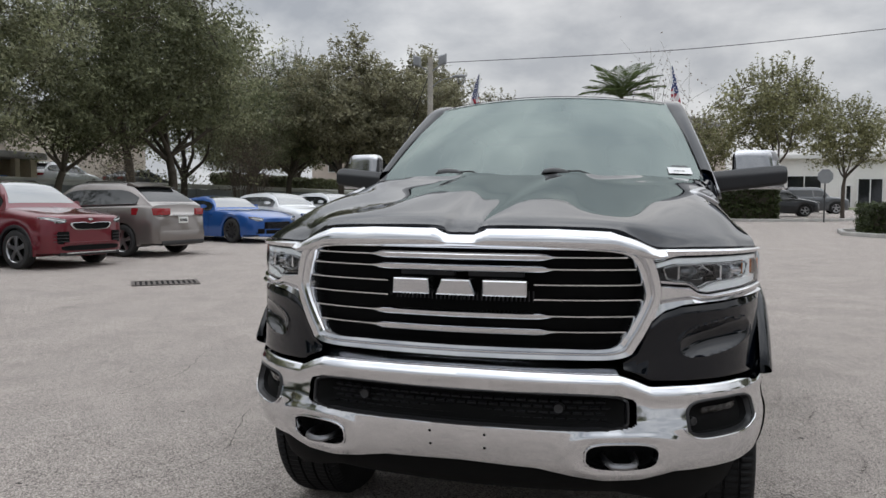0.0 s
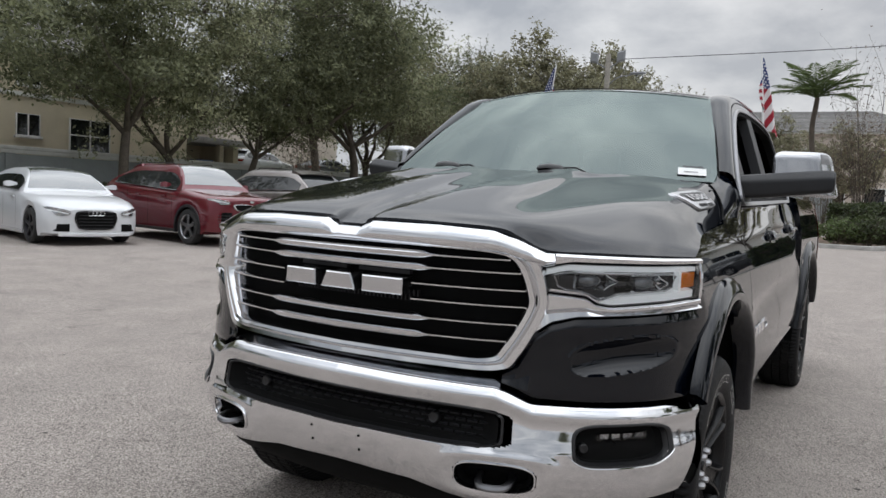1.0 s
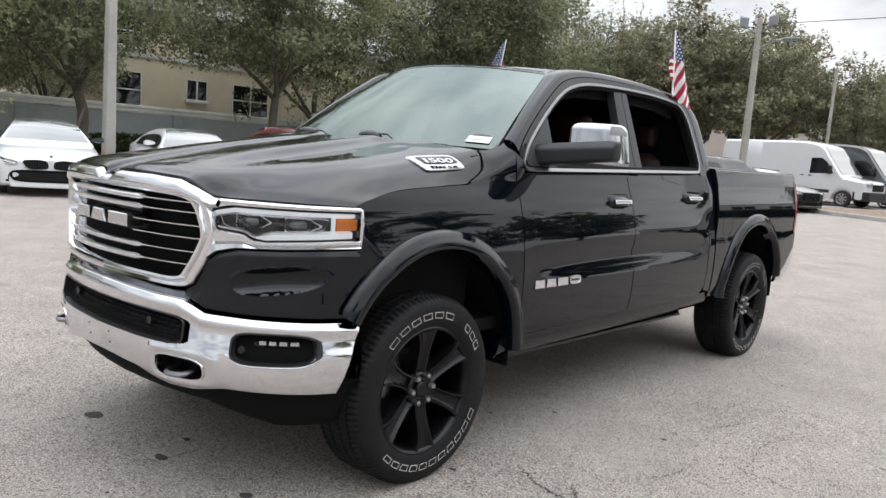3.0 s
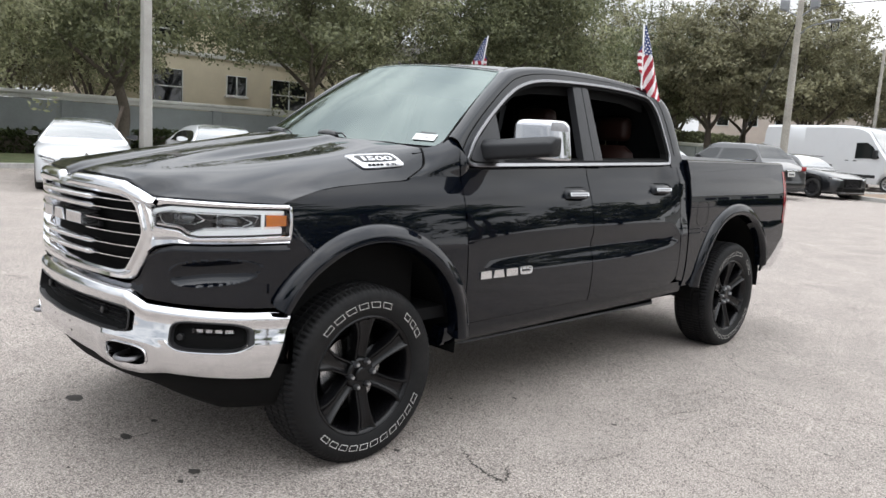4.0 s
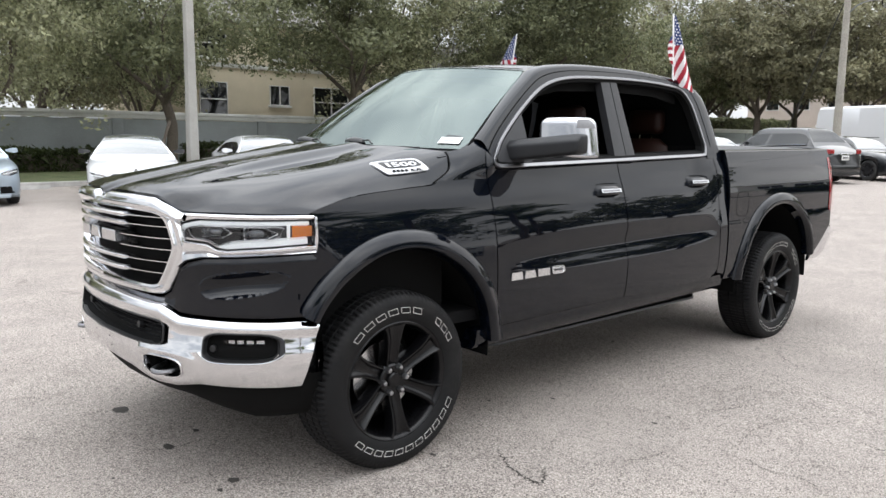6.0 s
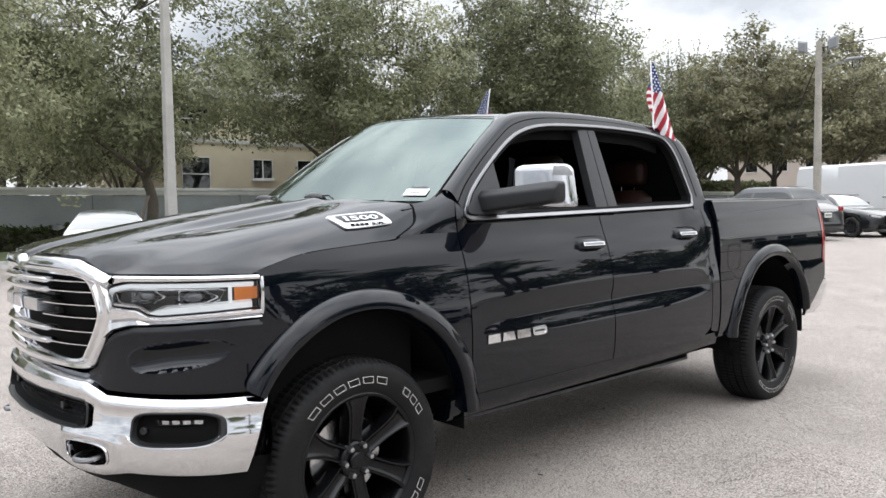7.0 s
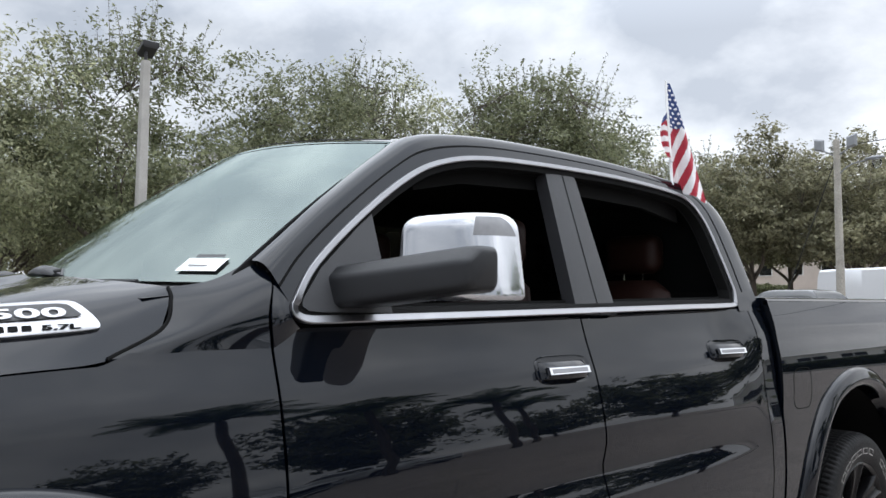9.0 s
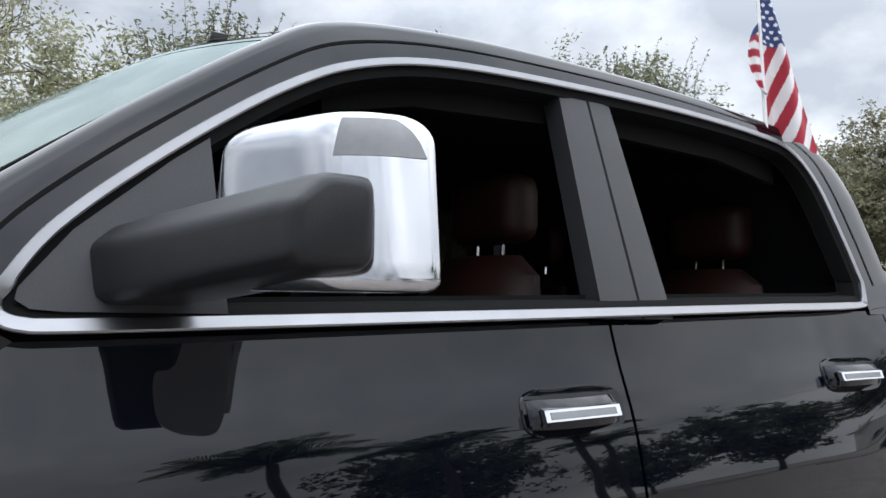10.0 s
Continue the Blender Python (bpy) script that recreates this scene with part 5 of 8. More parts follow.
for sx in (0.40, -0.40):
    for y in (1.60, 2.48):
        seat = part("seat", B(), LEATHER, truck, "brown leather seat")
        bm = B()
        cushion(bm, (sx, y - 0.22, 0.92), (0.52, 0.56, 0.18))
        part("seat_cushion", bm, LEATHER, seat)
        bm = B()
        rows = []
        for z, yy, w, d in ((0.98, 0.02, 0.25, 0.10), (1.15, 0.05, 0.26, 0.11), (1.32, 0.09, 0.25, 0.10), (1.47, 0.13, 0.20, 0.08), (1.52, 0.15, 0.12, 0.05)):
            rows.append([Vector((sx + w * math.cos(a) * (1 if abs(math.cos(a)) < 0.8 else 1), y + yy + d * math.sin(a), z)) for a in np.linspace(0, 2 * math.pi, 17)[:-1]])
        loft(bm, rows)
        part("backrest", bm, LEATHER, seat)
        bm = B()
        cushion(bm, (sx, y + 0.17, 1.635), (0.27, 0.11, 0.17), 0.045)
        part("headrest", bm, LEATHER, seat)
        for k in (-0.05, 0.05):
            bm = B()
            tube(bm, [(sx + k, y + 0.16, 1.50), (sx + k, y + 0.165, 1.58)], 0.006, 6)
            part("headrest_post", bm, CHROME, seat)
wheel_ = part("steering_wheel", B(), CABIN, truck)
bm = B()
ring = [Vector((0.40 + 0.185 * math.cos(a), 1.02 - 0.10 * math.sin(a) * 0.6, 1.26 + 0.17 * math.sin(a))) for a in np.linspace(0, 2 * math.pi, 25)]
tube(bm, ring, 0.017, 8, caps=False)
tube(bm, [(0.22, 1.02, 1.26), (0.58, 1.02, 1.26)], 0.02, 6)
part("rim", bm, CABIN, wheel_)
part("inside_mirror", box(B(), -0.13, 0.13, 0.93, 0.96, 1.77, 1.84, 0.012), CABIN, truck)
bm = B()
box(bm, -0.09, 0.09, 0.93, 1.06, 1.855, 1.885, 0.01)
part("sensor_cover", bm, CABIN, truck)


# ---- nose: grille, lamps, bumper ----
def along(xs, fn):
    """Rows of nose points for a set of places across; fn(x) gives pairs of height and stand-off."""
    return [[nose(S(x), z, d) for z, d in fn(x)] for x in xs]


def lerp_table(t):
    return lambda x: float(np.interp(abs(x), [a for a, _ in t], [b for _, b in t]))


HEAD_U = lerp_table([(0, 1.240), (0.042, 1.240), (0.085, 1.260), (0.30, 1.261), (0.465, 1.254), (0.53, 1.232), (0.60, 1.200), (0.75, 1.198), (0.95, 1.194)])
HEAD_L = lerp_table([(0, 1.196), (0.48, 1.190), (0.54, 1.172), (0.60, 1.160), (0.66, 1.176), (0.95, 1.176)])
bm = B()
xs = sorted(set(np.round(np.concatenate([np.linspace(-0.62, 0.62, 63), [-0.045, 0.045, 0.085, -0.085]]), 4)))


def head_section(x):
    u, l = HEAD_U(x), HEAD_L(x)
    return [(u, -0.03), (u, 0.006), (u - 0.010, 0.022), (l + 0.45 * (u - l), 0.030), (l + 0.012, 0.026), (l + 0.002, 0.012), (l, -0.04)]


sheet(bm, along(xs, head_section))
grille = part("grille", bm, CHROME, truck, "wide chrome grille with horizontal bars", angle=45)
for side in (1, -1):
    bm = B()
    sheet(bm, along([side * x for x in np.linspace(0.623, 0.935, 24)], lambda x: [(HEAD_U(x), -0.03), (HEAD_U(x), 0.004), (HEAD_U(x) - 0.006, 0.012), (HEAD_L(x) + 0.004, 0.010), (HEAD_L(x), -0.004), (HEAD_L(x) - 0.004, -0.03)]))
    part("headlamp_trim", bm, CHROME, truck, angle=45)

# frame round the opening
IN = [(0, 1.196), (0.30, 1.195), (0.46, 1.190), (0.518, 1.166), (0.552, 1.085), (0.550, 1.035), (0.498, 0.935), (0.455, 0.900), (0.30, 0.897), (0, 0.896)]
OUTR = [(0, 1.215), (0.30, 1.215), (0.50, 1.205), (0.582, 1.180), (0.612, 1.095), (0.608, 1.025), (0.553, 0.905), (0.500, 0.858), (0.31, 0.850), (0, 0.848)]


def dense(poly, n=14):
    out = []
    for a, b in zip(poly, poly[1:]):
        for k in range(n):
            f = k / n
            out.append((a[0] + (b[0] - a[0]) * f, a[1] + (b[1] - a[1]) * f))
    return out + [poly[-1]]


def ring_rows(side, offs):
    rows = []
    for (xi, zi), (xo, zo) in zip(spline(IN, 150), spline(OUTR, 150)):
        rows.append([nose(side * S(xi + (xo - xi) * f), zi + (zo - zi) * f, d) for f, d in offs])
    return rows


bm = B()
for side in (1, -1):
    sheet(bm, ring_rows(side, ((-0.02, -0.07), (0.0, 0.004), (0.14, 0.020), (0.34, 0.022), (0.42, 0.010), (0.50, 0.008), (0.58, 0.018), (0.86, 0.020), (1.0, 0.008), (1.04, -0.03))))
bmesh.ops.remove_doubles(bm, verts=bm.verts, dist=1e-4)
part("surround", bm, CHROME, grille, angle=50)
# dark mesh behind the bars
bm = B()
sheet(bm, along(np.linspace(-0.57, 0.57, 40), lambda x: [(0.89, -0.055), (1.20, -0.055)]))
part("backing", bm, BLACK, grille)


def edge_x(z):
    zs, xe = [p[1] for p in IN[2:8]][::-1], [p[0] for p in IN[2:8]][::-1]
    return float(np.interp(z, zs, xe))


def bar(z, x0, x1, thick_in=0.0):
    bm = B()
    def sec(x):
        a = abs(x)
        f = 0.5 - 0.5 * math.tanh((a - 0.275) / 0.012) if thick_in else 0.0
        h = 0.0052 + 0.0065 * f
        d = -0.006 + 0.010 * f + 0.034 * max(0.0, 1 - (a / 0.56) ** 2) ** 0.8
        return [(z - h, d - 0.028), (z - h, d), (z - 0.3 * h, d + 0.009), (z + 0.5 * h, d + 0.010), (z + h, d + 0.002), (z + h, d - 0.028)]
    loft(bm, along(np.linspace(x0, x1, 60), sec))
    part("bar", bm, CHROME, grille, angle=50)


for z in (1.174, 1.137, 0.992, 0.944):
    e = edge_x(z) + 0.012
    bar(z, -e, e, 1.0)
for z in (1.089, 1.043):
    e = edge_x(z) + 0.012
    bar(z, -e, -0.235, 0)
    bar(z, 0.235, e, 0)
# fine slats behind the lettering
for k in range(34):
    bm = B()
    x = -0.23 + 0.46 * k / 33
    loft(bm, along([x - 0.002, x + 0.002], lambda q: [(1.028, -0.045), (1.028, -0.03), (1.060, -0.03), (1.060, -0.045)]))
    part("slat", bm, PLASTIC, grille)
for z0, z1 in ((1.106, 1.121),):
    for x0, x1 in ((-0.215, -0.03), (0.02, 0.20)):
        bm = B()
        loft(bm, along(np.linspace(x0, x1, 8), lambda q: [(z0, -0.05), (z0, -0.028), (z1, -0.028), (z1, -0.05)]))
        part("shutter_blade", bm, PLASTIC_GREY, grille)
# the maker's mark: three plain bright blocks
for x0, x1, sl in ((-0.214, -0.090, 0.004), (-0.068, 0.056, 0.018), (0.078, 0.214, 0.0)):
    bm = B()
    pts = [(x0, 1.052), (x1, 1.052), (x1 - sl, 1.101), (x0 + sl, 1.101)]
    front = [nose(S(x), z, 0.044) for x, z in pts]
    back = [nose(S(x), z, -0.03) for x, z in pts]
    mid_ = [nose(S(x + (0.004 if x < (x0 + x1) / 2 else -0.004)), z + (0.004 if z < 1.07 else -0.004), 0.048) for x, z in pts]
    loft(bm, [back, front, mid_])
    part("badge_block", bm, CHROME_DULL, grille, "plain bright badge block")

# chrome wings under the lamps, black cheeks
WING_U = lerp_table([(0.585, 1.108), (0.615, 1.088), (0.70, 1.080), (0.728, 1.060), (0.76, 1.054), (0.88, 1.066), (0.95, 1.076)])
WING_L = lerp_table([(0.585, 0.975), (0.62, 1.005), (0.68, 1.022), (0.80, 1.028), (0.95, 1.040)])
CHEEK_IN = lerp_table([(0.50, 0.850), (0.545, 0.880), (0.585, 0.970), (0.62, 1.000), (0.68, 1.019), (0.80, 1.025), (0.96, 1.038)])
CHEEK_LO = lerp_table([(0.50, 0.828), (0.54, 0.815), (0.585, 0.792), (0.70, 0.785), (0.98, 0.778)])
for side in (1, -1):
    bm = B()
    xs = np.linspace(0.585, 0.936, 44)
    def wing(x):
        u, l = WING_U(x), WING_L(x)
        m = l + 0.42 * (u - l)
        return [(u, -0.03), (u, 0.004), (u - 0.006, 0.012), (m + 0.005, 0.012), (m, 0.004), (m - 0.006, 0.015), (l + 0.006, 0.018), (l, 0.008), (l - 0.002, -0.02)]
    sheet(bm, along([side * x for x in xs], wing))
    part("headlamp_wing", bm, CHROME, truck, angle=45)
    bm = B()
    xs = list(np.linspace(0.505, 0.937, 130))
    fs = [0, 0] + list(np.linspace(0.02, 0.98, 48)) + [1, 1]
    def cheek(x):
        # a smooth black panel with a dished false vent
        u, l = CHEEK_IN(x) - 0.003, CHEEK_LO(x)
        out = []
        for k, f in enumerate(fs):
            z = u + (l - u) * f
            d = float(np.interp(f, (0, 0.08, 0.3, 0.6, 0.95, 1.0), (0.0, 0.008, 0.006, 0.008, 0.014, 0.012)))
            a, b = (abs(x) - 0.785) / 0.112, (z - 0.912 - 0.16 * (abs(x) - 0.785)) / 0.050
            r = (abs(a) ** 2.6 + abs(b) ** 2.6) ** (1 / 2.6)
            if r < 1:
                d -= 0.030 * (1 - r ** 2.2)
            elif r < 1.12:
                d += 0.003 * (1 - (r - 1) / 0.12)
            out.append((z, -0.03 if k == 0 else -0.02 if k == len(fs) - 1 else d))
        return out
    sheet(bm, along([side * x for x in xs], cheek))
    part("front_cheek", bm, PAINT, truck, angle=50)

# headlamps
for side in (1, -1):
    lamp = part("headlamp", B(), BLACK, truck, "projector headlamp with white light bars")
    top, low = (lambda x: HEAD_L(x) - 0.003), (lambda x: WING_U(x) + 0.003)
    xs = np.linspace(0.60, 0.936, 40)
    bm = B()
    sheet(bm, along([side * x for x in xs], lambda x: [(low(x), 0.002), (low(x), -0.05), ((low(x) + top(x)) / 2, -0.06), (top(x), -0.05), (top(x), 0.002)]))
    part("bowl", bm, PLASTIC_GREY, lamp)
    bm = B()
    tube(bm, [nose(side * S(0.9375), z, d) for z, d in ((1.186, -0.006), (1.16, 0.002), (1.12, 0.004), (1.08, 0.002), (1.045, -0.004))], 0.007, 8)
    part("end_trim", bm, CHROME, lamp)
    # light bars
    bm = B()
    loft(bm, along([side * x for x in np.linspace(0.605, 0.93, 30)], lambda x: [(top(x) - 0.004, -0.03), (top(x) - 0.004, -0.002), (top(x) - 0.017, -0.004), (top(x) - 0.022, -0.03)]))
    part("light_bar", bm, LED, lamp, "white light bar")
    bm = B()
    loft(bm, along([side * x for x in np.linspace(0.735, 0.928, 24)], lambda x: [(low(x) + 0.003, -0.03), (low(x) + 0.003, -0.003), (low(x) + 0.024 * min(1, (x * side - 0.72) * 14 + 0.2), -0.003), (low(x) + 0.030 * min(1, (x * side - 0.72) * 14 + 0.2), -0.03)]))
    part("light_bar", bm, LED, lamp, "white light bar")
    bm = B()
    loft(bm, along([side * x for x in np.linspace(0.615, 0.735, 16)], lambda x: [(low(x) + 0.003, -0.03), (low(x) + 0.003, -0.003), (low(x) + 0.010, -0.003), (low(x) + 0.012, -0.03)]))
    part("chrome_lip", bm, CHROME, lamp)
    # thin bright outline of the dark bowl
    loop = [(x, top(x) - 0.024) for x in np.linspace(0.622, 0.886, 12)] + [(0.895, top(0.895) - 0.030), (0.888, low(0.888) + 0.040)]
    loop += [(x, low(x) + 0.033) for x in np.linspace(0.876, 0.775, 7)] + [(0.757, low(0.757) + 0.026), (0.738, low(0.738) + 0.013)]
    loop += [(x, low(x) + 0.012) for x in np.linspace(0.725, 0.652, 5)] + [(0.634, low(0.634) + 0.020), (0.622, top(0.622) - 0.024)]
    bm = B()
    tube(bm, [nose(side * S(x), z, -0.004) for x, z in loop], 0.0036, 6, caps=False)
    part("bowl_outline", bm, CHROME_DULL, lamp, angle=60)
    # two projectors in bright housings that run out to a point
    for xc, w in ((0.712, 0.040), (0.838, 0.031)):
        zc = (low(xc) + top(xc)) / 2 + 0.002
        bm = B()
        sq = [(-1, -0.62), (-1, 0.62), (-0.85, 0.76), (0.85, 0.76), (1.08, 0.42), (1.55, 0.06), (1.55, -0.12), (1.08, -0.45), (0.85, -0.76), (-0.85, -0.76)]
        sheet(bm, [[nose(side * S(xc + w * f * a), zc + 0.034 * f * b, d) for a, b in sq] for f, d in ((1.0, -0.045), (1.0, -0.012), (0.90, -0.008), (0.80, -0.022), (0.7, -0.03))], True)
        part("projector_frame", bm, CHROME, lamp)
        bm = B()
        sheet(bm, [[nose(side * S(xc + w * 0.74 * f * math.cos(a)), zc + 0.021 * f * math.sin(a), d) for a in np.linspace(0, 2 * math.pi, 17)[:-1]] for f, d in ((1, -0.030), (0.9, -0.020), (0.6, -0.013), (0.2, -0.010), (0.02, -0.010))], True)
        part("projector_lens", bm, LENS, lamp, "round projector lens")
    bm = B()
    loft(bm, along([side * x for x in np.linspace(0.640, 0.860, 12)], lambda x: [((low(x) + top(x)) / 2 - 0.006, -0.05), ((low(x) + top(x)) / 2 - 0.006, -0.034), ((low(x) + top(x)) / 2 + 0.006, -0.034), ((low(x) + top(x)) / 2 + 0.006, -0.05)]))
    part("inner_bar", bm, PLASTIC_GREY, lamp)
    bm = B()
    loft(bm, along([side * x for x in np.linspace(0.900, 0.9045, 3)], lambda x: [(low(x) + 0.028, -0.02), (low(x) + 0.028, -0.001), (top(x) - 0.018, -0.001), (top(x) - 0.018, -0.02)]))
    part("light_bar", bm, LED, lamp, "white light bar")
    bm = B()
    loft(bm, along([side * x for x in np.linspace(0.908, 0.9345, 12)], lambda x: [(low(x) + 0.032, -0.03), (low(x) + 0.032, -0.012), (top(x) - 0.022, -0.012), (top(x) - 0.022, -0.03)]))
    part("side_marker", bm, AMBER, lamp, "amber side marker")
    bm = B()
    sheet(bm, along([side * x for x in xs], lambda x: [(low(x), 0.004), ((low(x) + top(x)) / 2, 0.009), (top(x), 0.004)]))
    part("cover", bm, CLEAR, lamp, "clear lamp cover")

# bumper: one pressed chrome bar with openings
BT = lerp_table([(0, 0.838), (0.49, 0.832), (0.535, 0.815), (0.585, 0.790), (0.75, 0.783), (0.98, 0.776)])
BB = lerp_table([(0, 0.518), (0.25, 0.508), (0.36, 0.488), (0.45, 0.476), (0.56, 0.478), (0.66, 0.497), (0.80, 0.492), (0.98, 0.488)])


def bump_d(x, z):
    """How far the bumper's face stands out from the nose line."""
    t, b = BT(x), BB(x)
    f = (z - b) / (t - b)
    d = 0.012 + 0.030 * math.sin(math.pi * min(1, max(0, f)) ** 0.8) + 0.012 * math.exp(-((z - (t - 0.045)) / 0.02) ** 2)
    d -= 0.016 * math.exp(-((z - 0.700) / 0.05) ** 4) * (1 if abs(x) < 0.5 else 0.4)
    if f > 0.94:
        d -= 0.9 * (f - 0.94)
    # pressed ridge round the tow openings
    d += 0.006 * math.exp(-((rr(abs(x), z, 0.500, 0.560, 0.102, 0.041, 3.2) ** 0.3125 - 1.50) / 0.28) ** 2)
    return d


def rr(x, z, cx, cz, a, b, p=4.0):
    """Below 1 inside a rounded opening."""
    return abs((x - cx) / a) ** p + abs((z - cz) / b) ** p


def openings(x, z):
    a = abs(x)
    return min(rr(x, z, 0, 0.695, 0.512, 0.052, 7.0) ** (1 / 7), rr(a, z, 0.497, 0.558, 0.102, 0.041, 3.2) ** 0.3125, rr(a, z, 0.787, 0.662, 0.098, 0.054) ** 0.25)


NX, NZ = 330, 64
smax = S(0.940)
ss = np.linspace(-smax, smax, NX)
grid = []
for s in ss:
    x = nose(s, 0).x
    t, b = BT(x), BB(x)
    grid.append([(x, b + (t - b) * k / (NZ - 1)) for k in range(NZ)])
bm = B()
vs = [[bm.verts.new(nose(s * (1 - 0.075 * max(0, (abs(s) - 0.85)) / 0.35 * max(0, (0.775 - z) / 0.29)), z, bump_d(x, z))) for x, z in col] for s, col in zip(ss, grid)]
for i in range(NX - 1):
    for k in range(NZ - 1):
        x = (grid[i][k][0] + grid[i + 1][k + 1][0]) / 2
        z = (grid[i][k][1] + grid[i + 1][k + 1][1]) / 2
        if openings(x, z) > 1.055:
            bm.faces.new([vs[i][k], vs[i + 1][k], vs[i + 1][k + 1], vs[i][k + 1]])
bmesh.ops.delete(bm, geom=[v for v in bm.verts if not v.link_faces], context="VERTS")
# top shelf, back to the grille
sheet(bm, [[nose(s, BT(grid[i][0][0]) + h, d) for i, s in enumerate(ss)] for h, d in ((0.0, bump_d(0, 0.838)), (0.006, 0.008), (0.012, -0.012), (0.006, -0.05))])
bumper = part("front_bumper", bm, CHROME, truck, "polished chrome front bumper with scuffs", angle=60)
# folded ends of the bumper, cut back towards the bottom
for side in (1, -1):
    bm = B()
    rows = []
    for k in range(20):
        z = BB(0.94) + (BT(0.94) - BB(0.94)) * k / 19
        p = nose(side * smax, z, bump_d(0.94, z))
        rows.append([p, p + Vector((-side * 0.012, 0.008, 0)), p + Vector((-side * 0.07, 0.01, 0))])
    sheet(bm, rows)
    part("bumper_end", bm, CHROME, bumper, angle=60)


def opening_ring(cx, cz, a, b, p, side, n=72):
    out = []
    for t in np.linspace(0, 2 * math.pi, n + 1)[:-1]:
        c, s = math.cos(t), math.sin(t)
        out.append((cx + a * math.copysign(abs(c) ** (2 / p), c), cz + b * math.copysign(abs(s) ** (2 / p), s)))
    return out


def pocket(name, cx, cz, a, b, p, side, depth, material, rim_material, parent):
    pts = opening_ring(cx, cz, a, b, p, side)
    bm = B()
    rows = []
    for f, d in ((1.10, 0.0005), (1.07, 0.005), (1.01, 0.005), (0.96, -0.004), (0.94, -0.02)):
        fx = 1 + (f - 1) * b / a * 1.4
        rows.append([nose(side * S(cx + (x - cx) * fx) if cx else S(x * fx), cz + (z - cz) * f, bump_d(x, z) + d) for x, z in pts])
    sheet(bm, rows, True)
    part("rim", bm, rim_material, parent, angle=60)
    bm = B()
    rows = [[nose(side * S(cx + (x - cx) * f) if cx else S(x * f), cz + (z - cz) * f, bump_d(x, z) + d) for x, z in pts] for f, d in ((0.985, 0.001), (0.95, -depth * 0.6), (0.9, -depth), (0.5, -depth), (0.02, -depth))]
    sheet(bm, rows, True)
    return part(name, bm, material, parent, angle=40)


pocket("lower_intake", 0.0, 0.695, 0.512, 0.052, 7.0, 1, 0.045, BLACK, PLASTIC, bumper)
for k in range(4):
    for j in range(27):
        x0 = -0.475 + j * 0.0355 + (0.0178 if k % 2 else 0)
        if x0 > 0.45:
            continue
        z0 = 0.659 + 0.0185 * k
        bm = B()
        loft(bm, along(np.linspace(x0, x0 + 0.0275, 4), lambda x: [(z0 - 0.001, -0.030), (z0 - 0.001, -0.012), (z0 + 0.006, -0.006), (z0 + 0.0075, -0.022)]))
        part("mesh_slat", bm, PLASTIC_GREY, bumper)
for x in (-0.335, 0.315):
    bm = B()
    c = nose(S(x), 0.700, 0.0)
    spin = [[c + Vector((0.017 * f * math.cos(a), -d, 0.017 * f * math.sin(a))) for a in np.linspace(0, 2 * math.pi, 17)[:-1]] for f, d in ((1, -0.01), (1, 0.006), (0.85, 0.010), (0.6, 0.008), (0.05, 0.009))]
    sheet(bm, spin, True)
    part("parking_sensor", bm, PLASTIC, bumper)
for side in (1, -1):
    pocket("tow_opening", 0.497, 0.558, 0.102, 0.041, 3.2, side, 0.07, BLACK, CHROME, bumper)
    bm = B()
    hook = [nose(side * S(x), z, d) for x, z, d in ((0.455, 0.545, -0.03), (0.458, 0.540, 0.020), (0.474, 0.536, 0.056), (0.520, 0.536, 0.056), (0.542, 0.541, 0.020), (0.548, 0.546, -0.03))]
    tube(bm, [Vector(p) for p in spline(hook, 24)], 0.011, 8)
    part("tow_hook", bm, TRIM, bumper, "bright steel tow hook")
    fog = pocket("fog_pocket", 0.787, 0.662, 0.098, 0.054, 4.0, side, 0.035, BLACK, PLASTIC, bumper)
    bm = B()
    loft(bm, along([side * x for x in np.linspace(0.745, 0.855, 12)], lambda x: [(0.668, -0.03), (0.668, 0.002), (0.688, 0.004), (0.690, -0.03)]))
    part("fog_lamp", bm, CLEAR, bumper, "clear fog lamp strip")
    for k in range(4):
        bm = B()
        x0 = 0.757 + 0.026 * k
        loft(bm, along([side * x0, side * (x0 + 0.018)], lambda x: [(0.671, -0.025), (0.671, -0.006), (0.685, -0.004), (0.686, -0.025)]))
        part("fog_reflector", bm, CHROME_DULL, bumper)
    bm = B()
    lip = [nose(side * S(x), z, bump_d(x, z) + 0.004) for x, z in ((0.672, 0.640), (0.684, 0.624), (0.705, 0.608), (0.735, 0.601), (0.790, 0.600), (0.845, 0.602), (0.868, 0.610), (0.884, 0.626), (0.892, 0.640))]
    tube(bm, [Vector(p) for p in spline(lip, 26)], [0.0045 * math.sin(math.pi * (0.06 + 0.88 * k / 25)) ** 0.5 for k in range(26)], 8)
    part("fog_lip", bm, CHROME, bumper, "raised chrome lip under the fog lamp")
    bm = B()
    c = nose(side * S(0.712), 0.652, 0.016)
    n = (nose(side * S(0.712), 0.652, 0.03) - c).normalized()
    u = n.cross(Vector((0, 0, 1))).normalized()
    sheet(bm, [[c + n * d + 0.014 * f * (u * math.cos(a) + Vector((0, 0, 1)) * math.sin(a)) for a in np.linspace(0, 2 * math.pi, 13)[:-1]] for f, d in ((1, -0.012), (1, 0.003), (0.8, 0.005), (0.05, 0.004))], True)
    part("parking_sensor", bm, PLASTIC, bumper)
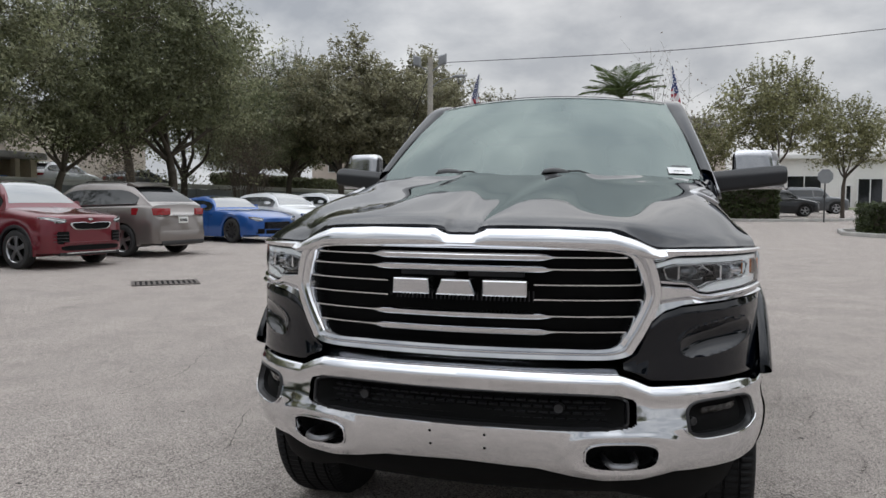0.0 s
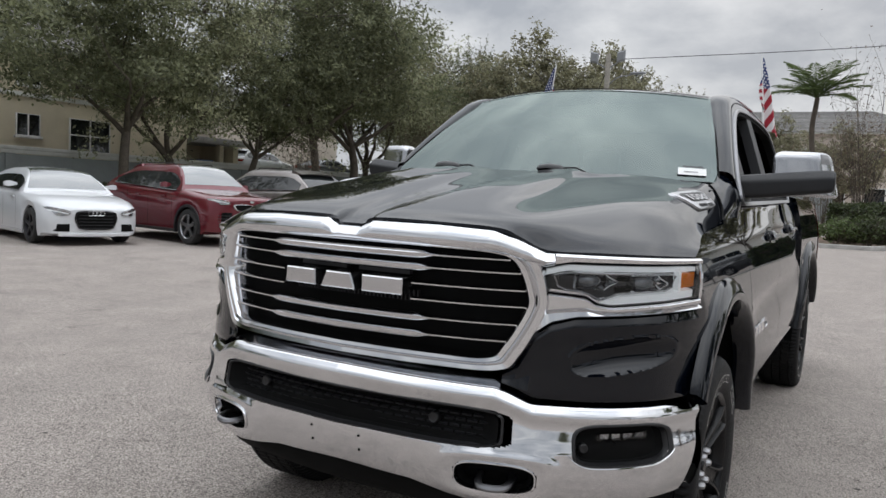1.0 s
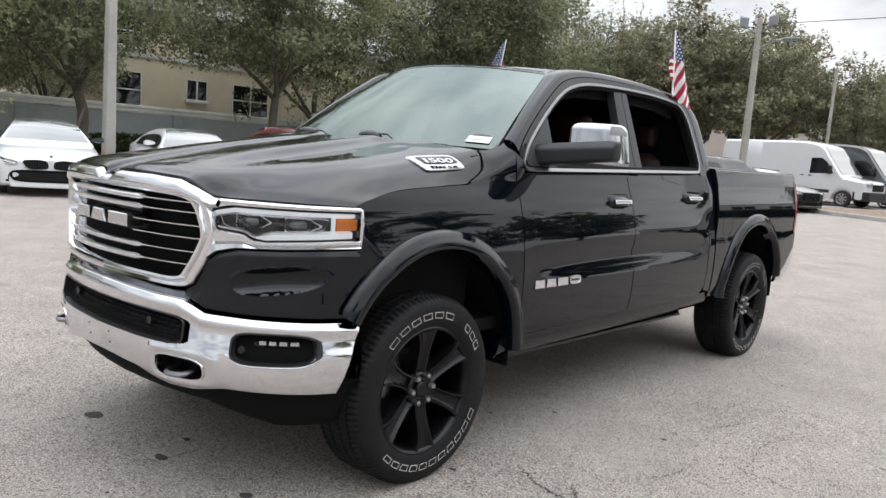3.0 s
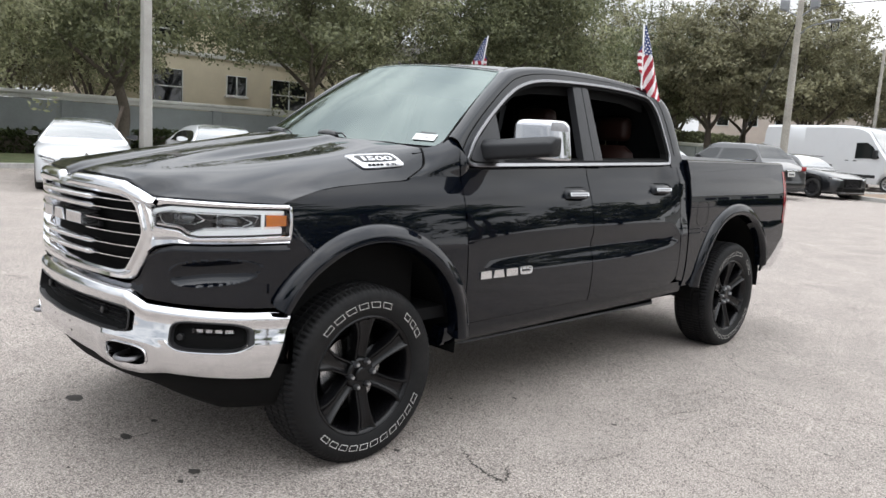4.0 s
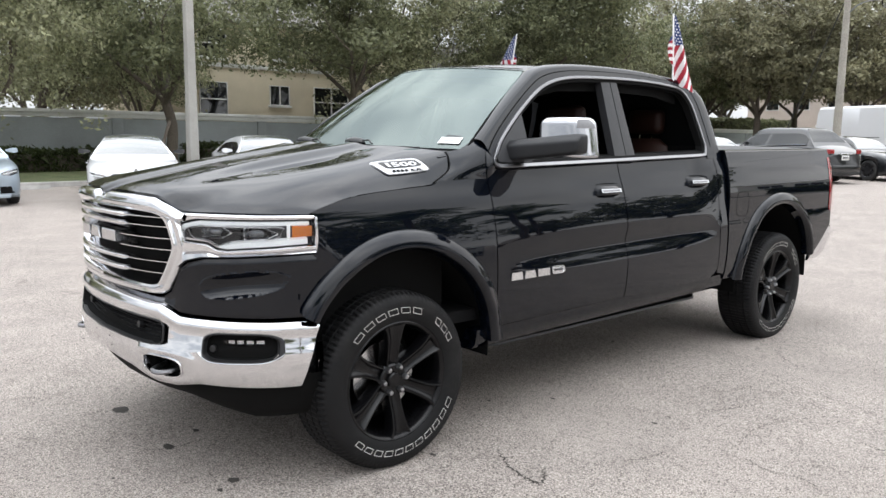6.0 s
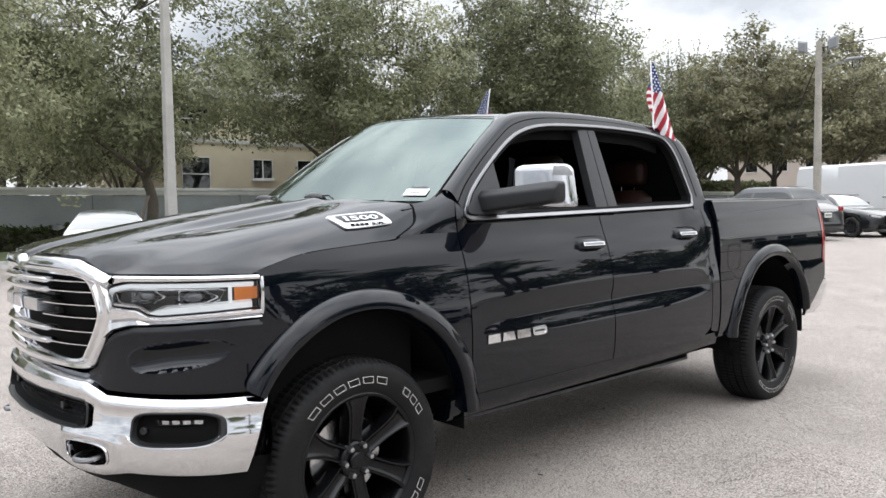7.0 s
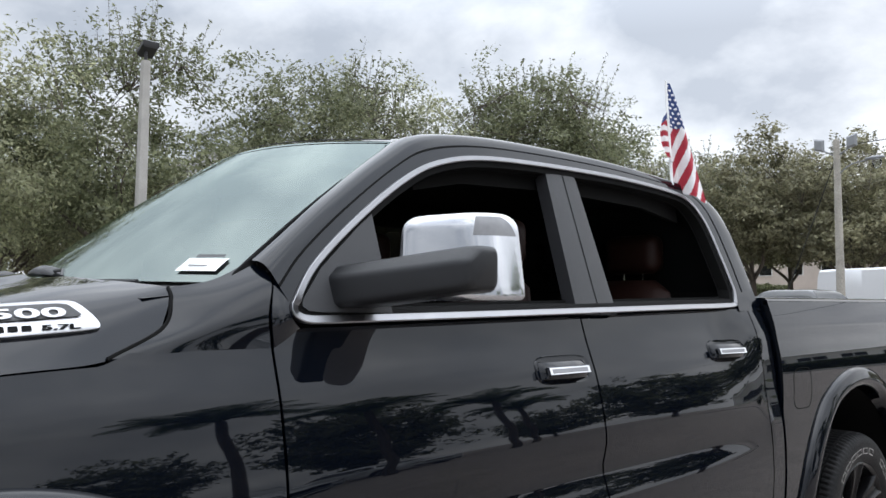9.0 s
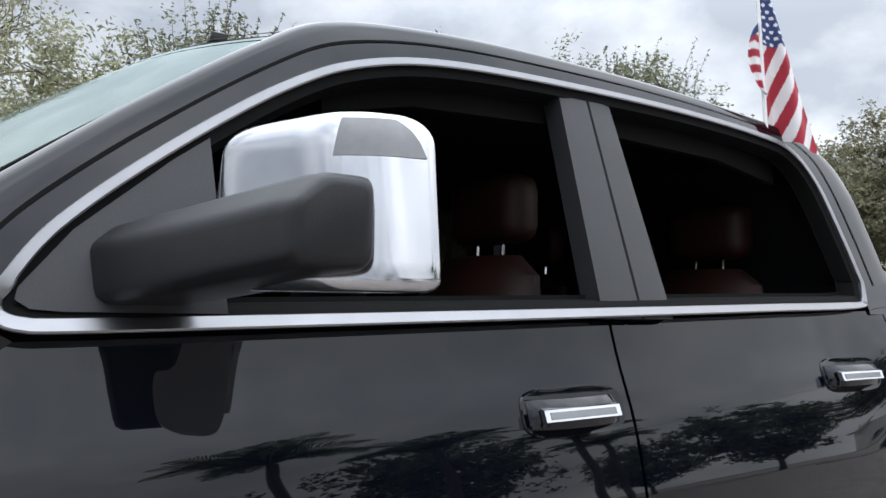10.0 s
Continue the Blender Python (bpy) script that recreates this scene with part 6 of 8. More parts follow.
for x in (-0.0875, 0.0875):
    for z in (0.567, 0.612):
        bm = B()
        c = nose(S(x), z, bump_d(x, z) + 0.0015)
        sheet(bm, [[c + Vector((r * math.cos(a), 0, r * math.sin(a))) for a in np.linspace(0, 2 * math.pi, 9)[:-1]] for r in (0.0045, 0.0003)], True)
        part("plate_hole", bm, BLACK, bumper)
# black air dam below
bm = B()
sheet(bm, [[nose(s, z - (0.47 - min(z, 0.47)) * 0.9 * min(max((abs(s) / smax - 0.45) / 0.3, 0), 1), d) for s in np.linspace(-smax, smax, 80)] for z, d in ((0.53, -0.02), (0.46, -0.04), (0.415, -0.075), (0.392, -0.12), (0.388, -0.15), (0.40, -0.32))])
part("air_dam", bm, BLACK, truck, "black plastic air dam")
part("underbody", box(B(), -0.52, 0.52, -0.55, 4.3, 0.33, 0.62, 0.05), BLACK, truck)
part("engine_bay", box(B(), -0.80, 0.80, -0.66, 0.40, 0.62, 1.15, 0.03), BLACK, truck)


# ---- wheels ----
def truck_wheel(side, yc):
    """A wide tyre with grooved tread and outlined white markings, on a black six-spoke wheel."""
    w = part("wheel", B(), WHEEL_BLACK, truck, "matt black six-spoke wheel with wide tyre")
    R, RI, X0, X1 = 0.412, 0.268, 0.680, 0.962
    n = 288
    prof = [(X0, RI), (X0 + 0.0, 0.33), (X0 + 0.008, 0.385), (X0 + 0.028, 0.400), (X0 + 0.045, 0.406)]
    tread = [0.725, 0.733, 0.735, 0.741, 0.743, 0.787, 0.789, 0.796, 0.798, 0.844, 0.846, 0.853, 0.855, 0.899, 0.901, 0.907, 0.909, 0.918]
    rt = [R, R, R - 0.010, R - 0.010, R, R, R - 0.010, R - 0.010, R, R, R - 0.010, R - 0.010, R, R, R - 0.010, R - 0.010, R - 0.001, R - 0.001]
    prof += list(zip(tread, rt))
    prof += [(0.932, 0.406), (0.946, 0.398), (0.957, 0.384), (0.963, 0.365), (0.964, 0.335), (0.958, 0.300), (0.950, 0.282), (0.940, RI)]
    rows = []
    for j, (x, r) in enumerate(prof):
        row = []
        for k in range(n):
            a = 2 * math.pi * k / n
            rr_ = r
            if 4 <= j <= len(prof) - 8 and (k % 3 == 0):
                rr_ -= 0.005
            if (len(prof) - 9 <= j <= len(prof) - 7 or 2 <= j <= 4) and (k % 3 == 0):
                rr_ -= 0.006
            row.append((side * x, yc + rr_ * math.cos(a), HUB_Z + rr_ * math.sin(a)))
        rows.append(row)
    bm = B()
    sheet(bm, rows, True)
    tyre = part("tyre", bm, TYRE, w, "wide black tyre with white outlined sidewall marks", angle=40)
    # sidewall marks: plain outlined blocks
    def mark(a0, a1, r0, r1, lean):
        bm = B()
        def q(a, r):
            aa = a + lean * (r - r0)
            x = float(np.interp(r, [0.282, 0.300, 0.335, 0.365, 0.388], [0.950, 0.958, 0.964, 0.963, 0.957])) + 0.0012
            return Vector((side * x, yc + r * math.cos(aa), HUB_Z + r * math.sin(aa)))
        t = 0.0026
        da = t / 0.34
        ro = [q(a, r) for a, r in ((a0, r0), (a1, r0), (a1, r1), (a0, r1))]
        ri = [q(a, r) for a, r in ((a0 + da, r0 + t), (a1 - da, r0 + t), (a1 - da, r1 - t), (a0 + da, r1 - t))]
        sheet(bm, [ro, ri], True)
        part("sidewall_mark", bm, TYRE_WHITE, tyre)
    for k in range(6):
        a = radians(118 - 12 * k + 10) if side > 0 else radians(62 + 12 * k - 10)
        mark(a, a + radians(9), 0.318, 0.346, 0.8)
    for k in range(3):
        a = radians(44 - 9 * k)
        mark(a, a + radians(6.5), 0.318, 0.346, 0.8)
    for k in range(11):
        a = radians(224 + 10.4 * k)
        mark(a, a + radians(7.8), 0.318, 0.344, -0.8)
    # barrel and lip
    bm = B()
    spin_x(bm, [(side * x, r) for x, r in ((0.70, 0.24), (0.80, 0.245), (0.90, 0.252), (0.936, 0.258), (0.946, 0.266), (0.950, 0.274), (0.946, 0.280), (0.938, 0.276))], 64, 0, yc, HUB_Z)
    part("rim", bm, WHEEL_BLACK, w)
    bm = B()
    spin_x(bm, [(side * x, r) for x, r in ((0.72, 0.001), (0.72, 0.245))], 40, 0, yc, HUB_Z)
    part("back_disc", bm, BLACK, w)
    bm = B()
    spin_x(bm, [(side * x, r) for x, r in ((0.82, 0.06), (0.835, 0.06), (0.835, 0.17), (0.82, 0.17))], 48, 0, yc, HUB_Z)
    part("brake_disc", bm, CHROME_DULL, w, "grey steel brake disc")
    # six spokes, each with a raised ridge and a dished centre
    for k in range(6):
        a = radians(30 + 60 * k + 4)
        ca, sa = math.cos(a), math.sin(a)
        bm = B()
        rows = []
        for r, hw, x in ((0.050, 0.036, 0.903), (0.085, 0.037, 0.906), (0.13, 0.036, 0.915), (0.18, 0.039, 0.928), (0.225, 0.048, 0.938), (0.262, 0.066, 0.942)):
            ring = []
            for u, d in ((-1.0, -0.055), (-1.0, -0.012), (-0.86, 0.006), (-0.70, 0.007), (-0.55, -0.004), (0.0, -0.012), (0.55, -0.004), (0.70, 0.007), (0.86, 0.006), (1.0, -0.012), (1.0, -0.055)):
                ring.append(Vector((side * (x + d), yc + r * ca - u * hw * sa, HUB_Z + r * sa + u * hw * ca)))
            rows.append(ring)
        loft(bm, rows)
        part("spoke", bm, WHEEL_BLACK, w, angle=45)
    bm = B()
    spin_x(bm, [(side * x, r) for x, r in ((0.85, 0.075), (0.905, 0.074), (0.912, 0.066), (0.908, 0.036), (0.918, 0.034), (0.924, 0.028), (0.924, 0.001))], 40, 0, yc, HUB_Z)
    part("centre_cap", bm, WHEEL_BLACK, w)
    for k in range(6):
        a = radians(60 * k + 4)
        bm = B()
        spin_x(bm, [(side * x, r) for x, r in ((0.895, 0.015), (0.924, 0.0145), (0.934, 0.010), (0.937, 0.001))], 6, 0, yc + 0.062 * math.cos(a), HUB_Z + 0.062 * math.sin(a))
        part("lug_nut", bm, LUG, w, "dark metal lug nut")


for yc in (AXLE_F, AXLE_R):
    for side in (1, -1):
        truck_wheel(side, yc)
bm = B()
for yc in (AXLE_F, AXLE_R):
    tube(bm, [(-0.72, yc, HUB_Z), (0.72, yc, HUB_Z)], 0.05, 10)
part("axle", bm, BLACK, truck)

# ---- mirrors ----
def arm_section(x, y0, y1, z0, z1, slope, r):
    """A section across the mirror arm, with a sloping face along its upper front edge."""
    pts = [(y0 + 0.012, z0), (y1, z0), (y1, z1), (y0 + 0.75 * slope + 0.012, z1), (y0, z1 - slope), (y0, z0 + 0.012)]
    return [Vector((x, p[0], p[1])) for p in round_corners([Vector((y, z, 0)) for y, z in pts], r, 5)]


CAP_PLAN = [Vector((*p, 0)) for p in round_corners([(0.968, 0.995), (0.962, 0.880), (0.990, 0.866), (1.172, 0.926), (1.214, 0.975), (1.232, 1.048), (1.10, 1.030)], 0.34, 8)]


def cap_ring(z, side, grow=0.0):
    """The outline of the mirror cap at a height, drawn in towards its rounded top and bottom."""
    top, foot = 1.617, 1.418
    d = 0.0
    if z > top - 0.036:
        d = 0.036 * (1 - math.sqrt(max(0.0, 1 - ((z - top + 0.036) / 0.036) ** 2)))
    if z < foot + 0.016:
        d = 0.016 * (1 - math.sqrt(max(0.0, 1 - ((foot + 0.016 - z) / 0.016) ** 2)))
    d -= grow
    k = (z - 1.45) / 0.16
    out = []
    for p in CAP_PLAN:
        x, y = p.x - 0.034 * k * max(0.0, (p.x - 1.02) / 0.2), p.y + 0.012 * k
        out.append(Vector((side * (1.095 + (x - 1.095) * (0.135 - d) / 0.135), 0.965 + (y - 0.965) * (0.085 - d) / 0.085, z)))
    return out


for side in (1, -1):
    mirror = part("wing_mirror", B(), PLASTIC, truck, "large black wing mirror with chrome cap")
    bm = B()
    arm = spline([(0.815, 0.772, 0.86, 1.402, 1.492, 0.030), (0.835, 0.757, 0.87, 1.397, 1.500, 0.030), (0.90, 0.770, 0.895, 1.401, 1.507, 0.032), (1.00, 0.802, 0.925, 1.412, 1.518, 0.034), (1.10, 0.834, 0.948, 1.425, 1.529, 0.036), (1.18, 0.860, 0.962, 1.435, 1.537, 0.036)], 22)
    rows = [arm_section(side * x, y0, y1, z0, z1, sl, 0.22) for x, y0, y1, z0, z1, sl in arm]
    for x, d in ((1.200, 0.001), (1.212, 0.004), (1.219, 0.009), (1.222, 0.016)):
        rows.append(arm_section(side * x, 0.866 + d, 0.965 - d, 1.437 + d, 1.538 - d, 0.036 - d, 0.22))
    loft(bm, rows)
    part("arm", bm, MIRROR_PLASTIC, mirror, "black plastic mirror arm", angle=38)
    bm = B()
    tube(bm, [Vector((side * x, 0.7547 + 0.32 * (x - 0.83) + dy, z)) for x, z, dy in ((0.846, 1.487, 0.014), (0.847, 1.464, 0.0), (0.846, 1.448, 0.0), (0.852, 1.441, 0.0), (0.875, 1.440, 0.0), (0.905, 1.440, 0.0), (0.910, 1.436, 0.0))], 0.0013, 6)
    part("pivot_seam", bm, BLACK, mirror)
    bm = B()
    zs = [1.418, 1.4195, 1.423, 1.428, 1.434] + list(np.linspace(1.45, 1.575, 6)) + [1.581 + 0.036 * math.sin(a) for a in np.linspace(0.15, math.pi / 2, 9)]
    loft(bm, [cap_ring(z, side) for z in zs])
    part("chrome_cap", bm, CHROME_CAP, mirror, "polished chrome mirror cap", angle=50)
    bm = B()
    rows = []
    n = len(CAP_PLAN)
    lo = next(k for k in range(n) if CAP_PLAN[k].x > 1.172)
    hi = next(k for k in range(lo, n) if CAP_PLAN[k].y > 1.016)
    for f in np.linspace(0, 1, 9):
        z = 1.564 + 0.044 * math.sin(f * math.pi / 2)
        ring = cap_ring(z, side, 0.0016)
        rows.append([Vector([np.interp(q, range(n), [p[c] for p in ring]) for c in range(3)]) for q in np.linspace(lo + 1.6 * f, hi - 1.2 * f, 12)])
    sheet(bm, rows)
    part("marker_lamp", bm, MARKER_LENS, mirror, "clear lamp in the mirror cap", angle=60)
    bm = B()
    poly_prism(bm, [(side * x, 1.008 + 0.17 * (x - 0.98), z) for x, z in ((0.99, 1.44), (1.185, 1.445), (1.195, 1.46), (1.165, 1.58), (1.15, 1.59), (1.0, 1.592), (0.985, 1.58), (0.98, 1.455))], (0, 0.012, 0))
    part("mirror_glass", bm, CHROME, mirror, "mirror glass")

# ---- door furniture, badges ----
def on_side(y, z, d=0.0, side=1):
    return Vector((side * (side_x(y, z) + d), y, z))


for side in (1, -1):
    for y0, y1, zc in ((1.425, 1.672, 1.222), (2.385, 2.625, 1.245)):
        hd = part("door_handle", B(), CHROME, truck, "chrome door handle in a dark recess")
        bm = B()
        pts = opening_ring(0, 0, (y1 - y0) / 2, 0.041, 4.0, 1, 40)
        yc = (y0 + y1) / 2
        sheet(bm, [[on_side(yc + u * f, zc + v * f, d, side) for u, v in pts] for f, d in ((1.0, 0.001), (0.98, 0.004), (0.9, 0.003), (0.6, 0.002), (0.03, 0.002))], True)
        part("recess", bm, PAINT, hd)
        bm = B()
        rows = []
        for y in np.linspace(y0 + 0.012, y1 - 0.02, 14):
            f = math.sin(math.pi * (y - y0 - 0.012) / (y1 - y0 - 0.032)) ** 0.4
            rows.append([on_side(y, zc + dz, d * f + 0.004, side) for dz, d in ((-0.022, 0.0), (-0.024, 0.022), (-0.008, 0.033), (0.012, 0.031), (0.024, 0.020), (0.022, 0.0))])
        loft(bm, rows)
        part("grip", bm, PAINT, hd)
        bm = B()
        rows = [[on_side(y, zc + dz, d, side) for dz, d in ((-0.011, 0.026), (-0.009, 0.0375), (0.010, 0.037), (0.012, 0.026))] for y in np.linspace(y0 + 0.022, y1 - 0.045, 8)]
        loft(bm, rows)
        insert = part("chrome_insert", bm, CHROME, hd)
        bm = B()
        loft(bm, [[on_side(y, zc + dz, d, side) for dz, d in ((-0.0055, 0.033), (-0.0050, 0.0388), (0.0060, 0.0385), (0.0065, 0.033))] for y in np.linspace(y0 + 0.034, y1 - 0.057, 6)])
        part("brushed_strip", bm, TRIM, insert)
    # door mark: three plain bright blocks and an oval plate
    for y0, y1, sl in ((0.700, 0.783, 0.003), (0.797, 0.885, 0.010), (0.900, 0.992, 0.0)):
        bm = B()
        loft(bm, [[on_side(y + dy, z, d, side) for y, z, dy in ((y0, 0.799, 0), (y1, 0.799, 0), (y1, 0.838, -sl), (y0, 0.838, sl))] for d in (-0.004, 0.007)])
        part("door_badge_block", bm, CHROME, truck, "plain bright badge block")
    bm = B()
    pts = opening_ring(0, 0, 0.052, 0.022, 4, 1, 30)
    sheet(bm, [[on_side(1.065 + u * f, 0.820 + v * f, d, side) for u, v in pts] for f, d in ((1, -0.002), (1, 0.006), (0.82, 0.006), (0.78, 0.003), (0.4, 0.003), (0.02, 0.003))], True)
    part("door_badge_plate", bm, CHROME_DULL, truck)
    bm = B()
    loft(bm, [[on_side(y, z, d, side) for y, z in ((1.035, 0.816), (1.095, 0.816), (1.095, 0.825), (1.035, 0.825))] for d in (0.002, 0.007)])
    part("door_badge_bar", bm, PLASTIC_GREY, truck)
# seam of the fuel door
bm = B()
pts = opening_ring(0, 0, 0.085, 0.085, 4, 1, 40)
sheet(bm, [[on_side(3.03 + u * f, 1.075 + v * f, 0.0015) for u, v in pts] for f in (1.0, 0.965)], True)
part("fuel_door_seam", bm, BLACK, truck)
# black gap between cab and bed, and behind the bed corner
bm = B()
loft(bm, [[(x, y, z) for x, z in ((-0.92, 0.62), (0.92, 0.62), (0.92, 1.05), (0.905, 1.28), (0.85, 1.39), (-0.85, 1.39), (-0.905, 1.28), (-0.92, 1.05))] for y in (2.834, 2.850)])
part("cab_bed_gap", bm, BLACK, truck)
bm = B()
loft(bm, [[(x, y, z) for x, z in ((-0.94, 0.60), (0.94, 0.60), (0.952, 0.9), (0.938, 1.25), (0.885, 1.425), (-0.885, 1.425), (-0.938, 1.25), (-0.952, 0.9))] for y in (2.854, 2.872)])
part("bed_front", bm, PAINT, truck)


# hood side badge with the engine's figures
def hood_point(y, z, side=1, d=0.0):
    """A place on the hood's steep flank."""
    best = None
    k = np.searchsorted([r[:, 1].mean() for r in net[:, 36:]], y)
    k = min(max(k, 1), len(net) - 1)
    # between two sections, at that height
    def at(row):
        part_ = row[28:]
        zs, xs_, ys_ = part_[::-1, 2], part_[::-1, 0], part_[::-1, 1]
        return np.interp(z, zs, xs_), np.interp(z, zs, ys_)
    tab = [at(r) for r in net]
    x = float(np.interp(y, [t[1] for t in tab], [t[0] for t in tab]))
    return Vector((side * (x + 0.86 * d), y, z + 0.5 * d))


for side in (1, -1):
    badge = part("hood_badge", B(), CHROME, truck, "bright metal badge with engine figures on the hood flank")
    BQ = [(-0.012, 1.381), (0.000, 1.393), (0.205, 1.410), (0.226, 1.405), (0.256, 1.366), (0.250, 1.353), (0.040, 1.338), (0.018, 1.342)]
    cy, cz = 0.108, 1.378
    bm = B()
    ringp = round_corners(BQ, 0.4, 12)
    sheet(bm, [[hood_point(cy + (y - cy) * f, cz + (z - cz) * f, side, d) for y, z in ringp] for f, d in ((1.02, -0.002), (1.0, 0.008), (0.94, 0.010), (0.5, 0.010), (0.03, 0.010))], True)
    part("plate", bm, BADGE_METAL, badge, angle=50)
    bm = B()
    BK = [(0.016, 1.388), (0.203, 1.402), (0.228, 1.377), (0.038, 1.363)]
    sheet(bm, [[hood_point(0.108 + (y - 0.108) * f, 1.386 + (z - 1.386) * f, side, 0.0125) for y, z in round_corners(BK, 0.18)] for f in (1.0, 0.5, 0.03)], True)
    part("field", bm, PLASTIC, badge)

    def hood_text(body, y, z, size, material, width, d):
        cu = bpy.data.curves.new("letters", "FONT")
        cu.body, cu.size, cu.extrude, cu.resolution_u, cu.offset = body, size, 0.0, 3, 0.0006
        tmp = bpy.data.objects.new("letters", cu)
        me = bpy.data.meshes.new_from_object(tmp)
        bpy.data.objects.remove(tmp)
        b = bmesh.new()
        b.from_mesh(me)
        bpy.data.meshes.remove(me)
        xs_ = [v.co.x for v in b.verts]
        k = width / (max(xs_) - min(xs_))
        for v in b.verts:
            u = (v.co.x - min(xs_)) * k
            yy = y + u if side > 0 else y + width - u
            p = hood_point(yy, z + v.co.y + 0.045 * (yy - y), side, d)
            v.co = p
        part("lettering", b, material, badge, fix=False)

    hood_text("1", 0.046, 1.3685, 0.024, BADGE_METAL, 0.016, 0.0155)
    hood_text("500", 0.072, 1.3697, 0.024, BADGE_METAL, 0.126, 0.0155)
    hood_text("5.7L", 0.152, 1.3515, 0.0125, BLACK, 0.066, 0.0125)
    bm = B()
    for k in range(4):
        y0 = 0.054 + 0.022 * k
        q = [hood_point(y, z, side, 0.0125) for y, z in ((y0, 1.346 + 0.045 * (y0 - 0.03)), (y0 + 0.016, 1.346 + 0.045 * (y0 - 0.01)), (y0 + 0.016, 1.355 + 0.045 * (y0 - 0.01)), (y0, 1.355 + 0.045 * (y0 - 0.03)))]
        bm.faces.new([bm.verts.new(p) for p in q])
    part("lettering_bar", bm, BLACK, badge)

# sticker in the windscreen, wipers
bm = B()
sheet(bm, [[ws(u, v) + Vector((0.0, -0.004, 0.004)) for u in np.linspace(0.805, 0.94, 6)] for v in np.linspace(0.045, 0.108, 4)])
part("windscreen_sticker", bm, WHITE, truck, "white paper sticker inside the windscreen")
bm = B()
for v in (0.066,):
    sheet(bm, [[ws(u, q) + Vector((0.0, -0.006, 0.006)) for u in np.linspace(0.835, 0.90, 4)] for q in (v, v + 0.005)])
sheet(bm, [[ws(u, q) + Vector((0.0, -0.006, 0.006)) for u in np.linspace(0.828, 0.925, 4)] for q in (0.109, 0.123)])
part("sticker_print", bm, PLASTIC_GREY, truck)
for x0, y0 in ((0.122, 0.335), (-0.40, 0.345)):
    wiper = part("wiper", B(), PLASTIC, truck, "black windscreen wiper at rest")
    bm = B()
    loft(bm, [[Vector((x0 + dx, y0 + 0.1 * dx + r * 0.035 * math.cos(a), 1.478 + 0.022 * r * math.sin(a) + dz)) for a in np.linspace(0, math.pi, 9)] for dx, r, dz in ((-0.055, 0.35, 0.0), (-0.04, 0.9, 0.004), (0.0, 1.0, 0.008), (0.05, 0.9, 0.004), (0.075, 0.3, 0.0))])
    part("pivot_cap", bm, PLASTIC, wiper)
    bm = B()
    tube(bm, [Vector((x0 + 0.05, y0 + 0.004, 1.490)), Vector((x0 + 0.12, y0 + 0.01, 1.492)), Vector((x0 + 0.17, y0 - 0.005, 1.474))], 0.0045, 6)
    part("arm", bm, PLASTIC, wiper)
    bm = B()
    tube(bm, [ws((x0 + d) / 0.8, -0.008) + Vector((0, -0.012, 0.004)) for d in np.linspace(0.10, 0.46, 8)], 0.005, 6)
    part("blade", bm, PLASTIC, wiper)

# tinted glass on the far side
bm = B()
for y0, y1 in ((0.0, 1.66), (1.86, 2.62)):
    front = lambda z: max(y0, 0.05 + float(np.interp(z, [q[1] for q in OUT_YZ[:7]], [q[0] for q in OUT_YZ[:7]])))
    sheet(bm, [[Vector((-(glass_x(z) - 0.012), front(z) + (y1 - front(z)) * k / 5, z)) for k in range(6)] for z in np.linspace(1.36, 1.872, 8)])
part("tinted_window", bm, glass("tinted_glass", (0.03, 0.03, 0.032), 1.5), truck)

# ---- tail ----
part("tailgate", box(B(), -0.79, 0.79, 4.465, 4.52, 0.84, 1.435, 0.02), PAINT, truck)
for side in (1, -1):
    bm = B()
    rows = []
    for z in np.linspace(0.955, 1.385, 12):
        w = 0.022 * math.sin(math.pi * min(1, max(0, (z - 0.93) / 0.48))) ** 0.5
        x = side_x(4.5, z)
        rows.append([Vector((side * px, py, z)) for px, py in ((x + 0.004, 4.465 - w), (x + 0.006, 4.485), (x - 0.010, 4.533), (x - 0.06, 4.547), (x - 0.14, 4.545), (x - 0.15, 4.495))])
    sheet(bm, rows)
    part("tail_lamp", bm, RED_LENS, truck, "red tail lamp")
    bm = B()
    sheet(bm, [[Vector((side * x, y, z)) for x, y in ((0.80, 4.52), (side_x(4.5, z) - 0.02, 4.52), (side_x(4.5, z), 4.495))] for z in np.linspace(0.84, 1.43, 14)])
    part("bed_corner", bm, PAINT, truck)
    bm = B()
    rows = []
    for x, y0, y1 in ((0.30, 4.68, 4.78), (0.60, 4.67, 4.77), (0.80, 4.62, 4.73), (0.90, 4.54, 4.68), (0.940, 4.44, 4.61), (0.950, 4.32, 4.57), (0.948, 4.24, 4.48)):
        rows.append([Vector((side * (x - dx), y, z)) for dx, y, z in ((0.05, y0 - 0.05, 0.56), (0.05, y1 - 0.10, 0.56), (0.03, y1 - 0.05, 0.61), (0.0, y1, 0.76), (0.004, y1 - 0.02, 0.815), (0.02, y0, 0.82))])
    loft(bm, rows)
    part("rear_bumper", bm, CHROME, truck, "chrome rear bumper")

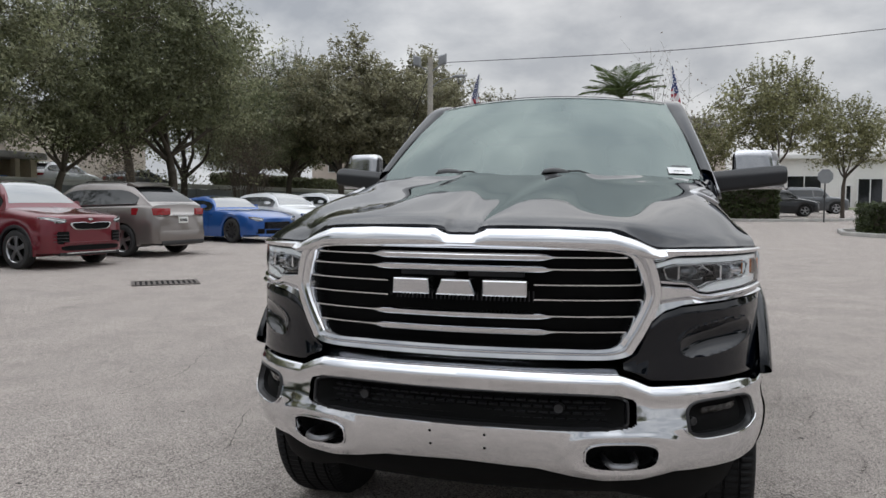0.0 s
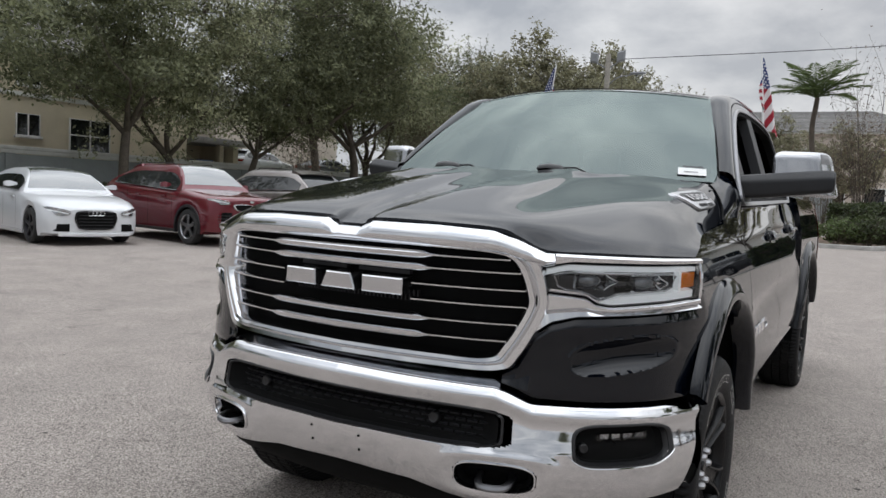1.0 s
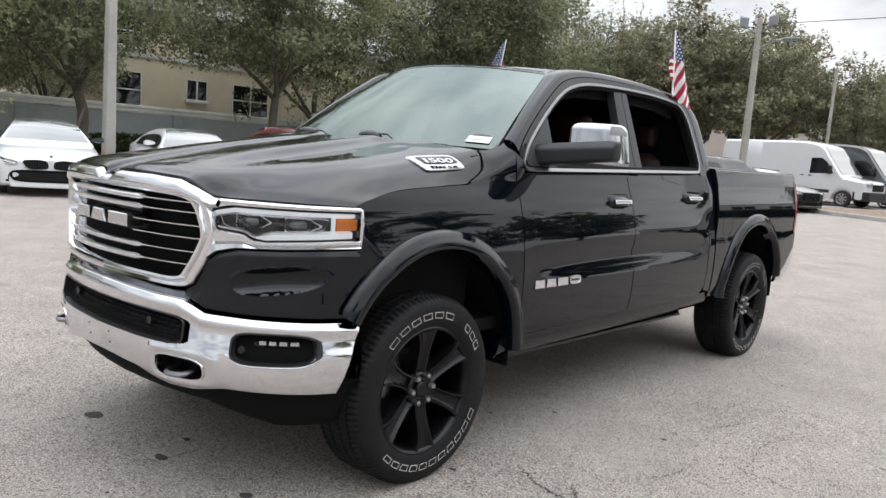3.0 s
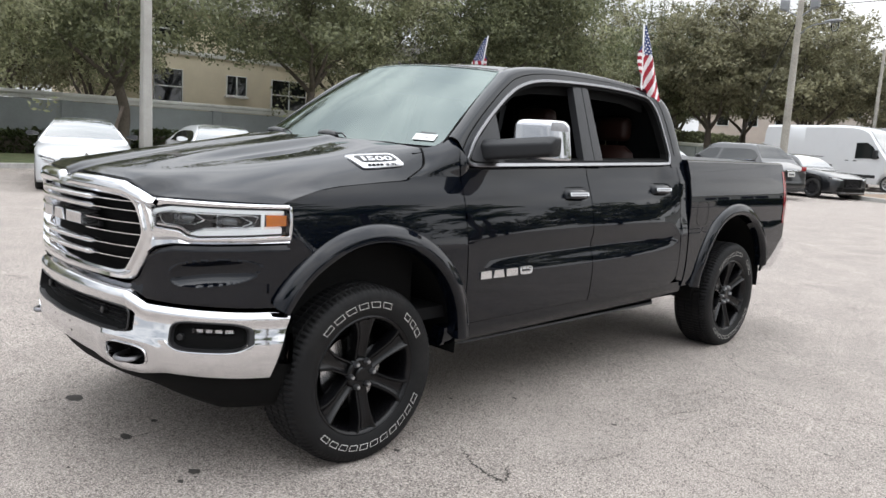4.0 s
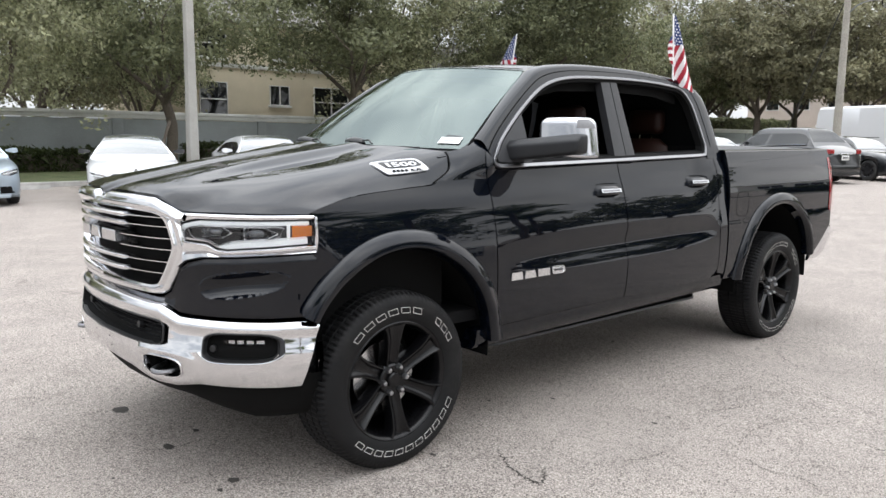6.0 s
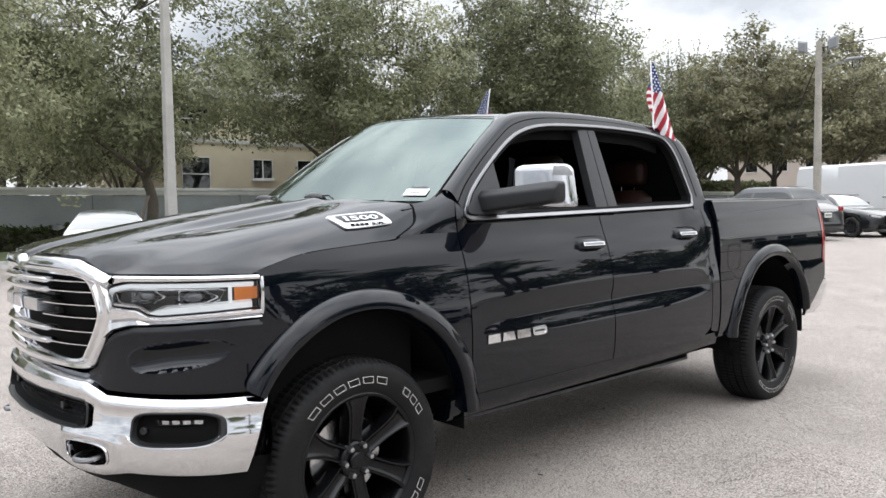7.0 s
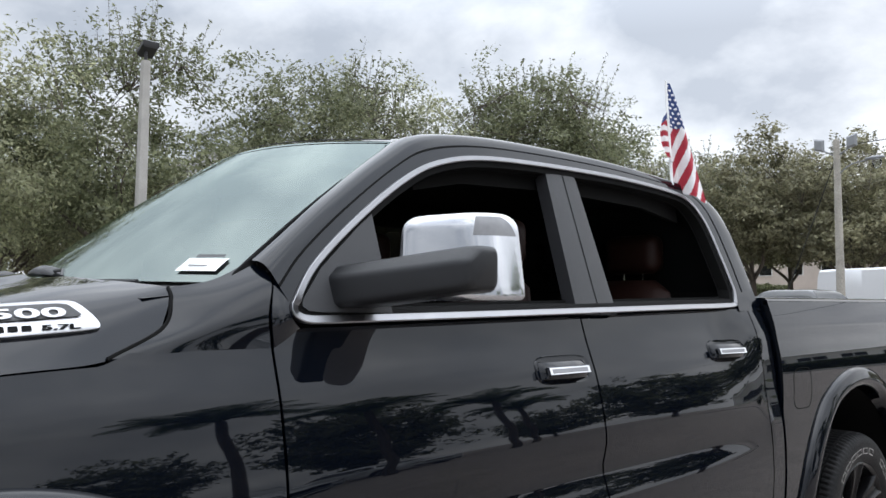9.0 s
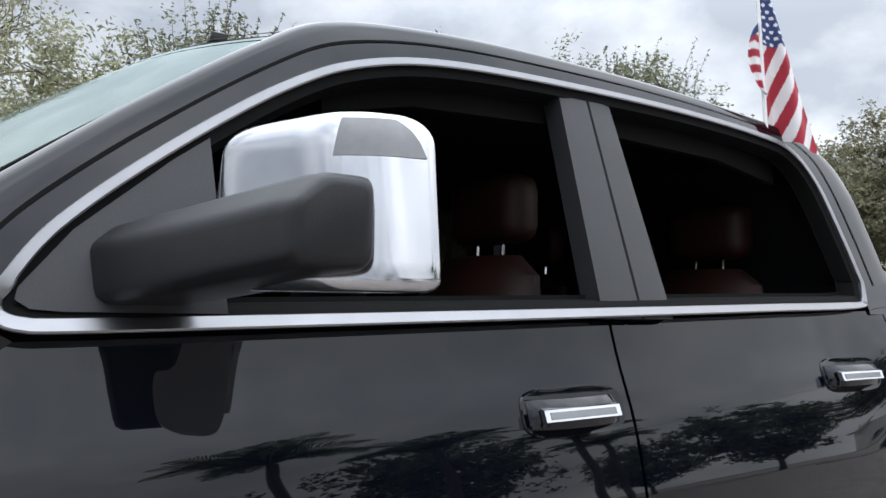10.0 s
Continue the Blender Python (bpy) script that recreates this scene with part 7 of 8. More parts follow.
# ---- flags clipped on the rear windows ----
def car_flag(label, base, top, across, seed):
    """A small flag that hangs limp from a leaning staff: the blue field by the top, the stripes falling in folds, a loose flap behind."""
    t = thing("car_flag", label, "flag", group="flags on the truck")
    base, top, across = Vector(base), Vector(top), Vector(across)
    down = (base - top).normalized()
    out = across.normalized()
    deep = out.cross(down).normalized()
    bm = B()
    tube(bm, [base, base.lerp(top, 0.5), top], [0.0062, 0.0058, 0.005], 8)
    part("staff", bm, WHITE, t, "thin white plastic staff")
    bm = B()
    box(bm, base.x - 0.010, base.x + 0.010, base.y - 0.012, base.y + 0.012, base.z - 0.012, base.z + 0.012, 0.003)
    part("clip", bm, WHITE, t)
    length, width = 0.50, across.length

    def cloth(nu, nv, place_, colour, name):
        bm = B()
        vs = [[bm.verts.new(place_(i / nu, j / nv)) for j in range(nv + 1)] for i in range(nu + 1)]
        for i in range(nu):
            for j in range(nv):
                f = bm.faces.new([vs[i][j], vs[i + 1][j], vs[i + 1][j + 1], vs[i][j + 1]])
                f.material_index = colour((i + 0.5) / nu, (j + 0.5) / nv)
        part(name, bm, (FLAG_RED, FLAG_WHITE, FLAG_BLUE), t, "limp cloth with red and white stripes and stars", angle=80)

    def main_place(u, v):
        # u down the staff, v away from it
        w = width * (0.10 + 0.90 * u ** 0.85) * v
        fold = (0.020 * math.sin(5.2 * v + seed) + 0.009 * math.sin(11 * v + 4 * u + seed)) * (0.25 + u) * min(1, 4 * v)
        return top + down * (0.012 + (length - 0.075 * (1 - v)) * u) + out * w + deep * (fold + 0.03 * u * v) + Vector((0, 0, -0.012 * math.sin(3.1 * v) * u))

    def main_colour(u, v):
        p, q = width * (0.10 + 0.90 * u ** 0.85) * v, length * u
        if q < 0.215 - 0.25 * p:
            r, c = int(q / 0.021), int(p / 0.019)
            dq, dp = q - (r + 0.5) * 0.021, p - (c + 0.5) * 0.019 - (0.0048 if r % 2 else -0.0048)
            return 1 if dq * dq + dp * dp < 0.0054 ** 2 else 2
        return int((p * 0.95 + q * 0.305 + 0.006) / 0.0225) % 2

    def flap_place(u, v):
        w = -0.040 * math.sin(math.pi * min(1, 0.12 + 0.9 * u)) ** 0.6 * v
        return top + down * (0.13 + 0.20 * u + 0.03 * v) + out * w + deep * (0.012 * math.sin(6 * v + 3 * u + seed) * v - 0.02 * v)

    cloth(150, 56, main_place, main_colour, "cloth")
    cloth(40, 14, flap_place, lambda u, v: 2 if u < 0.16 else int((0.20 * u + 0.03 * v) / 0.0225) % 2, "cloth_fold")


car_flag("small striped flag hanging limp from a window staff", (0.712, 2.468, 1.845), (0.663, 2.505, 2.335), (0.090, 0.120, 0), 1.0)
car_flag("small striped flag on the far rear window", (-0.770, 2.43, 1.845), (-0.734, 2.485, 2.325), (-0.09, -0.165, 0), 2.4)


# ---- parked cars: y to the tail, front axle at y = 0 ----
def car_paint(name, color, metal=0.0, rough=0.3):
    return mat(name, color, rough, metal, 1.0, vary=0.04, scale=2, spec=0.3, dirt=tuple(c * 0.8 for c in color), dirt_amount=0.25, dirt_scale=2)


BLACK_GLOSS = mat("gloss_black_trim", (0.008, 0.008, 0.009), 0.2, vary=0.1, scale=20, coat=0.6)
ALLOY = mat("alloy", (0.45, 0.45, 0.46), 0.3, 1.0, vary=0.1, scale=8)
PLATE_WHITE = mat("plate_white", (0.7, 0.7, 0.68), 0.5, vary=0.06, scale=20)


def road_wheel(parent, side, x, y, r, rim_mat, spokes=5, width=0.20):
    w = part("wheel", B(), rim_mat, parent)
    bm = B()
    spin_x(bm, [(side * a, b) for a, b in ((x - width, r * 0.66), (x - width, r * 0.93), (x - width + 0.03, r), (x - 0.03, r), (x, r * 0.94), (x + 0.006, r * 0.84), (x, r * 0.70), (x - 0.02, r * 0.68))], 36, 0, y, r)
    part("tyre", bm, RUBBER, w)
    bm = B()
    spin_x(bm, [(side * a, b) for a, b in ((x - 0.12, r * 0.60), (x - 0.02, r * 0.64), (x - 0.004, r * 0.69), (x - 0.012, r * 0.71))], 36, 0, y, r)
    spin_x(bm, [(side * a, b) for a, b in ((x - 0.05, r * 0.16), (x - 0.012, r * 0.15), (x - 0.008, r * 0.08), (x - 0.008, 0.001))], 16, 0, y, r)
    for k in range(spokes):
        a = 2 * math.pi * k / spokes + 0.3
        ca, sa = math.cos(a), math.sin(a)
        loft(bm, [[Vector((side * (xx + d), y + rr_ * ca - u * hw * sa, r + rr_ * sa + u * hw * ca)) for u, d in ((-1, -0.03), (-1, -0.004), (0, 0.004), (1, -0.004), (1, -0.03))] for rr_, hw, xx in ((r * 0.10, r * 0.10, x - 0.015), (r * 0.4, r * 0.085, x - 0.016), (r * 0.67, r * 0.13, x - 0.008))])
    part("rim", bm, rim_mat, w)
    bm = B()
    spin_x(bm, [(side * (x - 0.10), 0.001), (side * (x - 0.10), r * 0.62)], 24, 0, y, r)
    part("brake_shadow", bm, BLACK, w)


def car(name, label, category, paint, at, fo=0.85, wb=2.75, ro=0.95, W=0.92, R=0.335, hood=(0.70, 0.93, 1.00), belt_z=(1.00, 1.04), roof=1.45, cowl=0.42, roof_f=1.15, roof_r=2.35,
        tail_base=3.05, deck=(1.02, 0.98), clear=0.20, rim_mat=None, spokes=5, front="grille", rear_hatch=False, grille_box=(0.42, 0.42, 0.70), lamps=(0.50, 0.86, 0.62, 0.74), group="parked cars", tail_lamps=(0.45, 0.9, 0.80, 0.95), lower_black=False, spoiler=False):
    """A car of pressed body, glass house, lamps, grille, mirrors and wheels."""
    rim_mat = rim_mat or ALLOY
    t = thing(name, label, category, group=group)
    y0, y1 = -fo, wb + ro
    top = spline([(y0, hood[0]), (y0 + 0.10, hood[0] + 0.06), (-0.25, hood[1]), (cowl, hood[2]), (cowl + 0.3, belt_z[0]), (tail_base - 0.5, belt_z[1]), (tail_base, deck[0]), (y1 - 0.12, deck[1]), (y1, deck[1] - 0.10)], 160)
    wid = spline([(y0, 0.66 * W), (y0 + 0.05, 0.79 * W), (y0 + 0.16, 0.90 * W), (y0 + 0.42, 0.975 * W), (0.35, W), (wb * 0.5, W), (wb, W), (y1 - 0.35, 0.965 * W), (y1 - 0.12, 0.90 * W), (y1, 0.76 * W)], 160)

    def zt(y):
        return float(np.interp(y, top[:, 0], top[:, 1]))

    def hw(y):
        return float(np.interp(y, wid[:, 0], wid[:, 1]))

    def arch(y):
        for c in (0.0, wb):
            d = (R + 0.045) ** 2 - (y - c) ** 2
            if d > 0:
                return max(clear, R + math.sqrt(d))
        return clear + (0.06 if y < -0.5 or y > wb + 0.5 else 0.0)

    def half(y):
        z, w, b = zt(y), hw(y), arch(y)
        m = b + 0.45 * (z - b)
        return [(0, z + 0.025), (0.5 * w, z + 0.018), (0.80 * w, z), (0.93 * w, z - 0.035), (0.985 * w, z - 0.10 if z - 0.10 > m else m + 0.02), (w, m + 0.0), (w * 0.995, b + 0.10 if b + 0.10 < m else (m + b) / 2), (0.975 * w, b), (0.80 * w, b), (0.55 * w, max(b * 0.0 + clear, clear))]

    ys = sorted(set(np.round(np.concatenate([np.linspace(y0, y0 + 0.5, 14), np.linspace(y0 + 0.5, y1 - 0.4, 95), np.linspace(y1 - 0.4, y1, 12)]), 4)))
    bm = B()
    rings = []
    for y in ys:
        h = half(y)
        rings.append([Vector((x, y, z)) for x, z in h] + [Vector((-x, y, z)) for x, z in h[::-1] if x > 0])
    loft(bm, rings)
    body = part("body", bm, paint, t, angle=38)
    # glass house
    roofz = spline([(cowl, zt(cowl) - 0.02), ((cowl + roof_f) / 2, (zt(cowl) + roof) / 2 + 0.075), (roof_f, roof - 0.015), ((roof_f + roof_r) / 2, roof), (roof_r, roof - 0.03), ((roof_r + tail_base) / 2, (roof + zt(tail_base)) / 2 + (0.02 if rear_hatch else 0.05)), (tail_base, zt(tail_base) - 0.02)], 100)

    def rz(y):
        return float(np.interp(y, roofz[:, 0], roofz[:, 1]))

    gy = np.linspace(cowl, tail_base, 60)
    rows = []
    for y in gy:
        z, b = rz(y), zt(y) - 0.03
        wbel = hw(y) * 0.93
        k = max(0.0, min(1.0, (z - b) / (roof - b)))
        wr = wbel - (0.24 + 0.02) * k * (roof - b) / 0.42
        rows.append([(0, z + 0.02 * k), (wr * 0.6, z + 0.012 * k), (wr * 0.93, z - 0.012 * k), (wr + 0.006, z - 0.05 * k), (wr + (wbel - wr) * 0.25, z - (z - b) * 0.27 - 0.02 * k), (wr + (wbel - wr) * 0.6, b + (z - b) * 0.37), (wbel, b)])
    def g(i, j, s=1, d=0.0):
        x, z = rows[i][j]
        return Vector((s * (x + d), gy[i], z + (d if j < 3 else 0)))
    bm = B()
    loft(bm, [[g(i, j) for j in range(7)] + [g(i, j, -1) for j in range(6, 0, -1)] for i in range(60)])
    part("cabin_shell", bm, paint, t, angle=38)
    iF = int(np.searchsorted(gy, roof_f))
    iR = int(np.searchsorted(gy, roof_r))
    bm = B()
    sheet(bm, [[g(i, 2, -1, 0.004), g(i, 1, -1, 0.004), g(i, 0, 1, 0.004), g(i, 1, 1, 0.004), g(i, 2, 1, 0.004)] for i in range(2, iF + 1)])
    part("windscreen", bm, SCREEN_GLASS, t, "sloping windscreen")
    bm = B()
    sheet(bm, [[g(i, 2, -1, 0.004), g(i, 1, -1, 0.004), g(i, 0, 1, 0.004), g(i, 1, 1, 0.004), g(i, 2, 1, 0.004)] for i in range(iR + 1, 57)])
    part("rear_window", bm, CAR_GLASS, t, "dark rear window")
    mid = int(60 * ((wb * 0.50 + 0.12 - cowl) / (tail_base - cowl)))
    last = iR + int((60 - iR) * 0.55)
    for s in (1, -1):
        for a, b in ((max(4, iF // 3), mid - 1), (mid + 1, last)):
            bm = B()
            sheet(bm, [[g(i, 4, s, 0.005), g(i, 5, s, 0.005), g(i, 6, s, 0.004) + Vector((0, 0, 0.035))] for i in range(a, b + 1) if rows[i][4][1] > rows[i][6][1] + 0.06])
            part("side_window", bm, CAR_GLASS, t)
        bm = B()
        sheet(bm, [[g(i, 4, s, 0.003), g(i, 5, s, 0.003), g(i, 6, s, 0.003) + Vector((0, 0, 0.035))] for i in range(mid - 1, mid + 2)])
        part("pillar_cover", bm, BLACK_GLOSS, t)
        bm = B()
        loft(bm, [[g(i, 6, s, d) + Vector((0, 0, dz)) for d, dz in ((0.004, 0.018), (0.010, 0.020), (0.010, 0.034), (0.004, 0.036))] for i in range(max(4, iF // 3), last + 1)])
        part("window_trim", bm, CHROME_DULL, t)
        my = cowl + 0.42
        mx = hw(my) * 0.94
        bm = B()
        loft(bm, [[Vector((s * x, my + dy * k, belt_z[0] + 0.10 + dz * k)) for dy, dz in ((-0.07, -0.05), (0.05, -0.06), (0.06, 0.05), (-0.05, 0.06))] for x, k in ((mx - 0.02, 0.35), (mx + 0.07, 0.8), (mx + 0.13, 1.0), (mx + 0.20, 0.85), (mx + 0.22, 0.5))])
        part("wing_mirror", bm, BLACK_GLOSS if front == "split" else paint, t)
        for yy in (0.0, wb):
            road_wheel(t, s, W * 0.985, yy, R, rim_mat, spokes)
            bm = B()
            pts = [Vector((s * W * 0.93, yy + (R + 0.04) * math.cos(a), R + (R + 0.04) * math.sin(a))) for a in np.linspace(-0.35, math.pi + 0.35, 24)]
            sheet(bm, [[Vector((s * W * 0.5, p.y, p.z)) for p in pts], pts])
            part("wheel_well", bm, BLACK, t)
            if lower_black:
                bm = B()
                lip = []
                for a in np.linspace(-0.30, math.pi + 0.30, 26):
                    lip.append([Vector((s * (hw(yy + q * math.cos(a)) * 0.997 + d), yy + q * math.cos(a), max(R + q * math.sin(a), clear))) for q, d in ((R + 0.030, -0.04), (R + 0.032, 0.010), (R + 0.05, 0.014), (R + 0.085, 0.012), (R + 0.092, -0.01))])
                sheet(bm, lip)
                part("arch_cladding", bm, PLASTIC, t)
        for yh in (wb * 0.33, wb * 0.70):
            bm = B()
            zz = belt_z[0] - 0.14
            loft(bm, [[Vector((s * (hw(yh) * 0.99 + d), yh + u, zz + v)) for d, v in ((0, -0.015), (0.03, -0.012), (0.03, 0.010), (0, 0.014))] for u in (-0.09, 0.09)])
            part("door_handle", bm, paint, t)
        # door seams
        for yd in (cowl + 0.25, wb * 0.50 + 0.12, wb * 0.86):
            bm = B()
            zb = max(arch(yd) + 0.06, clear + 0.10)
            seam = [Vector((s * (hw(yd) + 0.002), yd, z)) for z in np.linspace(zb, zt(yd) - 0.12, 6)]
            sheet(bm, [[p + Vector((0, -0.004, 0)) for p in seam], [p + Vector((0, 0.004, 0)) for p in seam]])
            part("door_seam", bm, BLACK, t)
        bm = B()
        loft(bm, [[Vector((s * (W * x), y, z)) for x, z in ((0.90, clear - 0.02), (0.985, clear - 0.01), (1.0, clear + 0.05), (0.97, clear + 0.07))] for y in (R + 0.10, wb - R - 0.10)])
        part("sill", bm, PLASTIC if lower_black else paint, t)

    # front and rear faces follow the plan
    fy = np.linspace(y0, y0 + 0.6, 60)
    fw = [hw(y) for y in fy]
    ry_ = np.linspace(y1, y1 - 0.6, 60)
    rw = [hw(y) for y in ry_]

    def face(x, z, d, back=False):
        a = abs(x) / 0.97
        y = float(np.interp(a, rw, ry_)) + d if back else float(np.interp(a, fw, fy)) - d
        return Vector((x, y, z))

    def panel(pname, x0, x1, z0, z1, material, d=0.008, back=False, tilt=0.0, plabel="", n=10):
        bm = B()
        loft(bm, [[face(x, z + tilt * (x - x0), dd, back) for z, dd in ((z0, -0.03), (z0, d * 0.6), (z0 + 0.15 * (z1 - z0), d), (z1 - 0.15 * (z1 - z0), d), (z1, d * 0.6), (z1, -0.03))] for x in np.linspace(x0, x1, n)])
        return part(pname, bm, material, t, plabel)

    def shield(pname, pts, material, d, plabel="", parent=None, rim=None):
        """A plate of any outline laid on the front face; with rim, only a band round that outline."""
        bm = B()
        cx, cz = sum(p[0] for p in pts) / len(pts), sum(p[1] for p in pts) / len(pts)
        steps = ((1.0, -0.02), (1.0, d), (1 - rim, d + 0.004), (1 - rim, -0.01)) if rim else ((1.0, -0.02), (1.0, d * 0.7), (0.96, d), (0.5, d), (0.01, d))
        sheet(bm, [[face(cx + (x - cx) * f, cz + (z - cz) * f, dd) for x, z in pts] for f, dd in steps], True)
        return part(pname, bm, material, parent or t, plabel)

    def rounded(pts, n=9):
        """An outline with rounded corners through the middles of its sides."""
        out = []
        for k, p in enumerate(pts):
            a, c = pts[k - 1], pts[(k + 1) % len(pts)]
            r = 0.32
            q0, q1 = [p[i] + (a[i] - p[i]) * r for i in (0, 1)], [p[i] + (c[i] - p[i]) * r for i in (0, 1)]
            for f in np.linspace(0, 1, n):
                out.append(tuple((1 - f) ** 2 * q0[i] + 2 * f * (1 - f) * p[i] + f * f * q1[i] for i in (0, 1)))
        return out

    gw, gz0, gz1 = grille_box
    if front == "split":
        for s in (1, -1):
            kid = rounded([(s * 0.035, gz0 + 0.01), (s * 0.055, gz1 - 0.02), (s * 0.20, gz1 + 0.012), (s * 0.44, gz1 - 0.005), (s * 0.475, gz1 - 0.055), (s * 0.36, gz0 - 0.012)])
            k1 = shield("grille", kid, BLACK, 0.012, "black kidney-shaped radiator grille")
            shield("grille_frame", kid, BLACK_GLOSS, 0.022, "", k1, 0.10)
            for k in range(9):
                x = s * (0.08 + 0.042 * k)
                bm = B()
                loft(bm, [[face(x + dx, z, dd) for dx, dd in ((-0.005, 0.0), (-0.004, 0.020), (0.004, 0.020), (0.005, 0.0))] for z in (gz0 + 0.015, gz1 - 0.025)])
                part("grille_bar", bm, PLASTIC_GREY, k1)
        low = rounded([(-0.60, clear + 0.10), (-0.70, clear + 0.24), (-0.60, clear + 0.33), (0.60, clear + 0.33), (0.70, clear + 0.24), (0.60, clear + 0.10)])
        inlet = shield("lower_intake", low, BLACK, 0.014, "broad black lower intake")
        for k in range(4):
            z = clear + 0.155 + 0.036 * k
            bm = B()
            loft(bm, [[face(x, z + dz, dd) for dz, dd in ((-0.005, 0.0), (-0.004, 0.020), (0.004, 0.020), (0.005, 0.0))] for x in np.linspace(-0.54, 0.54, 10)])
            part("grille_bar", bm, PLASTIC_GREY, inlet)
        shield("badge", [(0.03 * math.cos(a), gz1 + 0.075 + 0.03 * math.sin(a)) for a in np.linspace(0, 2 * math.pi, 17)[:-1]], CHROME_DULL, 0.006, "plain round badge")
        grl = inlet
    elif front == "ring":
        six = rounded([(-gw * 0.78, gz0), (-gw, gz0 + 0.20), (-gw * 0.90, gz1), (gw * 0.90, gz1), (gw, gz0 + 0.20), (gw * 0.78, gz0)])
        grl = shield("grille", six, BLACK, 0.012, "black six-sided radiator grille")
        shield("grille_frame", six, BLACK_GLOSS, 0.022, "", grl, 0.07)
    elif front == "pinched":
        gc = (gz0 + gz1) / 2
        nose_plate = rounded([(-gw * 0.80, gz0), (-gw, gc + 0.02), (-gw * 0.96, gz1), (-0.12, gz1 + 0.005), (0, gz1 - 0.022), (0.12, gz1 + 0.005), (gw * 0.96, gz1), (gw, gc + 0.02), (gw * 0.80, gz0), (0.1, gz0 - 0.012), (0, gz0 + 0.004), (-0.1, gz0 - 0.012)])
        grl = shield("grille", nose_plate, BLACK, 0.012, "black pinched radiator grille")
        shield("grille_frame", nose_plate, CHROME_DULL, 0.022, "bright grille frame", grl, 0.09)
        shield("lower_intake", rounded([(-0.62, clear + 0.10), (-0.66, clear + 0.20), (0.66, clear + 0.20), (0.62, clear + 0.10)]), BLACK, 0.02, "broad black lower intake")
        panel("bumper_crease", -0.60, 0.60, clear + 0.225, clear + 0.26, paint, 0.03)
        panel("skid_strip", -0.55, 0.55, clear + 0.045, clear + 0.075, CHROME_DULL, 0.034)
        shield("badge", [(0.05 * math.cos(a), gz1 + 0.055 + 0.025 * math.sin(a)) for a in np.linspace(0, 2 * math.pi, 17)[:-1]], CHROME_DULL, 0.008, "plain oval badge")
    else:
        grl = panel("grille", -gw, gw, gz0, gz1, BLACK, 0.012, plabel="black radiator grille")
    for k in range(6 if front not in ("split", "pinched") else 0):
        z = gz0 + (gz1 - gz0) * (k + 0.5) / 6
        bm = B()
        loft(bm, [[face(x, z + dz, dd) for dz, dd in ((-0.006, 0.0), (-0.004, 0.020), (0.004, 0.020), (0.006, 0.0))] for x in np.linspace(-gw * 0.8, gw * 0.8, 10)])
        part("grille_bar", bm, PLASTIC_GREY, grl)
    if front == "ring":
        bm = B()
        for k in range(4):
            c = face(-0.105 + 0.07 * k, gz1 - 0.05, 0.026)
            tube(bm, [c + Vector((0.043 * math.cos(a), 0, 0.043 * math.sin(a))) for a in np.linspace(0, 2 * math.pi, 17)], 0.006, 5, False)
        part("badge", bm, CHROME, t, "bright plain badge of rings")
    if front not in ("split", "ring", "pinched"):
        panel("lower_intake", -0.46 * W, 0.46 * W, clear + 0.09, clear + 0.20, BLACK, 0.010)
    panel("chin", -0.72 * W, 0.72 * W, clear + 0.01, clear + 0.07, PLASTIC if lower_black else paint, 0.022)
    x0, x1, z0, z1 = lamps
    for s in (1, -1):
        a, b = sorted((s * x0, s * x1))
        h = z1 - z0
        wedge = rounded([(s * x0, z0 + 0.02), (s * (x0 + 0.02), z0 + 0.72 * h), (s * x1, z1 + 0.035), (s * (x1 - 0.01), z0 + 0.45 * h), (s * (x0 + 0.5 * (x1 - x0)), z0 - 0.01)], 5)
        lm = shield("headlamp", wedge, CLEAR, 0.016, "slanting clear headlamp")
        shield("lamp_bowl", [(s * (x0 + x1) / 2 + (x - s * (x0 + x1) / 2) * 0.94, (z0 + z1) / 2 + (z - (z0 + z1) / 2) * 0.9) for x, z in wedge], CHROME_DULL, 0.008, "", lm)
        bm = B()
        loft(bm, [[face(x, z, dd) for z, dd in ((z0 + 0.02 + 0.2 * (abs(x) - x0), 0.0), (z0 + 0.02 + 0.2 * (abs(x) - x0), 0.012), (z0 + 0.035 + 0.2 * (abs(x) - x0), 0.012), (z0 + 0.035 + 0.2 * (abs(x) - x0), 0.0))] for x in np.linspace(a + 0.05, b - 0.05, 8)])
        part("light_bar", bm, LED, lm)
        a, b = sorted((s * 0.52 * W, s * 0.84 * W))
        if front == "split":
            a, b = sorted((s * 0.74 * W, s * 0.83 * W))
        if front == "pinched":
            inl = panel("air_inlet", a, b, clear + 0.23, clear + 0.46, BLACK, 0.012)
            for k in range(3):
                bm = B()
                z = clear + 0.275 + 0.06 * k
                loft(bm, [[face(x, z + dz, dd) for dz, dd in ((-0.007, 0.0), (-0.006, 0.020), (0.006, 0.020), (0.007, 0.0))] for x in np.linspace(a + 0.02, b - 0.02, 6)])
                part("inlet_slat", bm, PLASTIC_GREY, inl)
        else:
            panel("air_inlet", a, b, clear + 0.10, clear + 0.24, BLACK, 0.010)
        a, b = sorted((s * tail_lamps[0], s * tail_lamps[1]))
        panel("tail_lamp", a, b, tail_lamps[2], tail_lamps[3], RED_LENS, 0.014, True, plabel="red tail lamp")
    panel("rear_bumper", -0.80 * W, 0.80 * W, clear + 0.12, clear + 0.34, paint, 0.03, True)
    panel("rear_skirt", -0.74 * W, 0.74 * W, clear + 0.02, clear + 0.115, PLASTIC, 0.02, True)
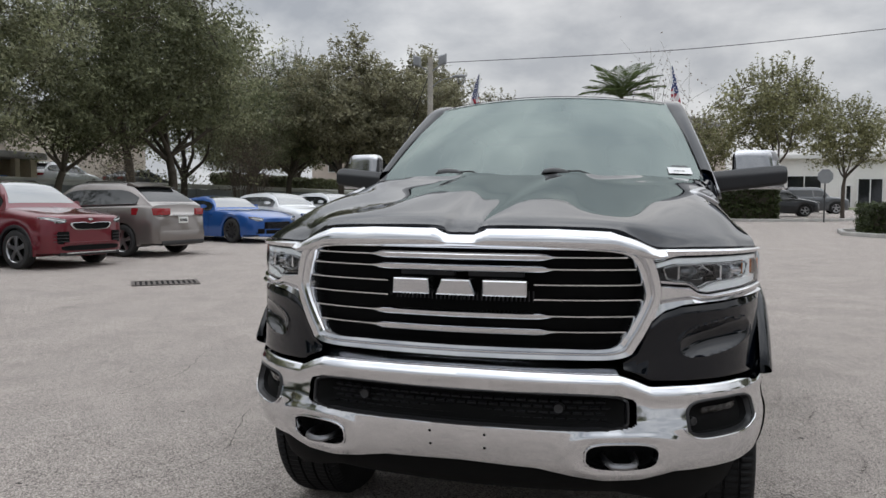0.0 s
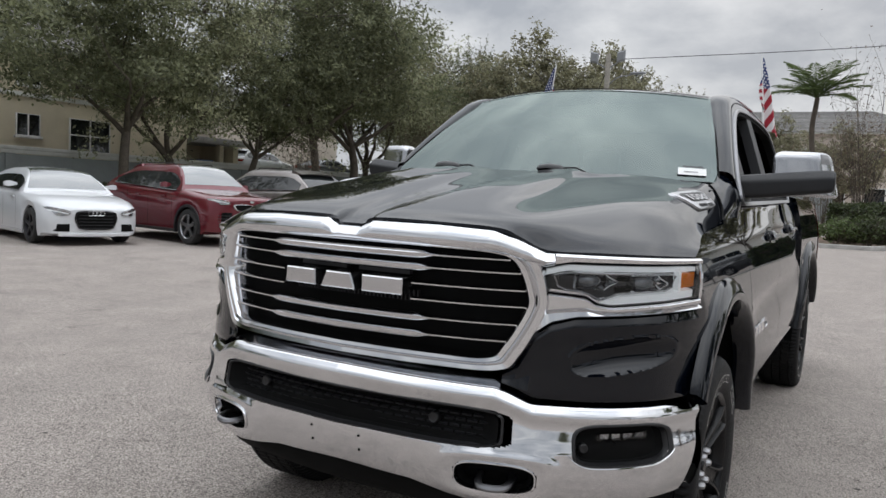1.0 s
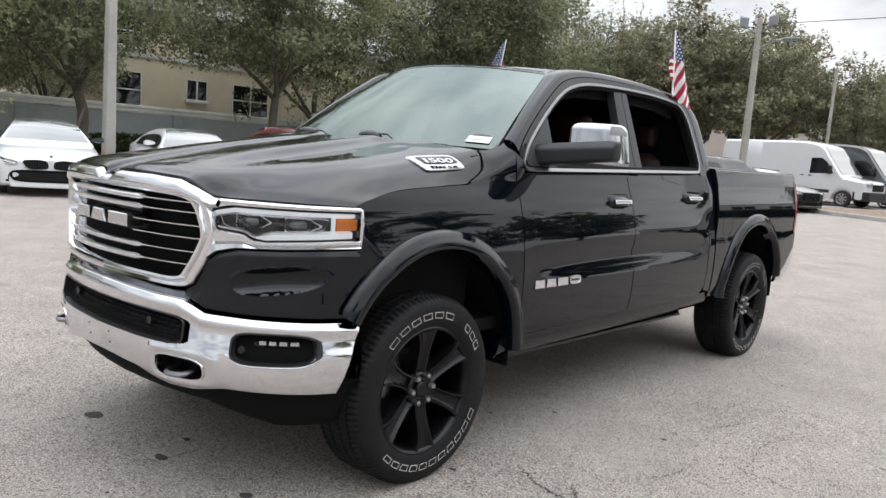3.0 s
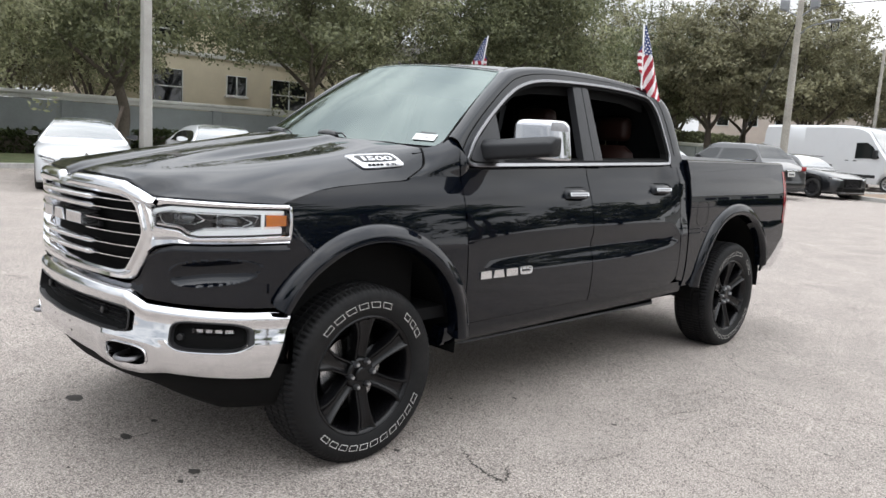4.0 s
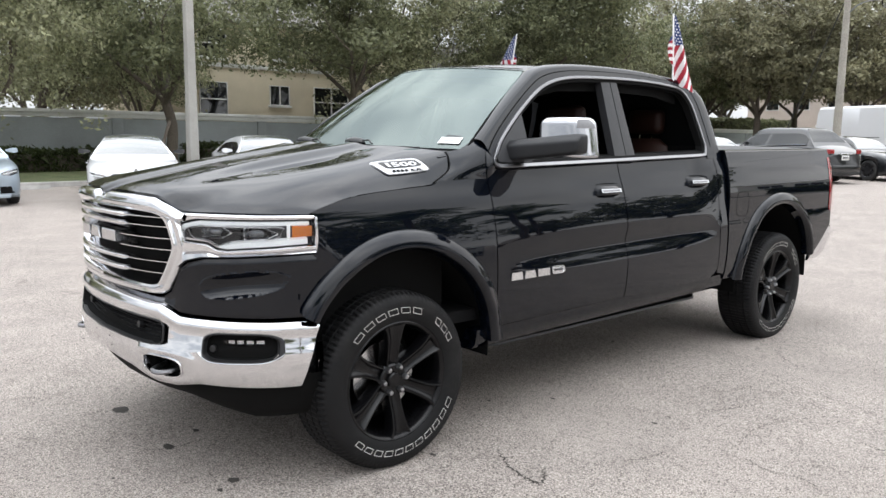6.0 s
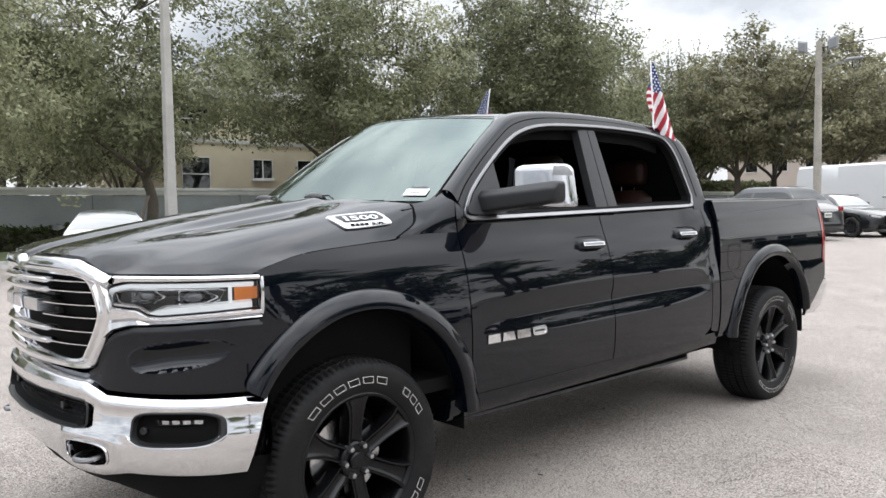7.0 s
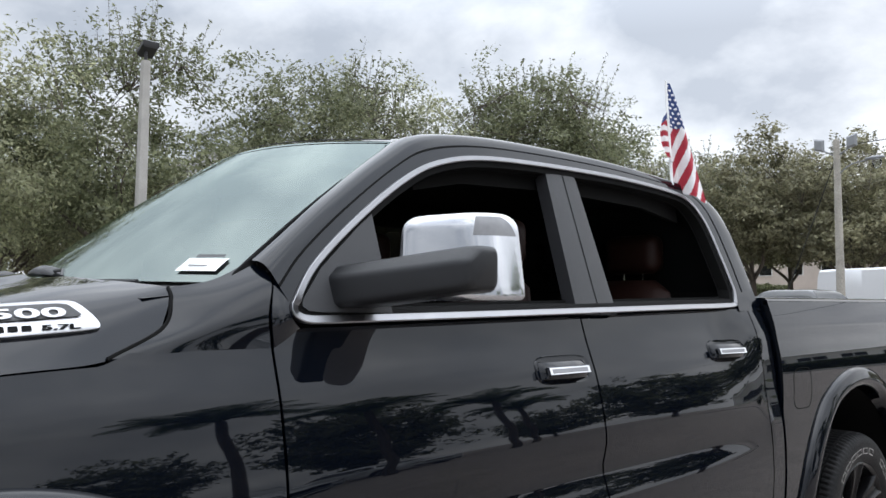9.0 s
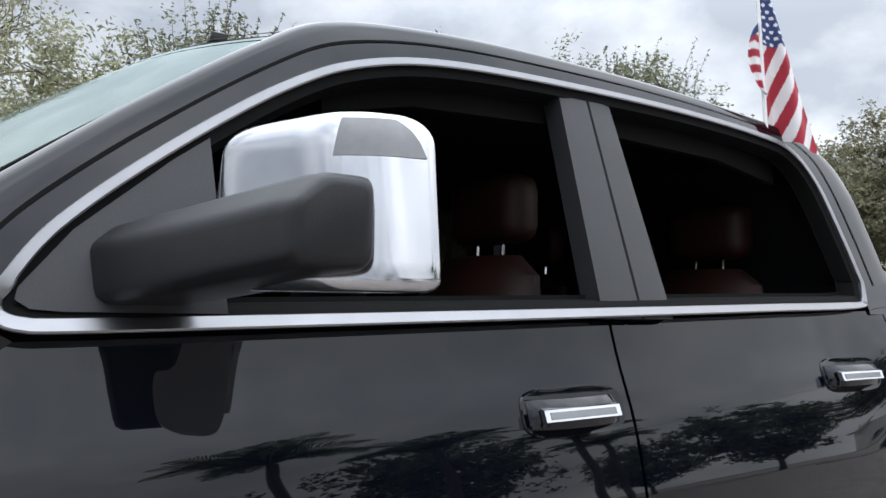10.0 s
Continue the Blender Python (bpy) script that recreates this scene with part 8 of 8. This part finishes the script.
    np_ = panel("number_plate", -0.155, 0.155, deck[1] - 0.26, deck[1] - 0.11, PLATE_WHITE, 0.02, True, n=3)
    bm = B()
    for k in range(6):
        box(bm, -0.12 + 0.042 * k, -0.09 + 0.042 * k, y1 + 0.0205, y1 + 0.0225, deck[1] - 0.215, deck[1] - 0.155)
    part("plate_bar", bm, PLASTIC_GREY, np_)
    panel("plate_trim", -0.30, 0.30, deck[1] - 0.10, deck[1] - 0.06, CHROME_DULL, 0.03, True)
    if spoiler:
        bm = B()
        loft(bm, [[Vector((x, roof_r + 0.02 + dy, roof - 0.02 + dz - 0.06 * (x / W) ** 2)) for dy, dz in ((-0.05, -0.02), (0.30, -0.07), (0.33, -0.05), (0.0, 0.035))] for x in np.linspace(-0.62 * W, 0.62 * W, 9)])
        part("spoiler", bm, paint, t)
        for s in (1, -1):
            bm = B()
            tube(bm, [Vector((s * (rows[i][2][0] - 0.02), gy[i], rows[i][2][1] + dz)) for i, dz in ((iF + 2, 0.0), (iF + 4, 0.035), ((iF + iR) // 2, 0.04), (iR - 3, 0.035), (iR - 1, 0.0))], 0.013, 6)
            part("roof_rail", bm, BLACK_GLOSS, t)
    t.matrix_basis = at
    return t


def parked(x, y, heading):
    """The pose of a car whose front axle's middle is at x, y; heading: degrees from +x, to the left."""
    return pose(x, y, G(y), 0, 0, heading + 90)


RED = car_paint("red_car_paint", (0.12, 0.006, 0.014), 0.3)
BRONZE = car_paint("bronze_car_paint", (0.20, 0.178, 0.165), 0.6)
BLUE_P = car_paint("blue_car_paint", (0.010, 0.075, 0.29), 0.3)
WHITE_P = car_paint("white_car_paint", (0.63, 0.64, 0.655), 0.0)
SILVER_P = car_paint("silver_blue_paint", (0.34, 0.40, 0.46), 0.5)
DARK_P = car_paint("dark_car_paint", (0.012, 0.013, 0.015), 0.2)
GREY_P = car_paint("grey_car_paint", (0.08, 0.085, 0.09), 0.4)
BLACK_RIM = mat("dark_alloy", (0.05, 0.05, 0.055), 0.35, 0.8, vary=0.1, scale=8)

SEDAN = dict(fo=0.86, wb=2.82, ro=1.02, W=0.92, R=0.335, hood=(0.66, 0.88, 0.97), belt_z=(0.99, 1.03), roof=1.43, cowl=0.48, roof_f=1.28, roof_r=2.35, tail_base=3.22, deck=(1.06, 1.05), clear=0.17)
SUV = dict(fo=0.86, wb=2.68, ro=0.92, W=0.93, R=0.36, hood=(0.82, 1.02, 1.12), belt_z=(1.10, 1.18), roof=1.66, cowl=0.40, roof_f=1.05, roof_r=2.75, tail_base=3.42, deck=(1.12, 0.98), clear=0.24, rear_hatch=True, lower_black=True, spoiler=True, lamps=(0.44, 0.84, 0.80, 0.92), grille_box=(0.40, 0.66, 0.80), tail_lamps=(0.5, 0.88, 0.92, 1.05))
car("white_saloon", "white saloon car with broad black grille parked nose out", "car", WHITE_P, parked(-12.8, 3.7, -18), **{**SEDAN, "front": "split", "grille_box": (0.50, 0.515, 0.685), "lamps": (0.53, 0.88, 0.575, 0.695), "rim_mat": BLACK_RIM})
car("white_saloon", "white saloon car with ringed grille badge parked nose out", "car", WHITE_P, parked(-12.25, 6.75, -15), **{**SEDAN, "front": "ring", "grille_box": (0.40, 0.30, 0.66), "lamps": (0.45, 0.86, 0.56, 0.71), "rim_mat": BLACK_RIM})
car("red_crossover", "dark red crossover car with a pinched black grille", "car", RED, parked(-10.7, 9.1, -9), **{**SUV, "front": "pinched", "fo": 0.90, "R": 0.365, "hood": (0.93, 1.06, 1.13), "belt_z": (1.10, 1.20), "roof": 1.64, "cowl": 0.30, "roof_f": 1.02, "roof_r": 2.35, "tail_base": 3.40, "deck": (1.16, 0.98), "grille_box": (0.47, 0.735, 0.865), "lamps": (0.52, 0.88, 0.85, 0.955)})
car("bronze_crossover", "bronze-grey crossover car seen from its tail", "car", BRONZE, parked(-13.4, 12.3, 174), **{**SUV, "R": 0.355, "roof": 1.65, "roof_r": 2.55, "tail_base": 3.46, "deck": (1.14, 1.00), "tail_lamps": (0.42, 0.92, 0.93, 1.08), "lower_black": False})
car("blue_sports_car", "bright blue sports coupe parked nose out", "car", BLUE_P, parked(-10.9, 17.1, -20), **{**SEDAN, "fo": 0.95, "wb": 2.72, "ro": 1.1, "roof": 1.33, "belt_z": (0.93, 1.0), "hood": (0.68, 0.90, 0.95), "cowl": 0.75, "roof_f": 1.45, "roof_r": 2.1, "tail_base": 3.2, "R": 0.345, "rim_mat": BLACK_RIM, "spokes": 10, "grille_box": (0.48, 0.40, 0.60)})
car("white_coupe", "white saloon car behind the blue coupe", "car", WHITE_P, parked(-10.9, 20.6, -22), **SEDAN)
car("white_coupe", "white saloon car at the end of the row", "car", WHITE_P, parked(-10.6, 24.2, -24), **SEDAN)
car("silver_blue_saloon", "silver-blue saloon car parked nose out", "car", SILVER_P, parked(-14.6, 0.95, -4), **{**SEDAN, "rim_mat": BLACK_RIM})
car("black_crossover", "black crossover car with sloping tail seen from behind", "car", DARK_P, parked(-9.75, 23.85, 163), **{**SUV, "wb": 2.79, "ro": 1.05, "roof": 1.70, "rim_mat": BLACK_RIM, "lower_black": False, "spoiler": False})
car("black_saloon", "black saloon car parked beyond the crossover", "car", DARK_P, parked(-6.0, 26.0, -19), **{**SEDAN, "rim_mat": BLACK_RIM, "spokes": 10})
car("dark_crossover", "dark crossover parked by the road", "car", DARK_P, parked(9.3, 49.3, 0), **SUV)
car("grey_off_roader", "dark grey off-road car parked by the road", "car", GREY_P, parked(12.6, 57.0, 0), **{**SUV, "roof": 1.85, "R": 0.40, "hood": (0.95, 1.14, 1.2), "belt_z": (1.2, 1.25), "roof_r": 3.1})
car("white_crossover", "white crossover parked behind the boundary wall", "car", WHITE_P, pose(-31.0, 33.2, G(33) + 1.36, 0, 0, 178), **SUV)
car("dark_saloon", "dark saloon parked behind the boundary wall", "car", GREY_P, pose(-30.9, 39.8, G(40) + 1.36, 0, 0, 176), **SEDAN)
car("white_saloon", "white saloon car on the far side of the lot", "car", WHITE_P, parked(13.0, 7.5, 180), **SEDAN)
car("white_crossover", "white crossover on the far side of the lot", "car", WHITE_P, parked(13.5, 11.0, 180), **SUV)
car("grey_saloon", "grey saloon car on the far side of the lot", "car", GREY_P, parked(13.0, 1.5, 180), **SEDAN)


def van(label, paint, at):
    """A tall panel van."""
    t = thing("panel_van", label, "van", group="panel vans")
    L, W, H, wb = 6.9, 1.0, 2.72, 4.3
    y0 = -1.0
    prof = spline([(y0, 0.95), (y0 + 0.12, 1.12), (-0.15, 1.25), (0.12, 1.33), (0.75, 2.1), (1.15, 2.55), (1.9, H), (3.5, H), (5.6, H - 0.02), (5.85, H - 0.10), (5.9, H - 0.25)], 120)
    wid = spline([(y0, 0.72), (y0 + 0.1, 0.86), (y0 + 0.4, 0.97), (0.3, 1.0), (3, 1.0), (5.7, 1.0), (5.9, 0.95)], 120)
    def zt(y):
        return float(np.interp(y, prof[:, 0], prof[:, 1]))
    def hw(y):
        return float(np.interp(y, wid[:, 0], wid[:, 1]))
    def arch(y):
        for c in (0.0, wb):
            d = 0.42 ** 2 - (y - c) ** 2
            if d > 0:
                return max(0.30, 0.35 + math.sqrt(d))
        return 0.30
    rings = []
    def half(y):
        z, w, b = zt(y), hw(y), arch(y)
        lean = max(0, z - 1.35) * 0.085
        return [(0, z + 0.02), (0.55 * (w - lean), z + 0.015), (0.90 * (w - lean), z - 0.01), (w - lean, z - 0.10), (w - max(0, z * 0.6 - 1.0) * 0.05, b + 0.62 * (z - b)), (w, b + 0.35 * (z - b)), (w, b + 0.10), (0.97 * w, b), (0.6 * w, 0.30)]
    ys = np.concatenate([np.linspace(y0, 0.6, 45), np.linspace(0.65, 5.9, 90)])
    for y in ys:
        h = half(y)
        rings.append([Vector((x, y, z)) for x, z in h] + [Vector((-x, y, z)) for x, z in h[::-1] if x > 0])
    bm = B()
    loft(bm, rings)
    part("body", bm, paint, t, angle=38)
    bm = B()
    sheet(bm, [[Vector((u * (hw(y) - max(0, zt(y) - 1.35) * 0.085) * 0.86, y - 0.012, zt(y) + 0.016)) for u in np.linspace(-1, 1, 9)] for y in np.linspace(0.16, 1.12, 12)])
    part("windscreen", bm, SCREEN_GLASS, t)
    for s in (1, -1):
        bm = B()
        q = [(0.45, 1.38), (1.50, 1.34), (1.50, 2.0), (1.05, 2.02), (0.80, 1.86)]
        poly_prism(bm, [Vector((s * (hw(y) - max(0, z - 1.2) * 0.065 + 0.004), y, z)) for y, z in q], (s * 0.01, 0, 0))
        part("side_window", bm, CAR_GLASS, t)
        bm = B()
        box(bm, s * 1.03 - 0.09, s * 1.03 + 0.09, 0.55, 0.72, 1.35, 1.72, 0.04)
        part("wing_mirror", bm, PLASTIC, t)
        bm = B()
        box(bm, s * 0.995 - 0.02, s * 0.995 + 0.02, 0.55, 3.75, 0.55, 0.68, 0.01)
        part("rub_strip", bm, PLASTIC, t)
        bm = B()
        box(bm, s * 0.985 - 0.012, s * 0.985 + 0.022, 2.9, 5.2, 1.335, 1.365, 0.006)
        part("door_rail", bm, PLASTIC_GREY, t)
        for yh in (1.40, 1.75):
            part("door_handle", box(B(), s * 0.99 - 0.02, s * 0.99 + 0.025, yh, yh + 0.16, 1.22, 1.26, 0.008), PLASTIC, t)
        for y in (0.0, wb):
            road_wheel(t, s, 0.985, y, 0.345, ALLOY, 8)
        a, b = sorted((s * 0.52, s * 0.86))
        bm = B()
        loft(bm, [[Vector((x, float(np.interp(abs(x), [hw(y) for y in np.linspace(y0, 0, 30)], np.linspace(y0, 0, 30))) - d, z)) for z, d in ((0.90, -0.02), (0.90, 0.012), (1.10, 0.012), (1.10, -0.02))] for x in np.linspace(a, b, 8)])
        part("headlamp", bm, CLEAR, t)
    bm = B()
    box(bm, -0.5, 0.5, y0 - 0.02, y0 + 0.05, 0.74, 1.02, 0.02)
    gr = part("grille", bm, BLACK, t, "black radiator grille")
    for k in range(3):
        part("grille_bar", box(B(), -0.48, 0.48, y0 - 0.035, y0 - 0.021, 0.78 + 0.08 * k, 0.80 + 0.08 * k, 0.004), PLASTIC_GREY, gr)
    bm = B()
    loft(bm, [[Vector((x, float(np.interp(abs(x), [hw(y) for y in np.linspace(y0, 0, 30)], np.linspace(y0, 0, 30))) - d, z)) for z, d in ((0.30, 0.0), (0.32, 0.05), (0.66, 0.05), (0.70, 0.0))] for x in np.linspace(-0.985, 0.985, 24)])
    part("bumper", bm, PLASTIC, t, "black plastic bumper")
    t.matrix_basis = at
    return t


van("tall white panel van with black bumper", WHITE_P, parked(-6.0, 34.1, -11))
van("dark grey panel van beside the white one", GREY_P, parked(-4.9, 36.6, -11))


# ---- poles, lamps, wires, signs ----
def lamp_pole(x, y):
    t = thing("lamp_pole", "square pale concrete lamp pole with rust-stained foot", "lamp pole", at=pose(x, y, G(y)))
    bm = B()
    loft(bm, [[(sx * w, sy * w, z) for sx, sy in ((-1, -0.8), (-0.8, -1), (0.8, -1), (1, -0.8), (1, 0.8), (0.8, 1), (-0.8, 1), (-1, 0.8))] for w, z in ((0.135, 0.55), (0.118, 3.0), (0.095, 7.3))])
    part("shaft", bm, POLE, t)
    bm = B()
    loft(bm, [[(sx * w, sy * w, z) for sx, sy in ((-1, -0.8), (-0.8, -1), (0.8, -1), (1, -0.8), (1, 0.8), (0.8, 1), (-0.8, 1), (-1, 0.8))] for w, z in ((0.142, -0.1), (0.138, 0.72))])
    part("foot", bm, RUST, t, "rust-stained painted foot")
    bm = B()
    tube(bm, [(0, 0, 7.28), (0, 0, 7.55)], 0.045, 8)
    part("bracket", bm, PLASTIC, t)
    bm = B()
    loft(bm, [[(sx * a, sy * b + 0.05, z + 0.08 * sx) for sx, sy in ((-1, -1), (1, -1), (1, 1), (-1, 1))] for a, b, z in ((0.18, 0.16, 7.52), (0.20, 0.20, 7.58), (0.20, 0.20, 7.68), (0.14, 0.14, 7.72))])
    part("lamp_head", bm, PLASTIC, t, "dark square lamp head")
    return t


lamp_pole(-16.35, 6.5)
stake = thing("tree_stake", "slanting dark timber stake propping a tree", "stake", at=pose(-17.6, 6.1, 0))
bm = B()
tube(bm, [(0, -0.35, -0.05), (0, 0.0, 0.9), (0, 0.30, 1.85)], [0.05, 0.048, 0.045], 8)
part("shaft", bm, BARK, stake)

u = thing("utility_pole", "weathered grey utility pole with two floodlights and a guy wire", "utility pole", at=pose(-9.5, 30.45, G(30.3) - 0.45))
bm = B()
tube(bm, [(0, 0, 0.25), (0, 0, 4), (0, 0, 8.0)], [0.17, 0.145, 0.115], 12)
part("shaft", bm, POLE_WOOD, u)
for s in (-1, 1):
    fl = part("floodlight", B(), LAMP_GREY, u, "grey square floodlight")
    bm = B()
    tube(bm, [Vector(p) for p in spline([(0, 0, 7.35), (s * 0.30, -0.05, 7.52), (s * 0.52, -0.1, 7.65)], 8)], 0.03, 6)
    part("arm", bm, LAMP_GREY, fl)
    bm = B()
    loft(bm, [[Vector((s * 0.60 + sx * a, -0.12 + d, 7.85 + sz * b + 0.25 * sx * s * a)) for sx, sz in ((-1, -1), (1, -1), (1, 1), (-1, 1))] for a, b, d in ((0.13, 0.17, -0.08), (0.19, 0.24, 0.0), (0.17, 0.22, 0.08))])
    part("head", bm, LAMP_GREY, fl)
bm = B()
tube(bm, [Vector(p) for p in spline([(0, 0, 6.6), (0.5, -0.1, 6.95), (1.2, -0.2, 7.05)], 8)], 0.025, 6)
st = part("street_light", bm, LAMP_GREY, u, "street light on a curved arm")
bm = B()
loft(bm, [[Vector((1.45 + x, -0.25 + w * math.cos(a), 7.08 + h * math.sin(a))) for a in np.linspace(0, 2 * math.pi, 13)[:-1]] for x, w, h in ((-0.35, 0.04, 0.04), (-0.15, 0.12, 0.07), (0.15, 0.13, 0.07), (0.32, 0.04, 0.03))])
part("head", bm, LAMP_GREY, st)
bm = B()
loft(bm, [[Vector((1.5 + w * math.cos(a), -0.25 + w * math.sin(a), z)) for a in np.linspace(0, 2 * math.pi, 13)[:-1]] for w, z in ((0.14, 7.03), (0.17, 6.9), (0.12, 6.72), (0.04, 6.68))])
part("bowl", bm, CLEAR, st)
bm = B()
tube(bm, [(0, 0, 7.4), (-1.6, 0.3, 3.6), (-3.2, 0.6, 0.0)], 0.018, 5)
part("guy_wire", bm, PLASTIC_GREY, u)

w = thing("power_line", "thin dark overhead wire sagging between poles", "wire")
bm = B()
pts = [(-9.5, 30.45, 7.3 + G(30)), (2, 31.5, 7.6 + G(31)), (14, 33, 8.6 + G(33)), (34, 35, 10.5)]
tube(bm, [Vector(p) for p in spline(pts, 40)], 0.016, 5)
part("wire", bm, PLASTIC_GREY, w)
u2 = thing("utility_pole", "slim grey pole behind the vans", "utility pole", at=pose(-8.2, 37.2, G(37)))
bm = B()
tube(bm, [(0, 0, -0.2), (0, 0, 3), (0, 0, 6.3)], [0.09, 0.08, 0.07], 10)
part("shaft", bm, POLE_WOOD, u2)

sg = thing("road_sign", "back of an octagonal road sign on a thin post", "road sign", at=pose(8.6, 39.0, G(39)))
bm = B()
tube(bm, [(0, 0, -0.1), (0, 0, 2.5)], 0.035, 8)
part("post", bm, PLASTIC_GREY, sg)
bm = B()
poly_prism(bm, [(0.38 * math.cos(a), -0.05, 2.3 + 0.38 * math.sin(a)) for a in np.linspace(0, 2 * math.pi, 9)[:-1] + math.pi / 8], (0, 0.01, 0))
part("plate", bm, LAMP_GREY, sg)
ps = thing("parking_stop", "concrete wheel stop at the grass edge", "wheel stop", at=pose(-18.6, 2.6, 0, 0, 0, 90))
bm = B()
loft(bm, [[(x, y, z) for y, z in ((-0.09, 0), (0.09, 0), (0.06, 0.11), (-0.06, 0.11))] for x in (-0.9, 0.9)])
part("block", bm, KERB, ps)
